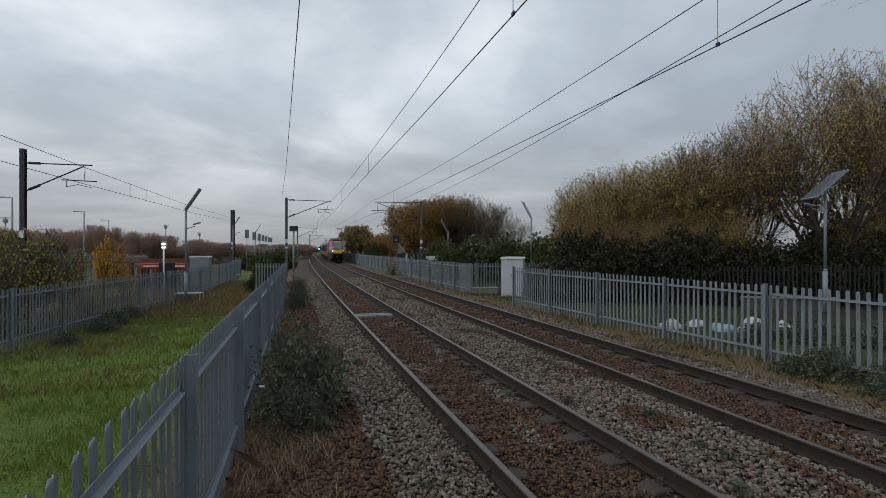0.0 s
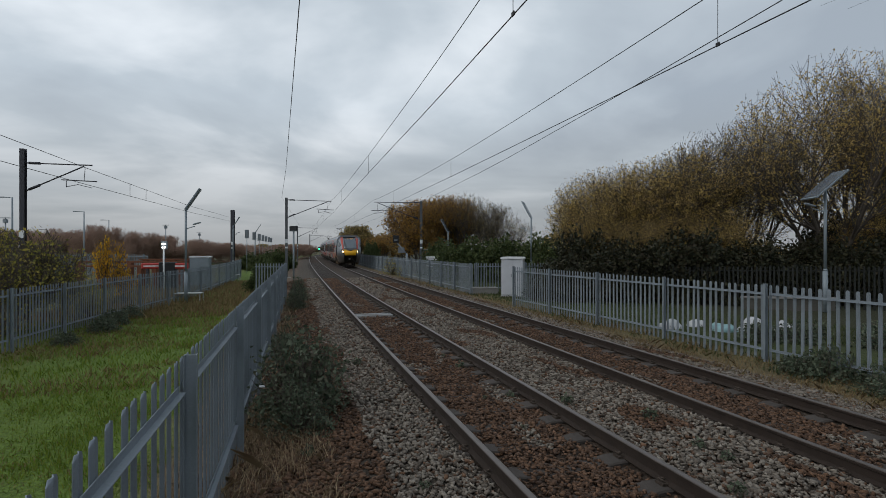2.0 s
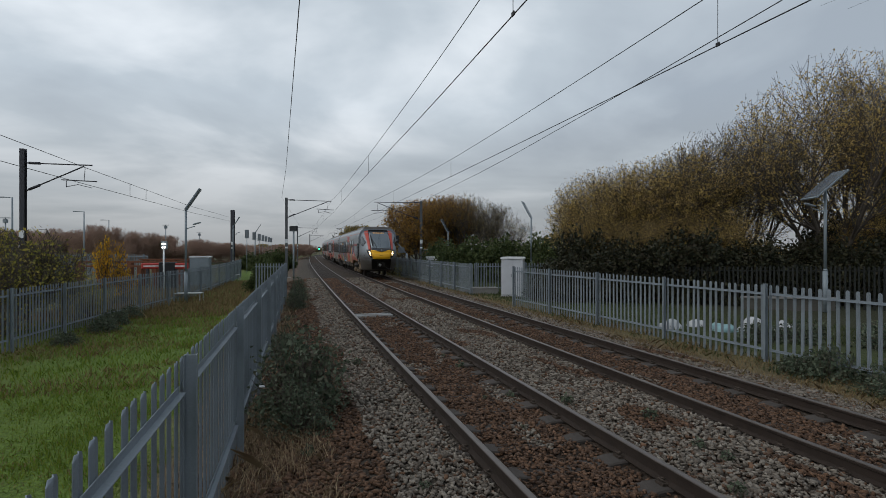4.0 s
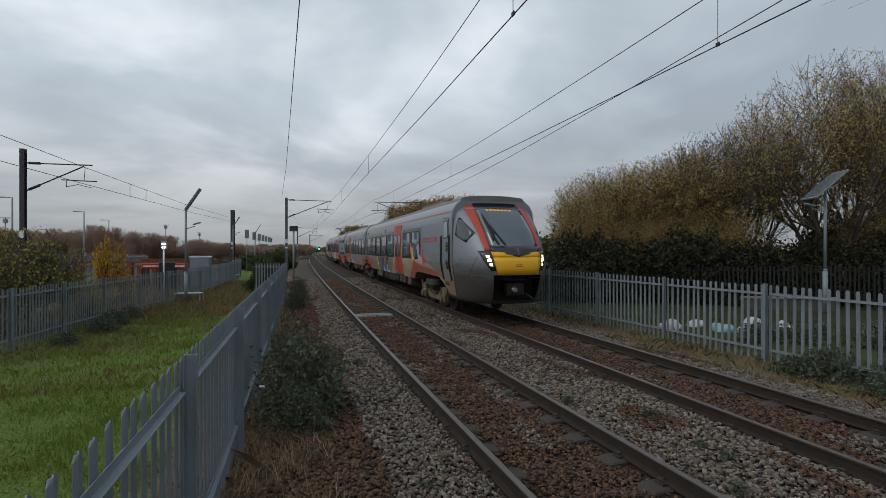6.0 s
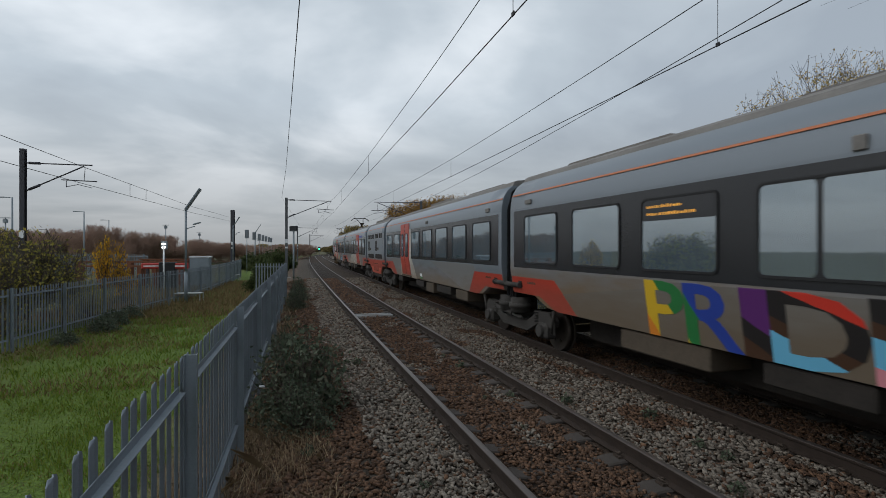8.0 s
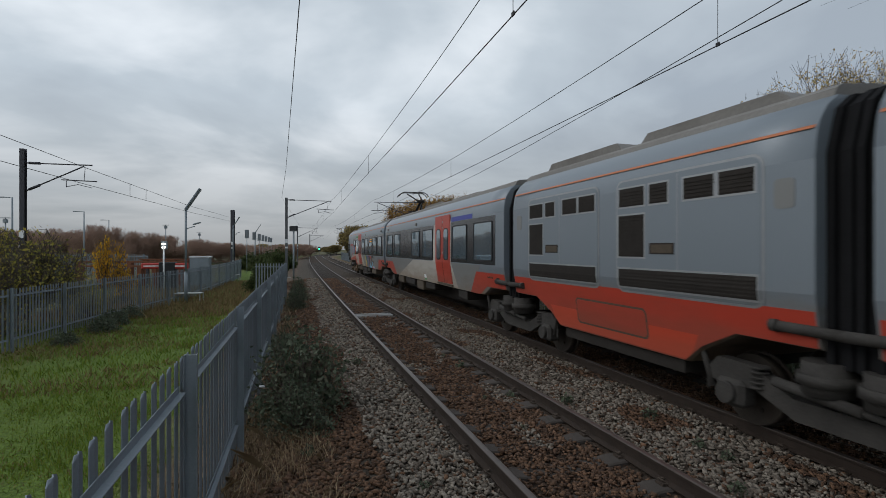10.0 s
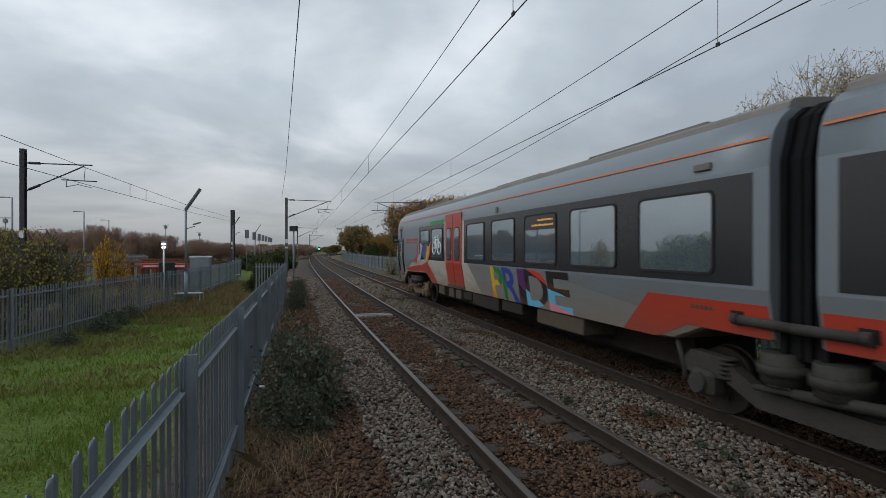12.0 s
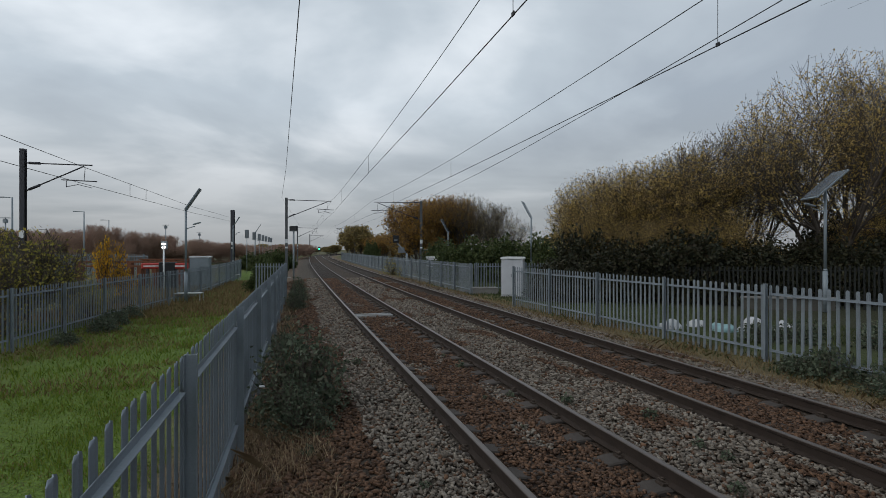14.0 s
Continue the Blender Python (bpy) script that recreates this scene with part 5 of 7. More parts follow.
def lean_in(coach):
    """Lean the lower sides of a coach inwards, below the windows."""
    for ob in coach.children_recursive:
        if ob.type != "MESH" or ob.name.split(".")[0] in LEFT_UPRIGHT:
            continue
        m, up = ob.matrix_basis.copy(), ob.parent
        while up is not coach:
            m, up = up.matrix_basis @ m, up.parent
        pts = [m @ v.co for v in ob.data.vertices]
        if max(abs(q.y) for q in pts) < 1.25 or min(q.z for q in pts) >= TUCK_Z:
            continue
        bm = bmesh.new()
        bm.from_mesh(ob.data)
        bm.transform(m)
        bmesh.ops.bisect_plane(bm, geom=list(bm.verts) + list(bm.edges) + list(bm.faces), plane_co=(0, 0, TUCK_Z), plane_no=(0, 0, 1))
        for v in bm.verts:
            if v.co.z < TUCK_Z and abs(v.co.y) > 1.2:
                v.co.y -= math.copysign(TUCK * (TUCK_Z - v.co.z), v.co.y)
        bm.transform(m.inverted())
        bm.to_mesh(ob.data)
        bm.free()


LEFT_UPRIGHT = ("bogie", "axle_box", "coil_spring", "air_spring", "brake_pipe", "yaw_damper", "wheelset", "nose_shell", "equipment_case", "underframe", "red_pillar", "yellow_panel", "black_mask",
                "headlight_housing", "headlight", "running_lamp", "panel_seam", "side_cab_window", "coupler_recess", "coupler", "front_apron")
COACHES = []
GAP2, GAP3, GAP4 = 15.54, 22.65, 38.42
cab_car("leading_cab_car", -10.25, True, "grey cab car with yellow front panel, red pillars and lit headlights")
T1, d1 = trailer("trailer_coach", GAP2 / 2, GAP2 / 2, GAP2 / 2, [(0.92, 2.18, False), (2.71, 3.97, False), (4.5, 5.8, False), (6.3, 7.6, False), (8.1, 9.43, False), (11.68, 12.98, False), (13.54, 14.83, False)],
                 "grey and white trailer coach with black window band and red doors")
power_pack((GAP2 + GAP3) / 2, (GAP3 - GAP2) / 2)
T2, d2 = trailer("pantograph_trailer_coach", (GAP3 + GAP4) / 2, (GAP4 - GAP3) / 2, -(GAP4 - GAP3) / 2, [(0.92, 2.18, False), (2.71, 3.97, True), (6.3, 7.6, False), (8.1, 9.43, False), (11.68, 12.98, False), (13.54, 14.83, False)],
                 "grey and white trailer coach carrying a raised pantograph", panto=True, stripe=True)
cab_car("trailing_cab_car", GAP4 + 10.25, False, "grey cab car trailing, with bicycle symbol and coloured lettering")
bogie(T1, -GAP2 / 2, 2.7, BOGIE_DARK)
bogie(T2, (GAP4 - GAP3) / 2, 2.7, BOGIE_DARK)
for c in COACHES:
    lean_in(c[0])


def gap_one(t):
    """Place along the line of the first gangway at time t."""
    u = t - 7.5
    return 17.0 - 11.44 * u + 0.0063 * u ** 3


def coach_rows(mid, half, turned):
    rows = []
    for i in range(0, 71):
        t = i * 0.2
        s = gap_one(t) + mid
        a, b = on_line(s + half, SPACING), on_line(s - half, SPACING)
        d = (b - a)
        rows.append((t, Matrix.Translation((a + b) / 2) @ Matrix.Rotation(math.atan2(d.y, d.x) + (math.pi if turned else 0), 4, "Z")))
    return rows


# ---------------------------------------------------------------- overhead line
def wire(name, pts, r, label, group="overhead wires"):
    cu = bpy.data.curves.new(name, "CURVE")
    cu.dimensions, cu.bevel_depth, cu.bevel_resolution = "3D", r, 1
    sp = cu.splines.new("POLY")
    sp.points.add(len(pts) - 1)
    for p, q in zip(sp.points, pts):
        p.co = (*q, 1)
    cu.materials.append(WIRE)
    ob = bpy.data.objects.new(name, cu)
    scene.collection.objects.link(ob)
    dg = bpy.context.evaluated_depsgraph_get()
    me = bpy.data.meshes.new_from_object(ob.evaluated_get(dg))
    bpy.data.objects.remove(ob)
    return tagged(new(name, me), label, "wire", group)


def cat_z(s):
    u = (s - 44) % 50
    return 6.15 - 0.46 * (1 - ((u - 25) / 25) ** 2)


STAGGER = {"near": ((-60, 0, 6, 11, 21, 43, 94, 144), (0.3, -0.07, 0.01, 0.13, 0.24, 0.46, -0.2, 0.2)),
           "far": ((-60, 0, 5, 9, 14, 20, 43, 94, 144), (0.3, -0.28, -0.135, -0.02, 0.11, 0.23, 0.42, -0.2, 0.2))}
for off, nm in ((0.0, "near"), (SPACING, "far")):
    ss = np.arange(-56, 144, 2.0)
    stag = lambda s: float(np.interp(s, *STAGGER[nm]))
    wire("contact_wire", [on_line(s, off + stag(s), 5.0) for s in ss], 0.0085, "dark copper contact wire over the track")
    wire("catenary_wire", [on_line(s, off + stag(s), cat_z(s)) for s in ss], 0.0075, "dark catenary wire carrying the contact wire")
    for s in (-6.8, 6.65, 20.4, 33.5, 56, 70, 84):
        wire("dropper_wire", [on_line(s, off + stag(s), cat_z(s)), on_line(s, off + stag(s), 5.0)], 0.005, "thin dropper between two overhead wires")
        if abs(s) < 30:
            bm = bmesh.new()
            box(bm, -0.012, 0.012, -0.035, 0.035, -0.03, 0.03, 0.006)
            cl = part("wire_clamp", bm, WIRE)
            cl.matrix_world = Matrix.Translation(on_line(s, off + stag(s), 5.015)) @ Matrix.Rotation(-heading(s), 4, "Z")
            tagged(cl, "small dark clamp gripping the contact wire", "wire clamp", "wire clamps")
wire("return_wire", [(1.6, -4, 6.3), (-2.45, 8.6, 6.25), (-8.1, 26, 6.15), (-13.75, 43, 6.45), (-27, 95, 6.4)], 0.009, "dark return wire along the masts")
wire("return_wire", [(8.41, -4, 6.45), (5.79, 8.6, 6.30), (4.92, 12.8, 6.22), (4.08, 16.8, 6.17), (2.92, 22.4, 6.12), (1.99, 26.85, 6.13), (-0.1, 37, 6.25), (-2.0, 46, 6.42), (-17, 97, 6.3)], 0.0095, "dark return wire along the masts")
for a, b in (((19.5, 26, 14.6), (12.0, 3, 7.4)), ((22.5, 28, 15.4), (16.5, 5, 9.6))):
    wire("telephone_wire", [a, b], 0.006, "thin overhead telephone wire")
wire("siding_catenary", [(-14.2, 8, 6.6), (-15.8, 18, 6.12), (-17.1, 24, 5.95), (-20.6, 41, 5.55), (-24.9, 59, 5.75)], 0.012, "dark catenary wire over the sidings")
wire("siding_contact", [(-15.0, 8, 5.55), (-16.0, 18, 5.25), (-16.9, 24, 5.1), (-20.6, 41, 5.05), (-24.9, 59, 5.3)], 0.012, "dark contact wire over the sidings")
for x, y in ((-18.0, 29.0), (-18.55, 31.5)):
    wire("dropper_wire", [(x, y, 5.82), (x, y, 5.07)], 0.012, "thin dropper between two overhead wires")


def cantilever(mast, px, reach, z_top, z_low):
    """Tubes that carry the wires; px is the mast's own x, reach points to the track."""
    k = 1 if reach > 0 else -1
    bm = bmesh.new()
    tube(bm, (0, 0, z_top), (reach, 0, z_top - 0.05), 0.028, n=8)
    tube(bm, (k * 0.25, 0, z_top), (k * 0.7, 0, z_top - 0.01), 0.06, n=10)
    part("top_tube", bm, MAST, mast)
    bm = bmesh.new()
    tube(bm, (0, 0, z_low), (reach - k * 0.35, 0, z_top - 0.1), 0.032, n=8)
    tube(bm, (k * 0.25, 0, z_low + 0.12), (k * 0.7, 0, z_low + 0.33), 0.06, n=10)
    part("bracket_tube", bm, MAST, mast)
    bm = bmesh.new()
    zr = z_top - 0.8
    tube(bm, (reach - k * 1.3, 0, zr + 0.06), (reach + k * 0.2, 0, zr), 0.024, n=8)
    tube(bm, (reach - k * 1.1, 0, zr), (reach - k * 1.1, 0, zr - 0.28), 0.018, n=6)
    tube(bm, (reach - k * 1.1, 0, zr - 0.26), (reach - k * 0.6, 0, zr - 0.15), 0.016, n=6)
    tube(bm, (reach - k * 0.6, 0, zr - 0.15), (reach, 0, zr - 0.3), 0.016, n=6)
    tube(bm, (reach - k * 0.35, 0, zr), (reach - k * 0.3, 0, z_top - 0.15), 0.012, n=6)
    part("registration_arm", bm, MAST, mast)


def mast(x, y, base, top, reach, turn=0.0, arm=None, w=0.105):
    m = empty("overhead_line_mast", pose(x, y, 0, 0, 0, turn), "dark steel overhead line mast with a bracket arm", "mast", "overhead line masts")
    bm = bmesh.new()
    pts = [(-w, -w), (w, -w), (w, -w + 0.02), (0.012, -w + 0.02), (0.012, w - 0.02), (w, w - 0.02), (w, w), (-w, w), (-w, w - 0.02), (-0.012, w - 0.02), (-0.012, -w + 0.02), (-w, -w + 0.02)]
    prism(bm, pts, "z", base, top)
    part("column", bm, MAST if w > 0.097 and w < 0.104 or w > 0.15 else LINE_MAST, m, "dark H-section steel column")
    bm = bmesh.new()
    box(bm, -0.35, 0.35, -0.35, 0.35, base - 0.15, base + 0.15, 0.03)
    part("footing", bm, CONCRETE, m, "concrete footing")
    for z, h in ((2.55, 0.34), (2.1, 0.14)):
        bm = bmesh.new()
        box(bm, -0.11, 0.11, -w - 0.02, -w - 0.004, z, z + h, 0.004)
        part("number_plate_blank", bm, WHITE_PAINT, m, "small white plate")
    if arm:
        cantilever(m, x, reach, *arm)
    return m


mast(-13.35, 43, -0.5, 6.42, 3.75, 14, (6.25, 4.7))
mast(-2.0, 46, -0.4, 6.42, -4.3, 14, (6.28, 4.65))
mast(-27.4, 95, -0.5, 6.3, 3.8, 13, (6.05, 4.3))
mast(-17.0, 97, -0.4, 6.3, -3.6, 13, (6.05, 4.3))
mast(-37.5, 142, -0.5, 6.2, 3.8, 20, (5.9, 4.2))
mast(-27.0, 146, -0.4, 6.2, -3.6, 20, (5.9, 4.2))
mast(-19.15, 23, -0.9, 6.62, 2.9, 8, (5.98, 4.65), 0.10)
mast(-24.6, 59, -0.9, 6.6, 1.0, 8, None, 0.2)


# ---------------------------------------------------------------- solar lamp posts
SOLAR = material("dark_solar_cells", (0.035, 0.045, 0.06), 0.25, 0, 0.2, 4, 20, 0, spec=0.6)


def solar_lamp(x, y, base, top, turn, tilt, arm_turn, panel=(1.25, 0.62), centred=False):
    """A tubular post with a tilted solar panel on top and a small arm-mounted lamp."""
    m = empty("solar_lamp_post", pose(x, y, base, 0, 0, 0), "grey tubular lamp post topped by a tilted solar panel", "lamp post", "solar lamp posts")
    h = top - base
    bm = bmesh.new()
    tube(bm, (0, 0, 0), (0, 0, 1.5), 0.085, n=14)
    tube(bm, (0, 0, 1.5), (0, 0, 1.58), 0.085, 0.052, n=14)
    tube(bm, (0, 0, 1.58), (0, 0, h), 0.052, n=12)
    part("post", bm, LAMP_GREY, m)
    rot = Matrix.Rotation(radians(turn), 4, "Z") @ Matrix.Rotation(radians(tilt), 4, "Y") @ Matrix.Translation((-panel[0] * 0.5 if centred else 0, 0, 0.04 if centred else 0))
    bm = bmesh.new()
    box(bm, -0.02, panel[0], -panel[1] / 2, panel[1] / 2, -0.03, 0.03, 0.008)
    bm.transform(Matrix.Translation((0, 0, h)) @ rot)
    p = part("panel_frame", bm, LAMP_GREY, m, "aluminium panel frame")
    bm = bmesh.new()
    for i in range(4):
        for j in (0, 1):
            x0 = 0.03 + i * (panel[0] - 0.06) / 4
            w = panel[1] / 2 - 0.03
            box(bm, x0, x0 + (panel[0] - 0.06) / 4 - 0.012, -panel[1] / 2 + 0.02 + j * (w + 0.015), -panel[1] / 2 + 0.02 + j * (w + 0.015) + w, 0.028, 0.036)
    bm.transform(Matrix.Translation((0, 0, h)) @ rot)
    part("solar_cell", bm, SOLAR, p, "dark blue-black solar cells")
    bm = bmesh.new()
    a = radians(arm_turn)
    tube(bm, (0, 0, h - 0.95), (0.42 * math.cos(a), 0.42 * math.sin(a), h - 0.82), 0.022, n=8)
    part("lamp_arm", bm, LAMP_GREY, m)
    bm = bmesh.new()
    box(bm, 0.35, 0.72, -0.07, 0.07, -0.03, 0.035, 0.015)
    bm.transform(Matrix.Translation((0, 0, h - 0.84)) @ Matrix.Rotation(a, 4, "Z") @ Matrix.Rotation(radians(-17), 4, "Y"))
    part("lamp_head", bm, LAMP_GREY, m, "small grey lamp head")


solar_lamp(13.95, 18.4, -0.25, 4.35, -6, -42, 170, (1.45, 0.95), True)
solar_lamp(5.95, 34, -0.3, 4.15, 158, -62, 165)
solar_lamp(0.46, 46, -0.3, 3.65, 160, -60, 165)
solar_lamp(-5.2, 75, -0.3, 3.9, 160, -60, 165)
solar_lamp(-7.2, 92, -0.3, 3.9, 160, -60, 165)
solar_lamp(-12.75, 25, -0.65, 4.0, 18, -58, 10)
solar_lamp(-22.9, 55, -0.7, 4.5, 18, -58, 10)
solar_lamp(-26.0, 70, -0.7, 4.4, 18, -58, 10)

WHITE_STEP = material("faded_white_steel", (0.30, 0.31, 0.315), 0.6, 0.1, 0.15, 5, 60, 0.1, stain=(0.3, 0.27, 0.22))


def service_step(x, y, base, w):
    m = empty("service_platform", pose(x, y, base, 0, 0, 10), "low pale steel service platform on thin legs in grass", "platform", "service platforms")
    bm = bmesh.new(); box(bm, -w / 2, w / 2, -0.35, 0.35, 0.47, 0.52, 0.01)
    part("deck", bm, WHITE_STEP, m)
    for i in (-1, 1):
        for j in (-1, 1):
            bm = bmesh.new(); box(bm, i * w / 2 - 0.025 - i * 0.03, i * w / 2 + 0.025 - i * 0.03, j * 0.3 - 0.025, j * 0.3 + 0.025, 0, 0.47)
            part("leg", bm, WHITE_STEP, m)


service_step(-12.75, 25.3, -0.66, 1.25)
service_step(-18.0, 43.0, -0.66, 1.25)

# ---------------------------------------------------------------- cabinets and signs
CAB_WHITE = material("lilac_white_cabinet_paint", (0.50, 0.51, 0.54), 0.5, 0, 0.06, 3, 40, 0.05, stain=(0.38, 0.38, 0.38), stain_amount=0.3)


def cabinet(name, x, y, base, w, d, h, turn, mat, label):
    m = empty(name, pose(x, y, base, 0, 0, turn), label, "cabinet")
    bm = bmesh.new(); box(bm, -w / 2, w / 2, -d / 2, d / 2, 0.05, h - 0.1, 0.015)
    part("case", bm, mat, m)
    bm = bmesh.new()
    prism(bm, [(-w / 2 - 0.05, h - 0.1), (w / 2 + 0.05, h - 0.1), (w / 2 + 0.04, h - 0.03), (w / 2 - 0.06, h), (-w / 2 + 0.06, h), (-w / 2 - 0.04, h - 0.03)], "y", -d / 2 - 0.05, d / 2 + 0.05)
    part("lid", bm, WHITE_PAINT, m, "paler overhanging lid")
    for i in (-1, 1):
        bm = bmesh.new(); box(bm, min(i * 0.01, i * (w / 2 - 0.04)), max(i * 0.01, i * (w / 2 - 0.04)), -d / 2 - 0.018, -d / 2 - 0.002, 0.12, h - 0.16, 0.006)
        dr = part("cabinet_door", bm, mat, m)
        bm = bmesh.new(); box(bm, i * 0.05 - 0.015, i * 0.05 + 0.015, -d / 2 - 0.04, -d / 2 - 0.018, h * 0.5, h * 0.5 + 0.14)
        part("handle", bm, MAST, dr)
    bm = bmesh.new(); box(bm, -w / 2 - 0.06, w / 2 + 0.06, -d / 2 - 0.06, d / 2 + 0.06, -0.25, 0.05, 0.02)
    part("plinth", bm, CONCRETE, m, "concrete plinth")
    return m


cabinet("lineside_cabinet", 3.42, 24.6, -0.26, 1.05, 0.75, 1.93, -14, CAB_WHITE, "white lineside equipment cabinet with overhanging lid beside the fence")
cabinet("lineside_cabinet", -0.75, 43.4, -0.26, 1.2, 0.7, 1.68, -14, CAB_WHITE, "distant white lineside cabinet behind the fence")
cabinet("relay_cabinet", -17.3, 36.0, -0.75, 1.3, 0.6, 2.3, 10, LAMP_GREY, "tall grey relay cabinet behind the palisade fence")


def concrete_trough(x, y, z, l, turn):
    bm = bmesh.new(); box(bm, -l / 2, l / 2, -0.35, 0.35, -0.25, 0.22, 0.02)
    for i in range(3):
        box(bm, -l / 2 + i * l / 3 + 0.01, -l / 2 + (i + 1) * l / 3 - 0.01, -0.37, 0.37, 0.225, 0.28, 0.01)
    ob = part("cable_trough", bm, CONCRETE)
    ob.matrix_world = pose(x, y, z, 0, 0, turn)
    tagged(ob, "pale concrete cable trough with slab lids in the grass", "cable trough")


concrete_trough(2.1, 26.0, -0.2, 1.4, 5)
DARK_BOX = material("black_sign_back", (0.015, 0.016, 0.018), 0.6, 0, 0.2, 5, 40, 0.1)
SIGN_GREY = material("grey_sign_back", (0.16, 0.18, 0.20), 0.55, 0.3, 0.1, 5, 40, 0.05)


def board_on_post(name, x, y, base, z0, z1, w, mat, label, post_r=0.05, turn=-15, postmat=None):
    m = empty(name, pose(x, y, base, 0, 0, turn), label, "signal", "lineside signals")
    bm = bmesh.new(); tube(bm, (0, 0, 0), (0, 0, z0 - base + 0.02), post_r, n=10)
    part("post", bm, postmat or LAMP_GREY, m)
    bm = bmesh.new(); box(bm, -w / 2, w / 2, -0.12, 0.12, z0 - base, z1 - base, 0.02)
    part("head", bm, mat, m)
    bm = bmesh.new(); box(bm, -w / 2 - 0.04, w / 2 + 0.04, -0.14, -0.1, z0 - base - 0.03, z0 - base + 0.015)
    part("bracket", bm, LAMP_GREY, m)
    return m


board_on_post("signal_post", -11.85, 40, -0.5, 3.47, 3.88, 0.62, DARK_BOX, "black boxed repeater on a grey lineside post", 0.07)
for px, py, zz in ((437, 55, 0), (450, 62, 0), (459, 70, 0), (465.5, 78, 0), (471, 86, 0), (476, 95, 0), (480, 104, 0)):
    z1 = 2.05 + (441 - (407 + (px - 437) * 0.33)) * py / 892
    board_on_post("signal_board", (px - 784) / 892 * py, py, -0.7, z1 - 0.9, z1, 0.36, SIGN_GREY, "grey rectangular signal back on a thin post", 0.035, 0)


def folded_signal():
    m = empty("folding_signal", pose(-3.2, 44.5, -0.3, 0, 0, 0), "grey folding signal post with a square head and ladder", "signal", "lineside signals")
    bm = bmesh.new(); tube(bm, (0, 0, 0), (0, 0, 1.95), 0.09, n=10); part("base_post", bm, LAMP_GREY, m)
    bm = bmesh.new(); tube(bm, (0, 0, 1.9), (-0.85, 0, 2.9), 0.06, n=8); part("slanting_post", bm, LAMP_GREY, m)
    bm = bmesh.new(); box(bm, -0.75, -0.2, -0.04, 0.04, 2.0, 2.5, 0.01); part("ladder_panel", bm, SIGN_GREY, m)
    bm = bmesh.new(); box(bm, -1.2, -0.7, -0.15, 0.15, 2.9, 3.55, 0.02); part("head", bm, DARK_BOX, m)
    bm = bmesh.new(); box(bm, -1.1, -0.8, -0.2, -0.16, 3.05, 3.2); part("hood", bm, SIGN_GREY, m)


folded_signal()
SIGNAL_GREEN = material("lit_green_signal", (0.05, 1.0, 0.55), 0.4, 0, 0.02, 3, 30, 0, emit=1.6)
SIGNAL_WHITE = material("lit_white_lamp", (1.0, 0.95, 0.85), 0.4, 0, 0.02, 3, 30, 0, emit=8.0)


def far_signal():
    y = 175
    m = empty("colour_light_signal", pose((565 - 784) / 892 * y, y, -0.4), "distant colour-light signal showing green", "signal", "lineside signals")
    bm = bmesh.new(); tube(bm, (0, 0, 0), (0, 0, 1.9), 0.08, n=8); part("post", bm, MAST, m)
    bm = bmesh.new(); box(bm, -0.45, 0.45, -0.1, 0.1, 1.7, 3.2, 0.05); part("head", bm, DARK_BOX, m)
    bm = bmesh.new(); tube(bm, (0, -0.1, 2.5), (0, -0.2, 2.5), 0.3, n=14); part("green_lamp", bm, SIGNAL_GREEN, m, "lit green lamp")


far_signal()


def work_light():
    y = 32
    m = empty("work_light", pose((290 - 784) / 892 * y, y, -0.75), "twin white work light on a post, lit", "lamp")
    bm = bmesh.new(); tube(bm, (0, 0, 0), (0, 0, 3.05), 0.05, n=8); part("post", bm, WHITE_PAINT, m)
    bm = bmesh.new(); box(bm, -0.2, 0.2, 0.0, 0.12, 2.78, 3.3, 0.02); part("housing", bm, LAMP_GREY, m)
    for z in (2.9, 3.13):
        bm = bmesh.new(); box(bm, -0.11, 0.11, -0.03, 0.0, z - 0.05, z + 0.05, 0.01); part("lamp", bm, SIGNAL_WHITE, m, "lit white lamp")


work_light()
BARRIER_RED = material("red_plastic_barrier", (0.42, 0.035, 0.025), 0.5, 0, 0.12, 4, 40, 0.05, stain=(0.25, 0.03, 0.03))
RUST_ORANGE = material("rusty_stacked_rail", (0.16, 0.065, 0.035), 0.85, 0.2, 0.25, 4, 40, 0.3)


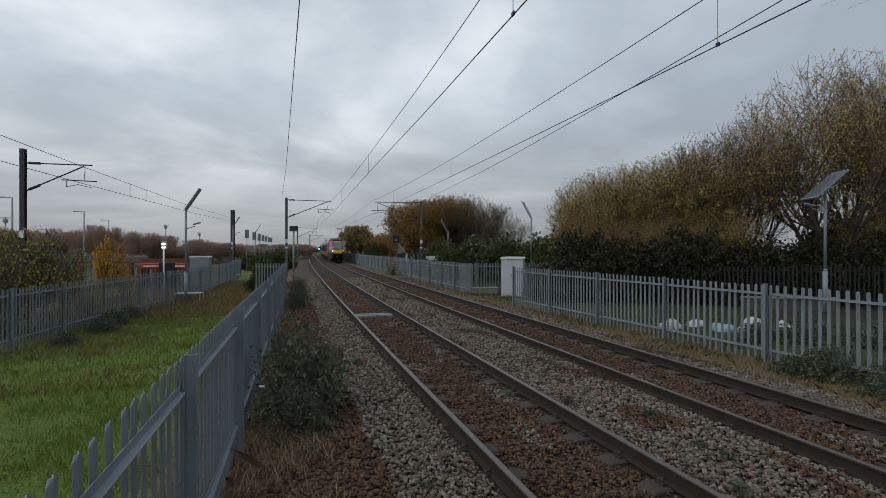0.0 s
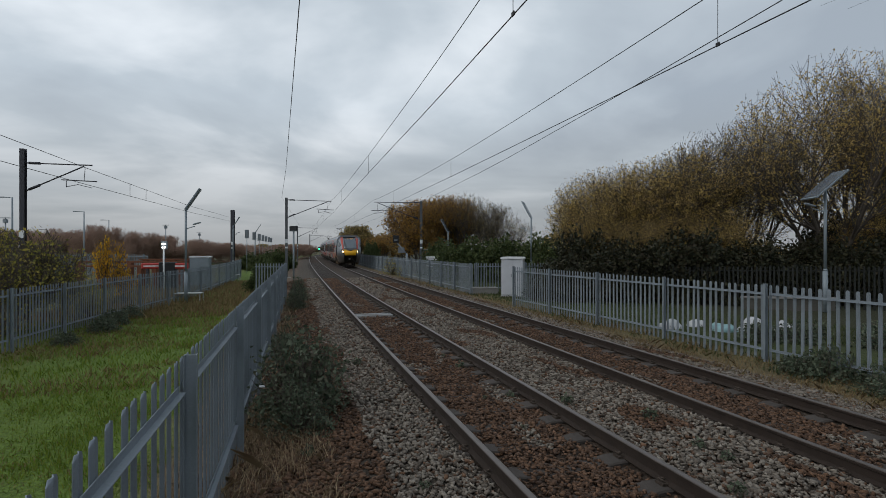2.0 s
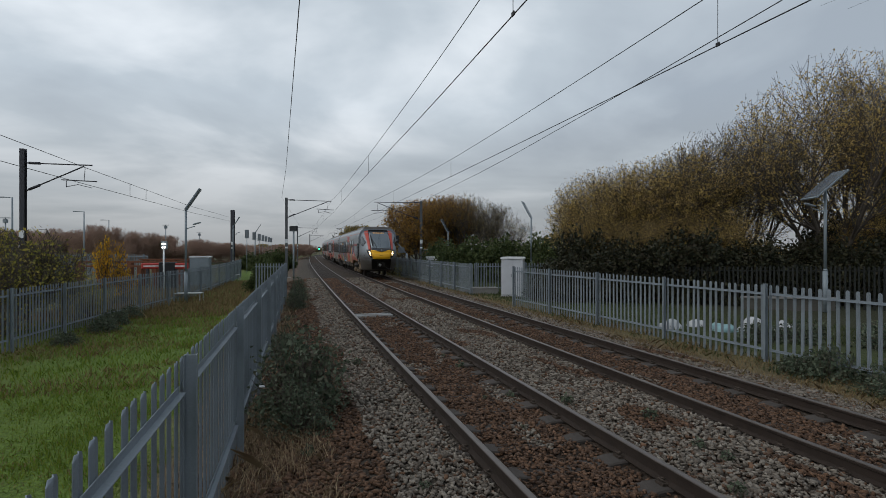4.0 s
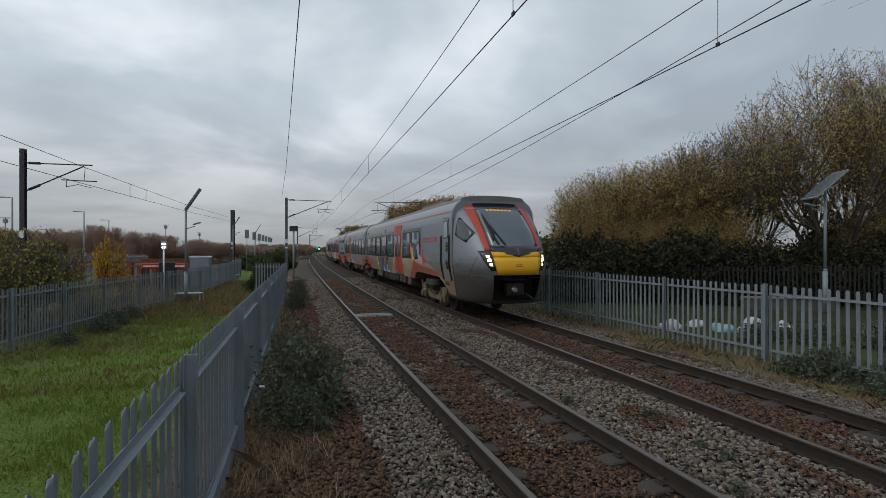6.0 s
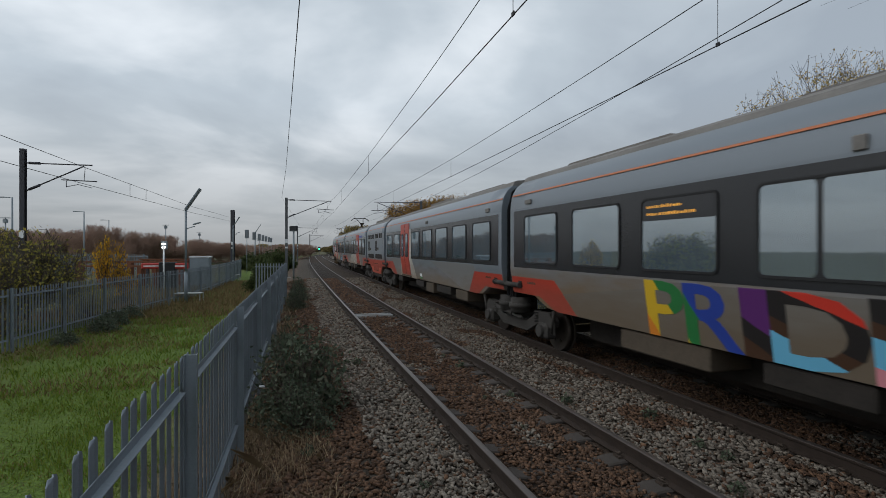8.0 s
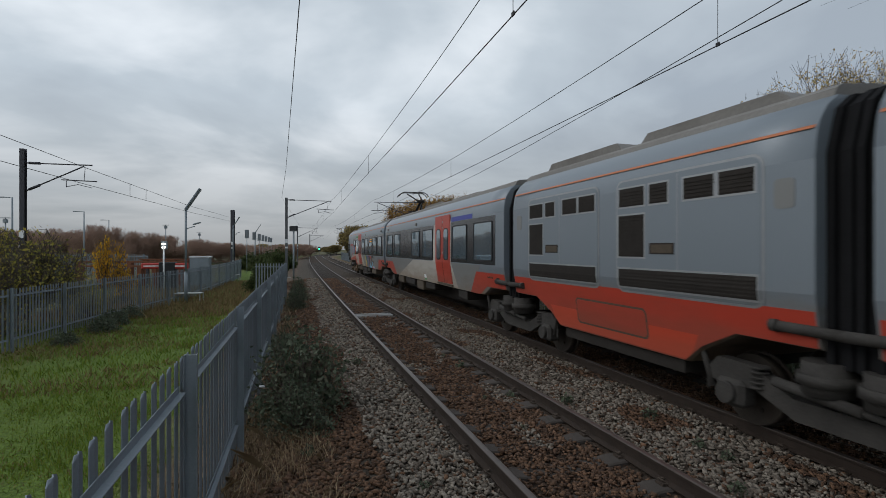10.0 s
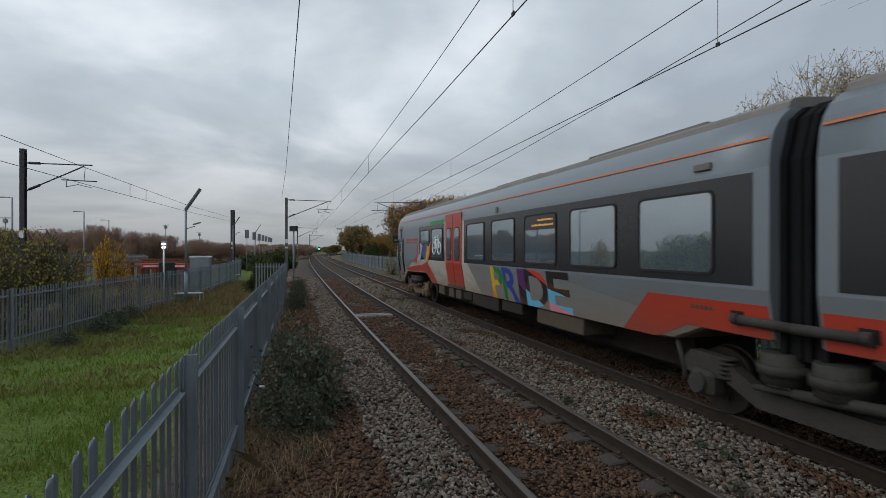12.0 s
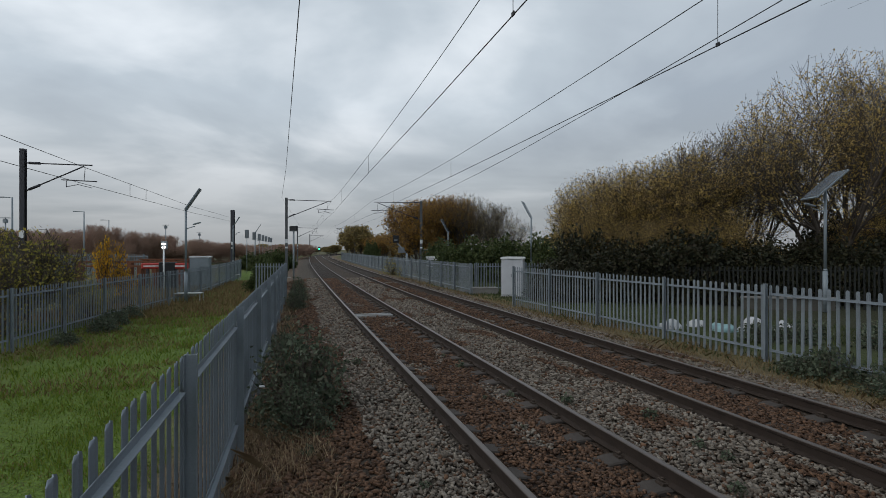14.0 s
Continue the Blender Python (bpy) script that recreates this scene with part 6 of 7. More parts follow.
def siding_clutter():
    y = 33
    for i, px in enumerate((276, 316)):
        m = empty("buffer_beam", pose((px - 784) / 892 * y, y, -0.75, 0, 0, 12), "red and white buffer beam on a steel frame", "buffer stop", "siding buffer stops")
        bm = bmesh.new(); box(bm, -0.85 + 0.25 * i, 0.85 - 0.25 * i, -0.12, 0.12, 1.5, 1.88, 0.05); part("beam", bm, BARRIER_RED, m, "red painted beam")
        bm = bmesh.new(); box(bm, -0.7 + 0.25 * i, 0.7 - 0.25 * i, -0.135, -0.122, 1.65, 1.73); part("white_band", bm, WHITE_PAINT, m)
        for k in (-0.5, 0.5):
            bm = bmesh.new(); box(bm, k - 0.07, k + 0.07, -0.1, 0.1, 0, 1.5); part("frame_post", bm, MAST, m)
    m = empty("buffer_head", pose((298 - 784) / 892 * y, y, -0.75, 0, 0, 12), "black buffer block between two red beams", "buffer stop", "siding buffer stops")
    bm = bmesh.new(); box(bm, -0.5, 0.5, -0.3, 0.3, 0, 1.95, 0.06); part("block", bm, BLACK, m)
    for j, (x0, x1, yy, z) in enumerate(((-25, -18.5, 34, 0.95), (-26, -18, 35.5, 1.2), (-22, -17, 36.5, 1.35))):
        bm = bmesh.new()
        box(bm, x0, x1, yy - 0.05, yy + 0.05, z - 0.12, z, 0.01)
        for k in np.linspace(x0 + 0.5, x1 - 0.5, 5):
            box(bm, k - 0.15, k + 0.15, yy - 0.2, yy + 0.2, -0.8, z - 0.12)
        ob = part("stored_rail", bm, RUST_ORANGE)
        tagged(ob, "rusty rail stored on blocks in the sidings", "rail", "stored rails")


siding_clutter()
# lighting columns and camera masts beyond the sidings
for px, py, ztop, out in ((22, 42, 6.35, -1), (149, 60, 6.5, -1), (193, 75, 6.35, -1)):
    m = empty("street_lamp", pose((px - 784) / 892 * py, py, -0.8), "slim grey lighting column with a short arm", "street lamp", "lighting columns")
    bm = bmesh.new(); tube(bm, (0, 0, 0), (0, 0, ztop + 0.8), 0.09, 0.06, n=8); part("column", bm, LAMP_GREY, m)
    bm = bmesh.new(); tube(bm, (0, 0, ztop + 0.78), (out * 0.9, 0, ztop + 0.82), 0.04, n=6); box(bm, *sorted((out * 0.7, out * 1.25)), -0.1, 0.1, ztop + 0.77, ztop + 0.86); part("lamp_arm", bm, LAMP_GREY, m)
for px, py, ztop in ((10, 55, 5.5), (293.5, 80, 5.9), (353, 90, 5.0)):
    m = empty("camera_mast", pose((px - 784) / 892 * py, py, -0.8), "thin mast with a cluster of instruments on top", "mast", "instrument masts")
    bm = bmesh.new(); tube(bm, (0, 0, 0), (0, 0, ztop + 0.8), 0.09, 0.06, n=8); part("column", bm, LAMP_GREY, m)
    bm = bmesh.new(); box(bm, -0.5, 0.5, -0.1, 0.1, ztop + 0.7, ztop + 0.78); box(bm, -0.2, 0.2, -0.15, 0.15, ztop + 0.2, ztop + 0.6, 0.03); part("instrument_head", bm, LAMP_GREY, m)

# lattice crossing board between the rails, and rubbish behind the fence
def track_board():
    m = empty("track_board", Matrix.Translation(on_line(17.6, 0, -0.02)) @ Matrix.Rotation(-heading(17.6), 4, "Z"), "pale boards laid across the track", "boards")
    for i in range(2):
        bm = bmesh.new(); box(bm, -0.60, 0.60, -0.24 + i * 0.34, -0.15 + i * 0.34, -0.2, -0.1, 0.01)
        part("board", bm, WHITE_STEP, m)


track_board()
BAG_WHITE = material("white_plastic_sack", (0.42, 0.43, 0.44), 0.5, 0, 0.08, 5, 40, 0.1)
BAG_TEAL = material("pale_teal_sheeting", (0.22, 0.36, 0.38), 0.5, 0, 0.15, 5, 40, 0.1)


def sack(x, y, z, r, mat, seed, name="rubbish_sack", label="crumpled white plastic sack dumped in the grass"):
    bm = bmesh.new()
    bmesh.ops.create_icosphere(bm, subdivisions=3, radius=1)
    for v in bm.verts:
        k = 1 + 0.35 * noise.noise(v.co * 1.6 + Vector((seed * 3.1, 0, 0))) + 0.12 * noise.noise(v.co * 5 + Vector((0, seed, 0)))
        v.co = Vector((v.co.x * r[0] * k, v.co.y * r[1] * k, max(-0.1, v.co.z) * r[2] * k))
    for f in bm.faces:
        f.smooth = True
    ob = part(name, bm, mat)
    ob.matrix_world = pose(x, y, z)
    tagged(ob, label, "rubbish", "dumped rubbish")


sack(6.6, 14.6, -0.28, (0.33, 0.28, 0.27), BAG_WHITE, 1)
sack(7.5, 14.9, -0.28, (0.28, 0.26, 0.24), BAG_WHITE, 2)
sack(7.9, 14.2, -0.28, (0.4, 0.35, 0.25), BAG_TEAL, 3, label="pale teal sheeting dumped in the grass")
sack(8.6, 14.0, -0.28, (0.35, 0.35, 0.42), BAG_WHITE, 4)
sack(9.1, 13.4, -0.28, (0.3, 0.25, 0.4), BAG_WHITE, 5)
sack(-1.42, 3.9, -0.45, (0.035, 0.025, 0.05), material("blue_can", (0.02, 0.07, 0.4), 0.4, 0.2, 0.2, 9, 50, 0), 6, "crushed_can", "crushed blue drinks can among dead weeds")
sack(-1.3, 3.45, -0.44, (0.08, 0.05, 0.03), BAG_WHITE, 7, "litter", "scrap of white litter among dead weeds")
sack(-2.3, 6.4, 0.3, (0.035, 0.03, 0.02), BAG_WHITE, 8, "litter", "scrap of white litter caught in a bush")


WALL_DARK = material("mossy_block_wall", (0.085, 0.08, 0.068), 0.9, 0, 0.25, 4, 40, 0.3)


def low_wall():
    ob_m = empty("garden_wall", pose(13.2, 19.3, -0.35, 0, 0, -8), "low pale block wall with coping under the trees", "wall")
    bm = bmesh.new(); box(bm, -1.6, 1.6, -0.1, 0.1, 0, 0.5); part("wall_body", bm, WALL_DARK, ob_m)
    bm = bmesh.new(); box(bm, -1.65, 1.65, -0.15, 0.15, 0.5, 0.57, 0.01); part("coping", bm, CONCRETE, ob_m)


low_wall()
fence([(1.7, 26.6, 1.3), (6.2, 27.7, 1.3)], "palisade fence panel behind the white cabinet", 1, 60)
# dark=True: tree shade on this fence is painted, as near-black steel
fence([(8.0, 22.2, 1.3), (13, 20.4, 1.35), (24, 17.5, 1.45)], "second palisade fence under the trees, coloured dark to stand for shade", -1, 0, dark=True)
fence([(-46, 44, 1.75), (-36, 44, 1.7), (-24, 41, 1.6)], "dark palisade fence across the far side of the sidings", 1, 0)


# ---------------------------------------------------------------- trees and bushes
def leaf_material(name, colours, rough=0.7, trans=0.25):
    m = bpy.data.materials.new(name)
    m.use_nodes = True
    nt = m.node_tree
    b = nt.nodes["Principled BSDF"]
    b.inputs["Roughness"].default_value = rough
    b.inputs["Specular IOR Level"].default_value = 0.25
    g = nt.nodes.new("ShaderNodeNewGeometry")
    r = nt.nodes.new("ShaderNodeValToRGB")
    els = r.color_ramp.elements
    els[0].color = (*colours[0], 1)
    els[1].color = (*colours[-1], 1)
    for i, c in enumerate(colours[1:-1], 1):
        e = els.new(i / (len(colours) - 1)); e.color = (*c, 1)
    nt.links.new(g.outputs["Random Per Island"], r.inputs[0])
    nt.links.new(r.outputs[0], b.inputs["Base Color"])
    out = nt.nodes["Material Output"]
    tr = nt.nodes.new("ShaderNodeBsdfTranslucent")
    nt.links.new(r.outputs[0], tr.inputs[0])
    mx = nt.nodes.new("ShaderNodeMixShader"); mx.inputs[0].default_value = trans
    nt.links.new(b.outputs[0], mx.inputs[1]); nt.links.new(tr.outputs[0], mx.inputs[2])
    nt.links.new(mx.outputs[0], out.inputs[0])
    return m


BARK = material("grey_brown_bark", (0.088, 0.073, 0.06), 0.9, 0, 0.3, 8, 60, 0.4)
BARK_RED = material("reddish_bare_twigs", (0.33, 0.22, 0.17), 0.9, 0, 0.3, 8, 60, 0.3)
L_YELLOW = leaf_material("yellowing_leaves", [(0.22, 0.15, 0.05), (0.54, 0.38, 0.12), (0.72, 0.52, 0.17), (0.38, 0.28, 0.10)], 0.7, 0.5)
L_ORANGE = leaf_material("orange_brown_leaves", [(0.06, 0.03, 0.01), (0.34, 0.185, 0.045), (0.5, 0.28, 0.06), (0.24, 0.155, 0.045)], 0.7, 0.4)
L_BROWN = leaf_material("brown_autumn_leaves", [(0.13, 0.10, 0.05), (0.28, 0.21, 0.085), (0.40, 0.30, 0.11), (0.19, 0.17, 0.07)], 0.7, 0.4)
L_RUSSET = leaf_material("russet_twig_tips", [(0.24, 0.15, 0.11), (0.38, 0.24, 0.17), (0.46, 0.33, 0.19), (0.30, 0.21, 0.15)], 0.8, 0.4)
# near-black leaf colours carry the shade under the tree crowns
L_SHADE = leaf_material("shade_dark_leaves", [(0.012, 0.014, 0.008), (0.022, 0.026, 0.012), (0.04, 0.038, 0.016), (0.03, 0.022, 0.012)], 0.6, 0.1)
L_GREEN = leaf_material("dull_evergreen_leaves", [(0.03, 0.045, 0.018), (0.06, 0.085, 0.028), (0.095, 0.115, 0.04), (0.055, 0.065, 0.025)])
L_BRAMBLE = leaf_material("dark_bramble_leaves", [(0.04, 0.055, 0.036), (0.075, 0.10, 0.062), (0.14, 0.165, 0.11), (0.09, 0.08, 0.055)])
L_OLIVE = leaf_material("olive_shrub_leaves", [(0.14, 0.145, 0.035), (0.27, 0.26, 0.055), (0.44, 0.35, 0.08), (0.19, 0.185, 0.05)], 0.7, 0.45)
L_GOLD = leaf_material("golden_leaves", [(0.48, 0.23, 0.02), (0.68, 0.37, 0.03), (0.74, 0.46, 0.04), (0.36, 0.17, 0.02)], 0.7, 0.5)
L_DRY = leaf_material("dead_stems", [(0.12, 0.08, 0.05), (0.28, 0.2, 0.12), (0.44, 0.34, 0.21), (0.15, 0.085, 0.055)], 0.9, 0.1)
L_GRASS = leaf_material("short_green_grass", [(0.075, 0.12, 0.013), (0.125, 0.195, 0.02), (0.17, 0.23, 0.027), (0.18, 0.175, 0.04)], 0.7, 0.3)
L_TUFT = leaf_material("dry_tufted_grass", [(0.12, 0.078, 0.04), (0.20, 0.135, 0.068), (0.29, 0.205, 0.105), (0.115, 0.10, 0.037)], 0.85, 0.2)


def tubes_mesh(name, segs):
    """Many tapered twigs in one mesh: rows of start, end, two radii."""
    s = np.array(segs, np.float64)
    a, b, r0, r1 = s[:, 0:3], s[:, 3:6], s[:, 6:7], s[:, 7:8]
    d = b - a
    d = d / np.maximum(np.linalg.norm(d, axis=1, keepdims=True), 1e-6)
    ref = np.where(abs(d[:, 2:3]) > 0.9, np.array([[1.0, 0, 0]]), np.array([[0, 0, 1.0]]))
    u = np.cross(d, ref); u /= np.linalg.norm(u, axis=1, keepdims=True)
    v = np.cross(d, u)
    V, F = [], []
    for n, pick in ((3, r0[:, 0] < 0.03), (7, r0[:, 0] >= 0.03)):
        k = int(pick.sum())
        if not k:
            continue
        o = sum(len(x) for x in V)
        ang = 2 * math.pi * np.arange(n) / n
        ring = np.cos(ang)[None, :, None] * u[pick][:, None] + np.sin(ang)[None, :, None] * v[pick][:, None]
        lo = a[pick][:, None] + ring * r0[pick][:, None]
        hi = b[pick][:, None] + ring * r1[pick][:, None]
        V.append(np.concatenate([lo, hi], 1).reshape(-1, 3))
        base = o + np.arange(k)[:, None] * 2 * n
        i = np.arange(n)[None]
        F.append(np.stack([base + i, base + (i + 1) % n, base + n + (i + 1) % n, base + n + i], -1).reshape(-1, 4))
    return from_arrays(name, np.vstack(V), np.vstack(F))


def leaves_mesh(name, pts, size, rng, stretch=1.5, up=0.0):
    """Folded diamond leaves at the given places."""
    n = len(pts)
    d = rng.normal(size=(n, 3)); d[:, 2] += up
    d /= np.linalg.norm(d, axis=1, keepdims=True)
    e = np.cross(d, rng.normal(size=(n, 3))); e /= np.maximum(np.linalg.norm(e, axis=1, keepdims=True), 1e-6)
    s = size * rng.uniform(0.6, 1.35, (n, 1))
    p0 = pts - d * s * stretch * 0.5
    p1 = pts + e * s * 0.45
    p2 = pts + d * s * stretch * 0.5
    p3 = pts - e * s * 0.45 + np.cross(d, e) * s * 0.25
    V = np.stack([p0, p1, p2, p3], 1).reshape(-1, 3)
    F = np.arange(4 * n).reshape(n, 4)
    return from_arrays(name, V, F)


def skeleton(rng, h, stems, spread, levels=3, base_len=0.5, r=0.09, lean=0.35, kids=3):
    segs, tips = [], []
    def grow(p, d, ln, rad, level):
        n = 4 if level < 2 else 3
        for i in range(n):
            d = d + rng.normal(size=3) * (0.10 if level == 0 else 0.17 if level < 2 else 0.22) + np.array([0, 0, 0.13 if level else 0.05])
            d = d / np.linalg.norm(d)
            q = p + d * ln / n
            r0, r1 = rad * (1 - 0.6 * i / n), rad * (1 - 0.6 * (i + 1) / n)
            segs.append((*p, *q, r0, r1))
            if level >= 2:
                tips.append((p, q, level))
            p = q
            if level < levels and (level > 0 or i >= 1):
                for _ in range(kids if level < 2 else 2):
                    a = rng.normal(size=3); a -= d * a.dot(d); a /= np.linalg.norm(a)
                    w = rng.uniform(0.5, 0.95) * spread
                    dd = d * (1 - 0.35 * w) + a * w
                    grow(p, dd / np.linalg.norm(dd), ln * rng.uniform(0.42, 0.66), r1 * 0.55, level + 1)
    for k in range(stems):
        a = 2 * math.pi * (k + rng.uniform(-0.3, 0.3)) / stems
        l = lean * rng.uniform(0.5, 1.2) if stems > 1 else 0.05
        d0 = np.array([math.cos(a) * l, math.sin(a) * l, 1.0])
        grow(np.array([math.cos(a) * 0.12, math.sin(a) * 0.12, -0.15]), d0 / np.linalg.norm(d0), h * base_len * rng.uniform(0.85, 1.1), r, 0)
    return segs, tips


def tree_parts(seed, h, stems, spread, leaf, n_leaf, size, bark=BARK, low=0.0, wide=0.5, **kw):
    """Meshes of one tree: woody parts and leaves, scaled to the height h."""
    rng = np.random.default_rng(seed)
    segs, tips = skeleton(rng, h, stems, spread, **kw)
    s = np.array(segs)
    k = h / np.percentile(s[:, 5], 98)
    s[:, :6] *= k
    rad = wide * h
    out = lambda q: (q[:, 0] ** 2 + q[:, 1] ** 2) / rad ** 2 + ((q[:, 2] - 0.54 * h) / (0.46 * h)) ** 2 > rng.uniform(0.8, 1.08, len(q))
    s = s[~(out(s[:, 3:6]) & (s[:, 6] < 0.02))]
    s[:, 6:8] = np.maximum(s[:, 6:8], 0.0065)
    wood = tubes_mesh("trunk", s)
    wood.materials.append(bark)
    P = np.array([p for p, q, l in tips]) * k
    Q = np.array([q for p, q, l in tips]) * k
    inside = ~out(Q)
    P, Q = P[inside], Q[inside]
    w = np.clip(1.25 - Q[:, 2] / h, 0.12, 1) if low else np.ones(len(Q))
    w = w * np.array([4.0 if l > 2 else 1.0 for _, _, l in tips])[inside]
    i = rng.choice(len(P), n_leaf, p=w / w.sum())
    t = rng.uniform(0, 1, (n_leaf, 1))
    pts = P[i] * (1 - t) + Q[i] * t + rng.normal(size=(n_leaf, 3)) * 0.07
    crown = leaves_mesh("crown", pts, size, rng)
    crown.materials.append(leaf)
    return wood, crown


def plant(name, meshes, x, y, z, turn, scale, label, group, cat="tree"):
    m = empty(name, pose(x, y, z, 0, 0, turn) @ Matrix.Diagonal((scale[0], scale[0], scale[1], 1)), label, cat, group)
    mesh_part("trunk", meshes[0], None, m)
    mesh_part("crown", meshes[1], None, m)
    return m


def bush_meshes(seed, r, h, leaf, n, size, stems=26, bark=BARK):
    rng = np.random.default_rng(seed)
    d = rng.normal(size=(n, 3)); d[:, 2] = abs(d[:, 2]); d /= np.linalg.norm(d, axis=1, keepdims=True)
    lump = np.array([noise.noise(Vector(v * 2.3 + seed)) for v in d]) * 0.45 + np.array([noise.noise(Vector(v * 6 + seed)) for v in d]) * 0.22
    k = (rng.uniform(0.25, 1, n) ** 0.45) * (1 + lump)
    pts = d * k[:, None] * np.array([r, r, h])
    crown = leaves_mesh("crown", pts, size, rng); crown.materials.append(leaf)
    segs = []
    for _ in range(stems):
        a = rng.normal(size=3); a[2] = abs(a[2]) + 0.3; a /= np.linalg.norm(a)
        p = np.array([0, 0, -0.1]); q = a * np.array([r, r, h]) * rng.uniform(0.7, 1.15)
        mid = (p + q) / 2 + rng.normal(size=3) * 0.1 * r
        segs += [(*p, *mid, 0.014, 0.010), (*mid, *q, 0.010, 0.004)]
    wood = tubes_mesh("stem", segs); wood.materials.append(bark)
    return wood, crown


def bush(x, y, z, meshes, turn, sc, label, group="bushes"):
    m = empty("bush", pose(x, y, z, 0, 0, turn) @ Matrix.Diagonal((*sc, 1)), label, "bush", group)
    mesh_part("stem", meshes[0], None, m)
    mesh_part("foliage", meshes[1], None, m)


BIG = tree_parts(11, 11.9, 7, 0.85, L_YELLOW, 21000, 0.062, low=0, wide=0.42, kids=3, base_len=0.46, r=0.13)
MID_Y = tree_parts(12, 7.8, 6, 0.85, L_YELLOW, 24000, 0.056, kids=3, r=0.09)
MID_B = tree_parts(13, 8.8, 9, 0.72, L_BROWN, 5000, 0.055, kids=2, r=0.09, bark=BARK)
MID_O = tree_parts(14, 7.9, 6, 0.8, L_ORANGE, 18000, 0.10, kids=3, r=0.09)
SCRUB = tree_parts(15, 4.0, 14, 0.42, L_RUSSET, 1500, 0.06, bark=BARK_RED, wide=1.2, kids=2, r=0.03, lean=0.4, base_len=0.66)
FARTREE = tree_parts(16, 7.0, 5, 0.75, L_BROWN, 6000, 0.22, kids=3, r=0.1)
BACK_Y, BACK_B = "autumn tree with thinning yellow leaves behind the fence", "nearly bare autumn tree with brown leaves behind the fence"
for meshes, x, y, tn, sc, lb in ((BIG, 18.9, 24.5, 20, (1.0, 1.0), BACK_Y), (BIG, 22.3, 25.5, 140, (0.95, 0.97), BACK_Y), (BIG, 26.5, 26, 230, (1.0, 1.0), BACK_Y), (MID_Y, 9.3, 25.2, 60, (0.75, 0.5), BACK_Y), (MID_Y, 11.2, 24.9, 160, (0.8, 0.55), BACK_Y), (MID_Y, 13.2, 24.8, 280, (0.8, 0.58), BACK_Y), (MID_Y, 20.6, 24.0, 20, (0.8, 0.6), BACK_Y), (MID_B, 14.6, 26.5, 70, (1.0, 1.0), BACK_B), (MID_B, 16.6, 27.6, 200, (0.9, 1.1), BACK_B),
                                 (MID_Y, 12.4, 26, 10, (1.0, 0.98), BACK_Y), (MID_Y, 10.6, 27, 100, (1.0, 0.92), BACK_Y), (MID_Y, 9.0, 27.5, 190, (0.95, 0.88), BACK_Y), (MID_Y, 8.0, 26.5, 250, (0.75, 0.66), BACK_Y)):
    plant("tree", meshes, x, y, -0.3, tn, sc, lb, "trees behind the fence")
for meshes, x, y, tn, sc, lb in ((MID_O, -2.6, 49, 10, (1.0, 0.93), "rounded autumn tree with orange-brown leaves"), (MID_O, -0.4, 51, 120, (1.0, 1.0), "rounded autumn tree with orange-brown leaves"), (MID_B, 2.2, 50, 30, (0.95, 0.93), BACK_B), (MID_B, 4.6, 51, 160, (0.9, 0.85), BACK_B), (MID_O, 1.0, 54, 230, (0.95, 1.05), "rounded autumn tree with orange-brown leaves"),
                                 (MID_O, -8.6, 78, 80, (0.8, 0.62), "small orange autumn tree by the line"), (MID_O, -11.5, 88, 200, (1.0, 0.6), "small orange autumn tree by the line"), (FARTREE, -15.0, 92, 200, (1.0, 1.0), BACK_B), (FARTREE, -10.5, 98, 290, (1.1, 0.85), BACK_B), (FARTREE, -18.0, 100, 10, (1.0, 1.05), BACK_B),
                                 (MID_Y, -5.6, 70, 45, (0.75, 0.55), BACK_Y), (MID_B, -3.0, 82, 15, (1.1, 0.85), BACK_B), (MID_B, 6.4, 55, 15, (1.0, 0.7), BACK_B)):
    plant("tree", meshes, x, y, -0.3, tn, sc, lb, "trees along the curve")
rg = random.Random(5)
for i in range(34):
    x = -84 + i * 2.2
    plant("tree", FARTREE, x, 225 + rg.uniform(-15, 25), -0.4, rg.uniform(0, 360), (rg.uniform(0.9, 1.5), rg.uniform(0.38, 0.72)), "distant bare tree on the horizon", "distant trees")
for i in range(125):
    px = -30 + i * 3.75
    y = 74 + rg.uniform(-6, 8) + max(0, px - 200) * 0.12
    k = rg.uniform(0.7, 1.35) * (1.3 if px < 300 else 0.95)
    plant("shrub", SCRUB, (px - 784) / 892 * y, y, -0.5, rg.uniform(0, 360), (rg.uniform(0.6, 1.25), 0.9 * k * rg.uniform(0.75, 1.1)), "bare reddish-brown scrub on the bank", "scrub on the bank", "shrub")
HEDGE = bush_meshes(21, 1.6, 2.4, L_GREEN, 9000, 0.13, 20)
# undergrowth whose leaf colour paints the dark below the trees
THICKET = bush_meshes(22, 1.8, 2.8, L_SHADE, 9000, 0.10, 40)
BRAMBLE = bush_meshes(23, 0.66, 1.25, L_BRAMBLE, 3300, 0.045, 130)
WEED = bush_meshes(24, 0.5, 0.55, L_BRAMBLE, 1500, 0.045, 40)
OLIVE = bush_meshes(25, 1.2, 2.2, L_OLIVE, 750, 0.065, 90)
OLIVE_TALL = tree_parts(33, 3.3, 6, 0.7, L_OLIVE, 1900, 0.07, kids=2, r=0.025, wide=0.6)
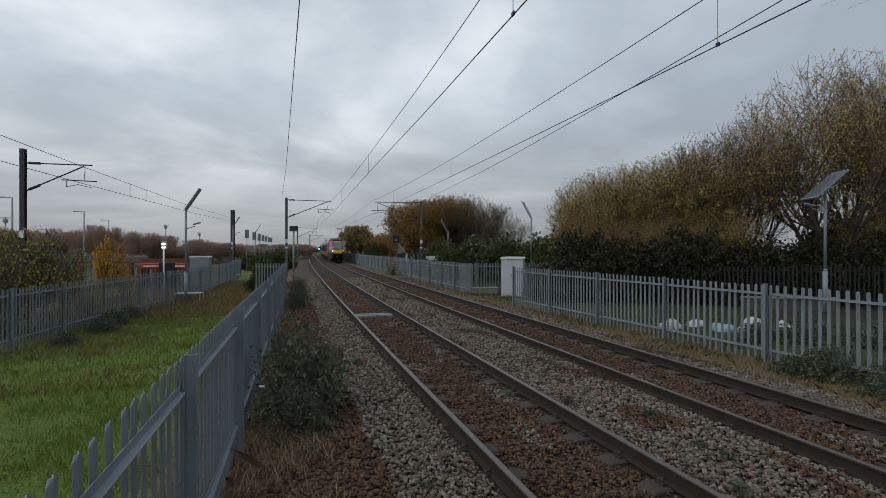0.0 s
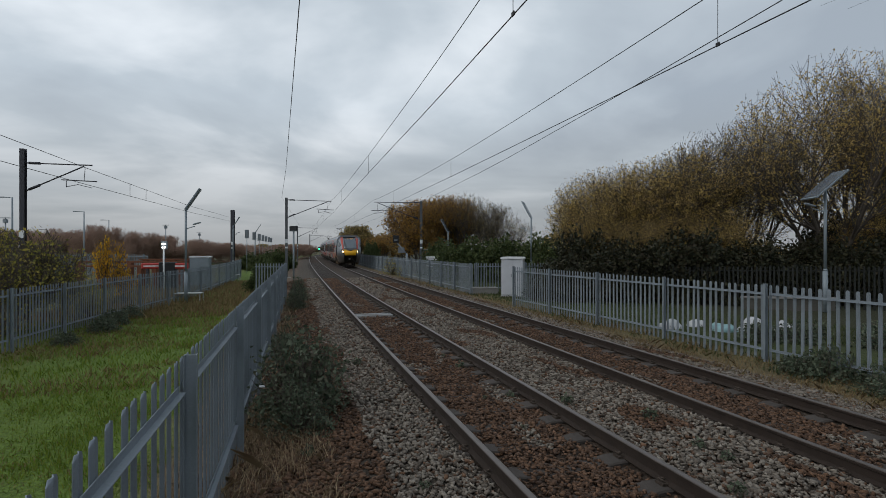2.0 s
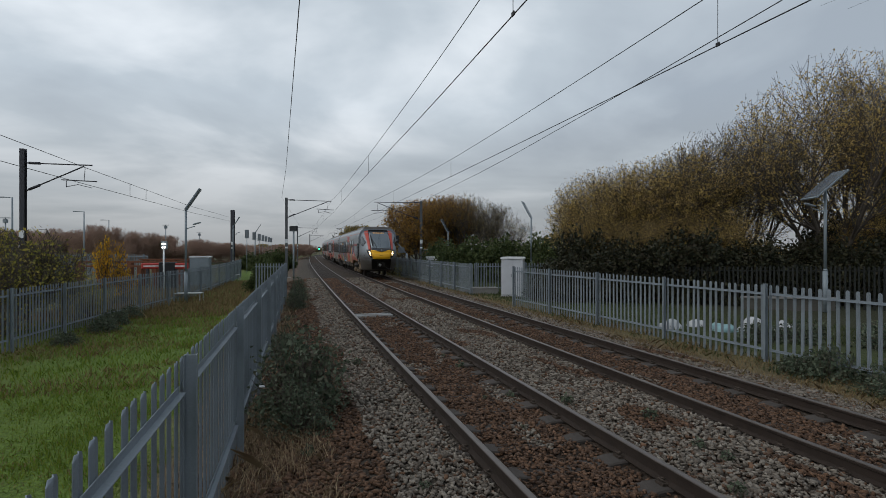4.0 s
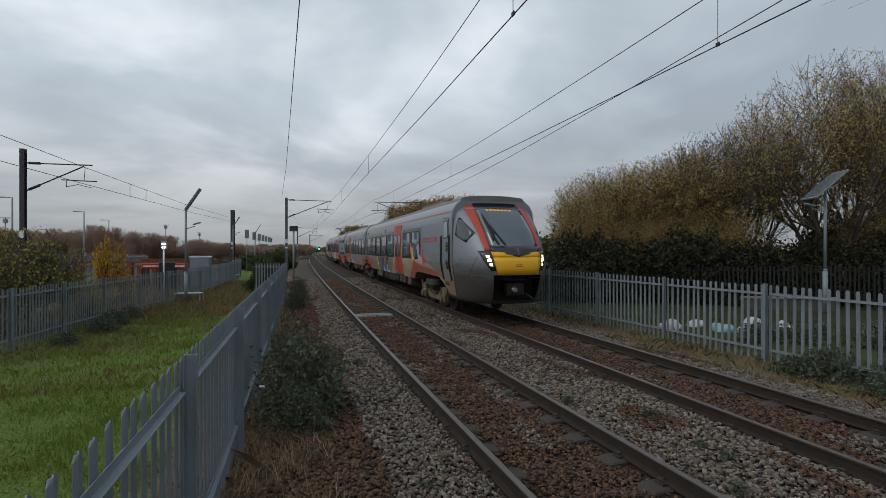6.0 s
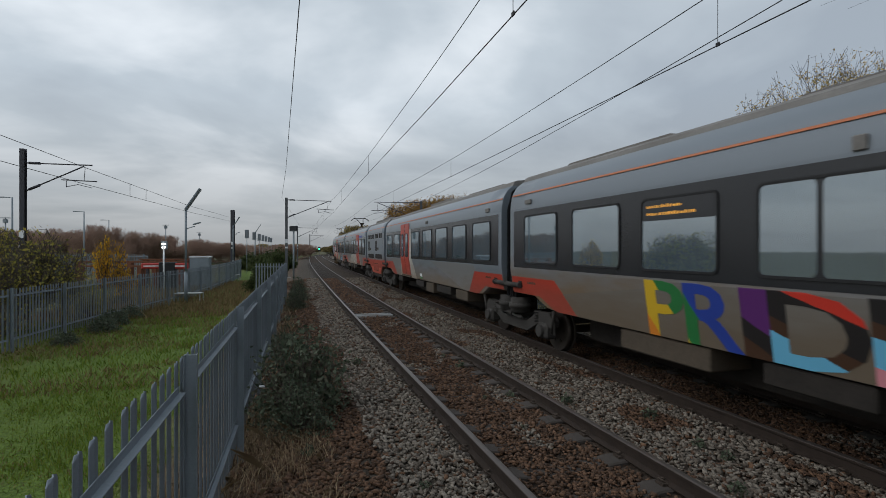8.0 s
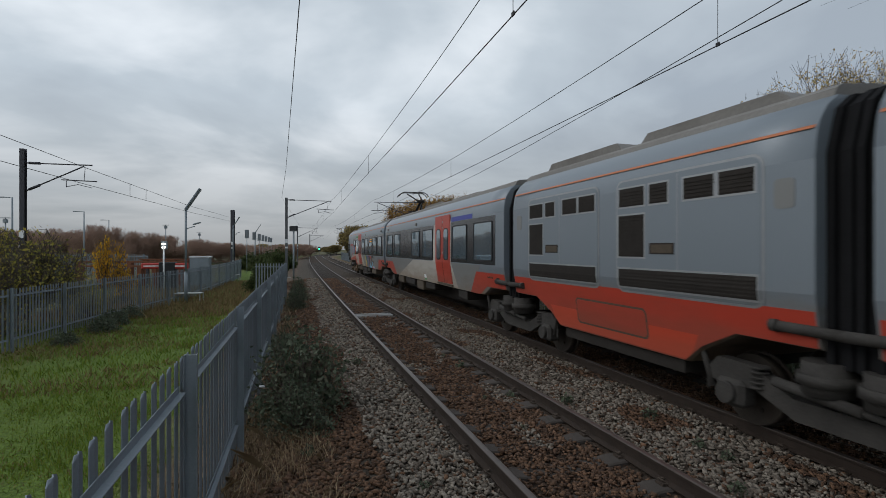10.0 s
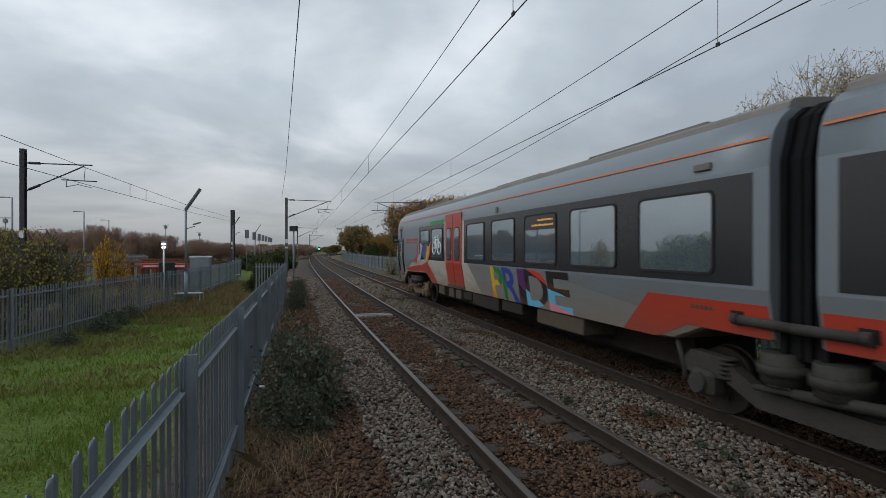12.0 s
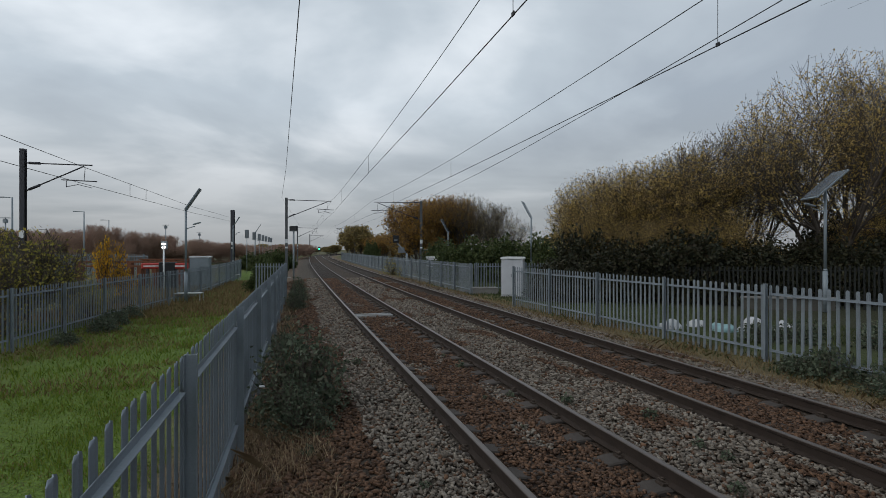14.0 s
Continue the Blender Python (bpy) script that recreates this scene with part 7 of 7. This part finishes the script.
for i, (px, y, sx, sz) in enumerate(((800, 38, 1.0, 1.0), (830, 37, 1.1, 1.1), (862, 36, 1.0, 1.05), (895, 36, 1.1, 1.15), (925, 37, 1.0, 1.0), (955, 35, 1.1, 1.15), (985, 33, 1.1, 1.3), (1008, 30, 1.0, 1.35), (775, 44, 1.0, 1.1), (652, 76, 0.6, 1.25), (664, 74, 0.6, 1.2))):
    bush((px - 784) / 892 * y, y, -0.3, HEDGE, i * 67, (sx, sx, sz), "dense dark evergreen hedge bush" if px > 700 else "dark green conifer-like bush by the line", "hedge bushes")
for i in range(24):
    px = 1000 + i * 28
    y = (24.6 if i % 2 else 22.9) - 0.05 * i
    bush((px - 784) / 892 * y, y, -0.3, THICKET, i * 83, (1.0, 1.0, rg.uniform(0.84, 1.0) * (0.72, 1.12, 0.9, 1.2, 0.8, 1.0, 0.66)[i * 3 % 7]), "dense undergrowth below the trees, leaves darkened to stand for shade", "undergrowth")
# taller shade-dark growth behind, leaving a gap of sky between the stems
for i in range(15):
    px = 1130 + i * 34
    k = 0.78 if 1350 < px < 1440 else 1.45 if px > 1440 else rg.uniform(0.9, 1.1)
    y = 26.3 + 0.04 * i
    bush((px - 784) / 892 * y, y, -0.3, THICKET, i * 61, (1.05, 1.05, k), "dense undergrowth below the trees, leaves darkened to stand for shade", "undergrowth")
for px, y, sx, sz in ((442, 66, 1.0, 0.75), (458, 62, 0.9, 0.7), (474, 58, 0.9, 0.85), (490, 57, 0.8, 0.95), (503, 64, 1.0, 0.8)):
    bush((px - 784) / 892 * y, y, -0.6, HEDGE, px, (sx, sx, sz), "dark bush beside the sidings", "bushes by the sidings")
for i in range(30):
    px = 425 + i * 4.2
    y = 118 + rg.uniform(-8, 12)
    plant("shrub", SCRUB, (px - 784) / 892 * y, y, -0.5, rg.uniform(0, 360), (rg.uniform(0.8, 1.4), rg.uniform(0.6, 0.95)), "bare reddish-brown scrub on the bank", "scrub on the bank", "shrub")
bush(-2.0, 7.2, -0.42, BRAMBLE, 30, (1.06, 1.1, 1.0), "dark bramble bush growing against the palisade fence")
bush(-1.85, 6.55, -0.42, BRAMBLE, 130, (0.75, 0.6, 0.6), "dark bramble bush growing against the palisade fence")
bush(-5.7, 19.6, -0.5, BRAMBLE, 80, (0.7, 0.7, 0.8), "small dark bush at the foot of the fence")
bush(-6.5, 22.6, -0.5, BRAMBLE, 170, (0.7, 0.7, 1.0), "small dark bush at the foot of the fence")
bush(-3.6, 11.6, -0.45, WEED, 10, (1.0, 1.0, 0.9), "low weeds along the fence")
bush(-10.9, 31, -0.6, HEDGE, 60, (0.7, 0.6, 0.72), "dark bush behind the short fence")
bush(-4.55, 45.5, -0.3, OLIVE, 60, (0.95, 0.95, 0.75), "olive-green bush beside the far track")
bush(-3.3, 43.0, -0.3, OLIVE, 160, (0.8, 0.8, 0.45), "dry bush beside the far track")
for x, y, tn, k in ((-13.7, 16.3, 10, 1.1), (-12.9, 14.8, 100, 0.95), (-14.9, 15.8, 200, 1.15), (-13.0, 16.9, 300, 0.9), (-15.6, 17.0, 60, 1.1)):
    plant("shrub", OLIVE_TALL, x, y, -0.75, tn, (1.0, k), "straggling olive-green shrub growing over the fence", "shrubs by the sidings", "shrub")
for x, y, sx, sz in ((-13.6, 15.4, 0.8, 0.75), (-13.2, 18.6, 0.7, 0.85), (-14.5, 20.5, 0.8, 0.7), (-15.3, 24, 0.9, 0.7)):
    bush(x, y, -0.75, OLIVE, x * 50, (sx, sx, sz), "straggling olive-green shrub growing through the fence", "shrubs by the sidings")
GOLD = tree_parts(31, 3.0, 4, 0.7, L_GOLD, 1500, 0.09, kids=2, r=0.03)
plant("sapling", GOLD, -14.3, 21.6, -0.75, 0, (0.5, 1.15), "small sapling with golden yellow leaves", "saplings", "sapling")
plant("sapling", GOLD, -14.0, 22.2, -0.75, 90, (0.4, 0.72), "small sapling with golden yellow leaves", "saplings", "sapling")
for x, y, s in ((-10.95, 16.2, 0.9), (-11.5, 17.6, 1.0), (-10.5, 14.0, 0.7), (-12.0, 19.4, 0.9), (-4.6, 15.2, 0.8), (-2.55, 9.2, 0.8), (-3.1, 10.4, 0.6), (-4.2, 13.3, 0.9), (-5.2, 17.0, 0.8), (-5.0, 18.3, 0.6), (-6.9, 24.6, 0.9), (-7.6, 27.5, 1.1)):
    bush(x, y, -0.62, WEED, x * 40, (s, s, s), "low dark weeds at the foot of the fence", "weeds")
for i in range(8):
    y = 7.2 + i * 0.36
    o = random.Random(i)
    bush(10.2 - 0.352 * y - o.uniform(-0.25, 0.35), y, -0.32, WEED, i * 71, (o.uniform(0.6, 1.0), o.uniform(0.6, 1.0), o.uniform(0.6, 1.2)), "brambles creeping through the palisade fence", "weeds")
for i in range(6):
    o = random.Random(40 + i)
    bush(8.0 + i * 0.75, 12.6 + o.uniform(-1.0, 1.4), -0.32, WEED, i * 51, (1.1, 1.1, 1.0), "green weeds behind the palisade fence", "weeds")


# ---------------------------------------------------------------- ballast, grass and weeds
def line_points(s, off):
    x, y, a = np.interp(s, SS, CX), np.interp(s, SS, CY), np.interp(s, SS, CA)
    return x + off * np.cos(a), y - off * np.sin(a)


CHIP_V = np.array([(x, y, z) for x in (-0.8, 0.8) for y in (-0.8, 0.8) for z in (-0.8, 0.8)])
CHIP_F = np.array([(0, 1, 3), (0, 3, 2), (4, 6, 7), (4, 7, 5), (0, 4, 5), (0, 5, 1), (2, 3, 7), (2, 7, 6), (0, 2, 6), (0, 6, 4), (1, 5, 7), (1, 7, 3)])


def stones(name, s, off, size, z, mat, seed, label):
    rng = np.random.default_rng(seed)
    n = len(s)
    x, y = line_points(s, off)
    sc = size[:, None] * rng.uniform(0.55, 1.25, (n, 3)) * np.array([[1.15, 0.85, 0.52]])
    v = CHIP_V[None] * (1 + rng.uniform(-0.5, 0.32, (n, 8, 3)))
    v = v * sc[:, None]
    a = rng.uniform(0, 2 * math.pi, n)
    t = rng.normal(0, 0.45, n)
    ca, sa, ct, st = np.cos(a), np.sin(a), np.cos(t), np.sin(t)
    vx, vy, vz = v[..., 0], v[..., 1], v[..., 2]
    vx, vz = vx * ct[:, None] + vz * st[:, None], -vx * st[:, None] + vz * ct[:, None]
    vx, vy = vx * ca[:, None] - vy * sa[:, None], vx * sa[:, None] + vy * ca[:, None]
    V = np.stack([vx + x[:, None], vy + y[:, None], vz + z[:, None]], -1).reshape(-1, 3)
    F = (CHIP_F[None] + 8 * np.arange(n)[:, None, None]).reshape(-1, 3)
    ob = mesh_part(name, from_arrays(name, V, F), mat)
    tagged(ob, label, "ballast", kind="stuff")


def scatter(rng, s0, s1, o0, o1, per_m2):
    n = int((s1 - s0) * (o1 - o0) * per_m2)
    return rng.uniform(s0, s1, n), rng.uniform(o0, o1, n)


def lay_ballast():
    rng = np.random.default_rng(3)
    grey, brown = [], []
    for o0, o1, kind in ((-3.4, -0.86, "edge"), (-0.64, 0.64, "brown"), (0.86, SPACING - 0.86, "grey"), (SPACING - 0.64, SPACING + 0.64, "brown"), (SPACING + 0.86, 5.6, "grey")):
        for s0, s1, dens, k in ((0.8, 8, 860, 1.0), (8, 14, 480, 1.1), (14, 24, 240, 1.35), (24, 40, 90, 1.9)):
            s, o = scatter(rng, s0, s1, o0, o1, dens)
            size = rng.uniform(0.016, 0.034, len(s)) * k
            wander = np.array([noise.noise(Vector((a * 0.55, b * 1.6, 2.0))) for a, b in zip(s, o)])
            if kind == "brown":
                size = size * 0.9
            if kind == "edge":
                keep = rng.uniform(0, 1, len(s)) < np.clip((o + 3.4 + wander * 0.5) / 0.9, 0.12, 1)
                s, o, size, wander = s[keep], o[keep], size[keep], wander[keep]
                b = (o < -1.8 + wander * 0.45) | (rng.uniform(0, 1, len(s)) < 0.16)
            elif kind == "brown":
                b = (wander < 0.33) | (rng.uniform(0, 1, len(s)) < 0.4)
            else:
                b = (wander > 0.34) | (rng.uniform(0, 1, len(s)) < 0.14)
            z = ground_z(o) + rng.uniform(-0.004, 0.022, len(s)) + (0.014 if kind != "brown" else 0.024 * (np.abs(o - np.where(o > 1.7, SPACING, 0.0)) < 0.47))
            for dest, pick in ((brown, b), (grey, ~b)):
                dest.append((s[pick], o[pick], size[pick], z[pick]))
    for nm, data, mat, seed, lb in (("grey_ballast", grey, STONE, 8, "pale grey granite ballast stones"), ("brown_ballast", brown, STONE_BROWN, 9, "rust-stained brown ballast stones")):
        stones(nm, *[np.concatenate([d[i] for d in data]) for i in range(4)], mat, seed, lb)


lay_ballast()


def blades(name, s, off, h, w, lean, mat, seed, label, cat="grass", zoff=0.0):
    rng = np.random.default_rng(seed)
    n = len(s)
    x, y = line_points(s, off)
    z = ground_z(off) - 0.03 + zoff
    a = rng.uniform(0, 2 * math.pi, n)
    hh = h * rng.uniform(0.45, 1.3, n)
    ln = rng.uniform(0, lean, n) * hh
    b = rng.uniform(0, 2 * math.pi, n)
    wx, wy = np.cos(a) * w, np.sin(a) * w
    tx, ty = x + np.cos(b) * ln, y + np.sin(b) * ln
    mx, my, mz = x + np.cos(b) * ln * 0.35, y + np.sin(b) * ln * 0.35, z + hh * 0.6
    V = np.stack([np.stack([x - wx, y - wy, z], -1), np.stack([x + wx, y + wy, z], -1), np.stack([mx + wx * 0.7, my + wy * 0.7, mz], -1), np.stack([tx, ty, z + hh], -1), np.stack([mx - wx * 0.7, my - wy * 0.7, mz], -1)], 1).reshape(-1, 3)
    F = np.arange(5 * n).reshape(n, 5)
    ob = mesh_part(name, from_arrays(name, V, F), mat)
    tagged(ob, label, cat, kind="stuff")


def patchy(s, o, rng, scale, cut):
    w = np.array([noise.noise(Vector((a * scale, b * scale, 7.0))) for a, b in zip(s, o)])
    k = w + rng.normal(0, 0.15, len(s)) > cut
    return s[k], o[k]


def grow_grass():
    rng = np.random.default_rng(17)
    s, o = scatter(rng, 1.5, 12, -9.5, -4.1, 760)
    blades("lawn_grass", s, o, 0.075, 0.006, 0.9, L_GRASS, 1, "short bright green grass beside the fence")
    s, o = scatter(rng, 11, 24, -11.5, -4.3, 150)
    blades("rough_grass", s, o, 0.12, 0.011, 0.9, L_GRASS, 2, "rough green grass between the fences")
    s, o = patchy(*scatter(rng, 11.5, 30, -11.5, -4.4, 190), rng, 0.45, -0.1)
    blades("dry_grass", s, o, 0.12, 0.009, 1.2, L_TUFT, 3, "dry brown tufts in the grass")
    s, o = patchy(*scatter(rng, 1.5, 12, -9.5, -4.1, 150), rng, 0.7, 0.12)
    blades("dry_grass", s, o, 0.06, 0.006, 1.6, L_TUFT, 13, "dry straw patches in the short grass")
    s, o = scatter(rng, 22, 44, -12.5, -4.6, 60)
    blades("dry_grass", s, o, 0.25, 0.02, 0.9, L_TUFT, 4, "dry brown grass between the fences")
    # weeds and dead stems at the foot of the near fence
    s, o = patchy(*scatter(rng, 1.5, 9, -4.0, -2.2, 900), rng, 1.1, -0.2)
    blades("dead_weeds", s, o, 0.24, 0.0032, 1.6, L_DRY, 5, "tangle of dead brown weed stems", "weeds")
    s, o = patchy(*scatter(rng, 9, 26, -4.2, -2.5, 90), rng, 0.8, -0.1)
    blades("dead_weeds", s, o, 0.3, 0.006, 1.2, L_DRY, 6, "dead brown weeds along the fence", "weeds")
    # verge beyond the far track
    s, o = patchy(*scatter(rng, 3, 16, 4.95, 6.9, 330), rng, 0.9, -0.12)
    blades("verge_grass", s, o, 0.15, 0.0045, 1.6, L_TUFT, 7, "dry straw-coloured grass on the verge")
    s, o = patchy(*scatter(rng, 16, 40, 5.0, 6.4, 110), rng, 0.7, -0.15)
    blades("verge_grass", s, o, 0.16, 0.007, 1.3, L_TUFT, 8, "dry straw-coloured grass on the verge")
    # field grass takes darker leaf colours in place of canopy shade
    s, o = patchy(*scatter(rng, 6, 34, 6.0, 13, 95), rng, 0.5, -0.25)
    blades("field_grass", s, o, 0.14, 0.012, 1.0, L_GREEN, 9, "green grass behind the palisade fence, darkened for tree shade")


grow_grass()


def weedlets():
    """Small green weeds rooted in the ballast."""
    me = bush_meshes(41, 0.1, 0.12, L_BRAMBLE, 90, 0.03, 8)
    o = random.Random(9)
    for i in range(26):
        s, f = o.uniform(2.2, 13), o.choice([o.uniform(-2.7, -1.3), o.uniform(-2.7, -1.3), o.uniform(0.1, 0.6), o.uniform(1.1, 2.2)])
        p = on_line(s, f, float(ground_z(f)) + 0.01)
        k = o.uniform(0.5, 1.2)
        bush(p.x, p.y, p.z, me, i * 40, (k, k, k), "small green weed rooted in the ballast", "ballast weeds")


weedlets()


# ---------------------------------------------------------------- what moves
def motions():
    for coach, mid, half, turned in COACHES:
        walk(coach, coach_rows(mid, half, turned))
    turned_of = {c: t for c, _, _, t in COACHES}
    for wheel, x in WHEELS:
        sign = -1 if turned_of[wheel.parent.parent] else 1
        rows = []
        for f in range(0, 421):
            t = f / 30
            roll = -(gap_one(t) - gap_one(0)) / 0.41
            rows.append((t, Matrix.Translation((x, 0, 0.41)) @ Matrix.Rotation(sign * roll, 4, "Y")))
        walk(wheel, rows)


motions()
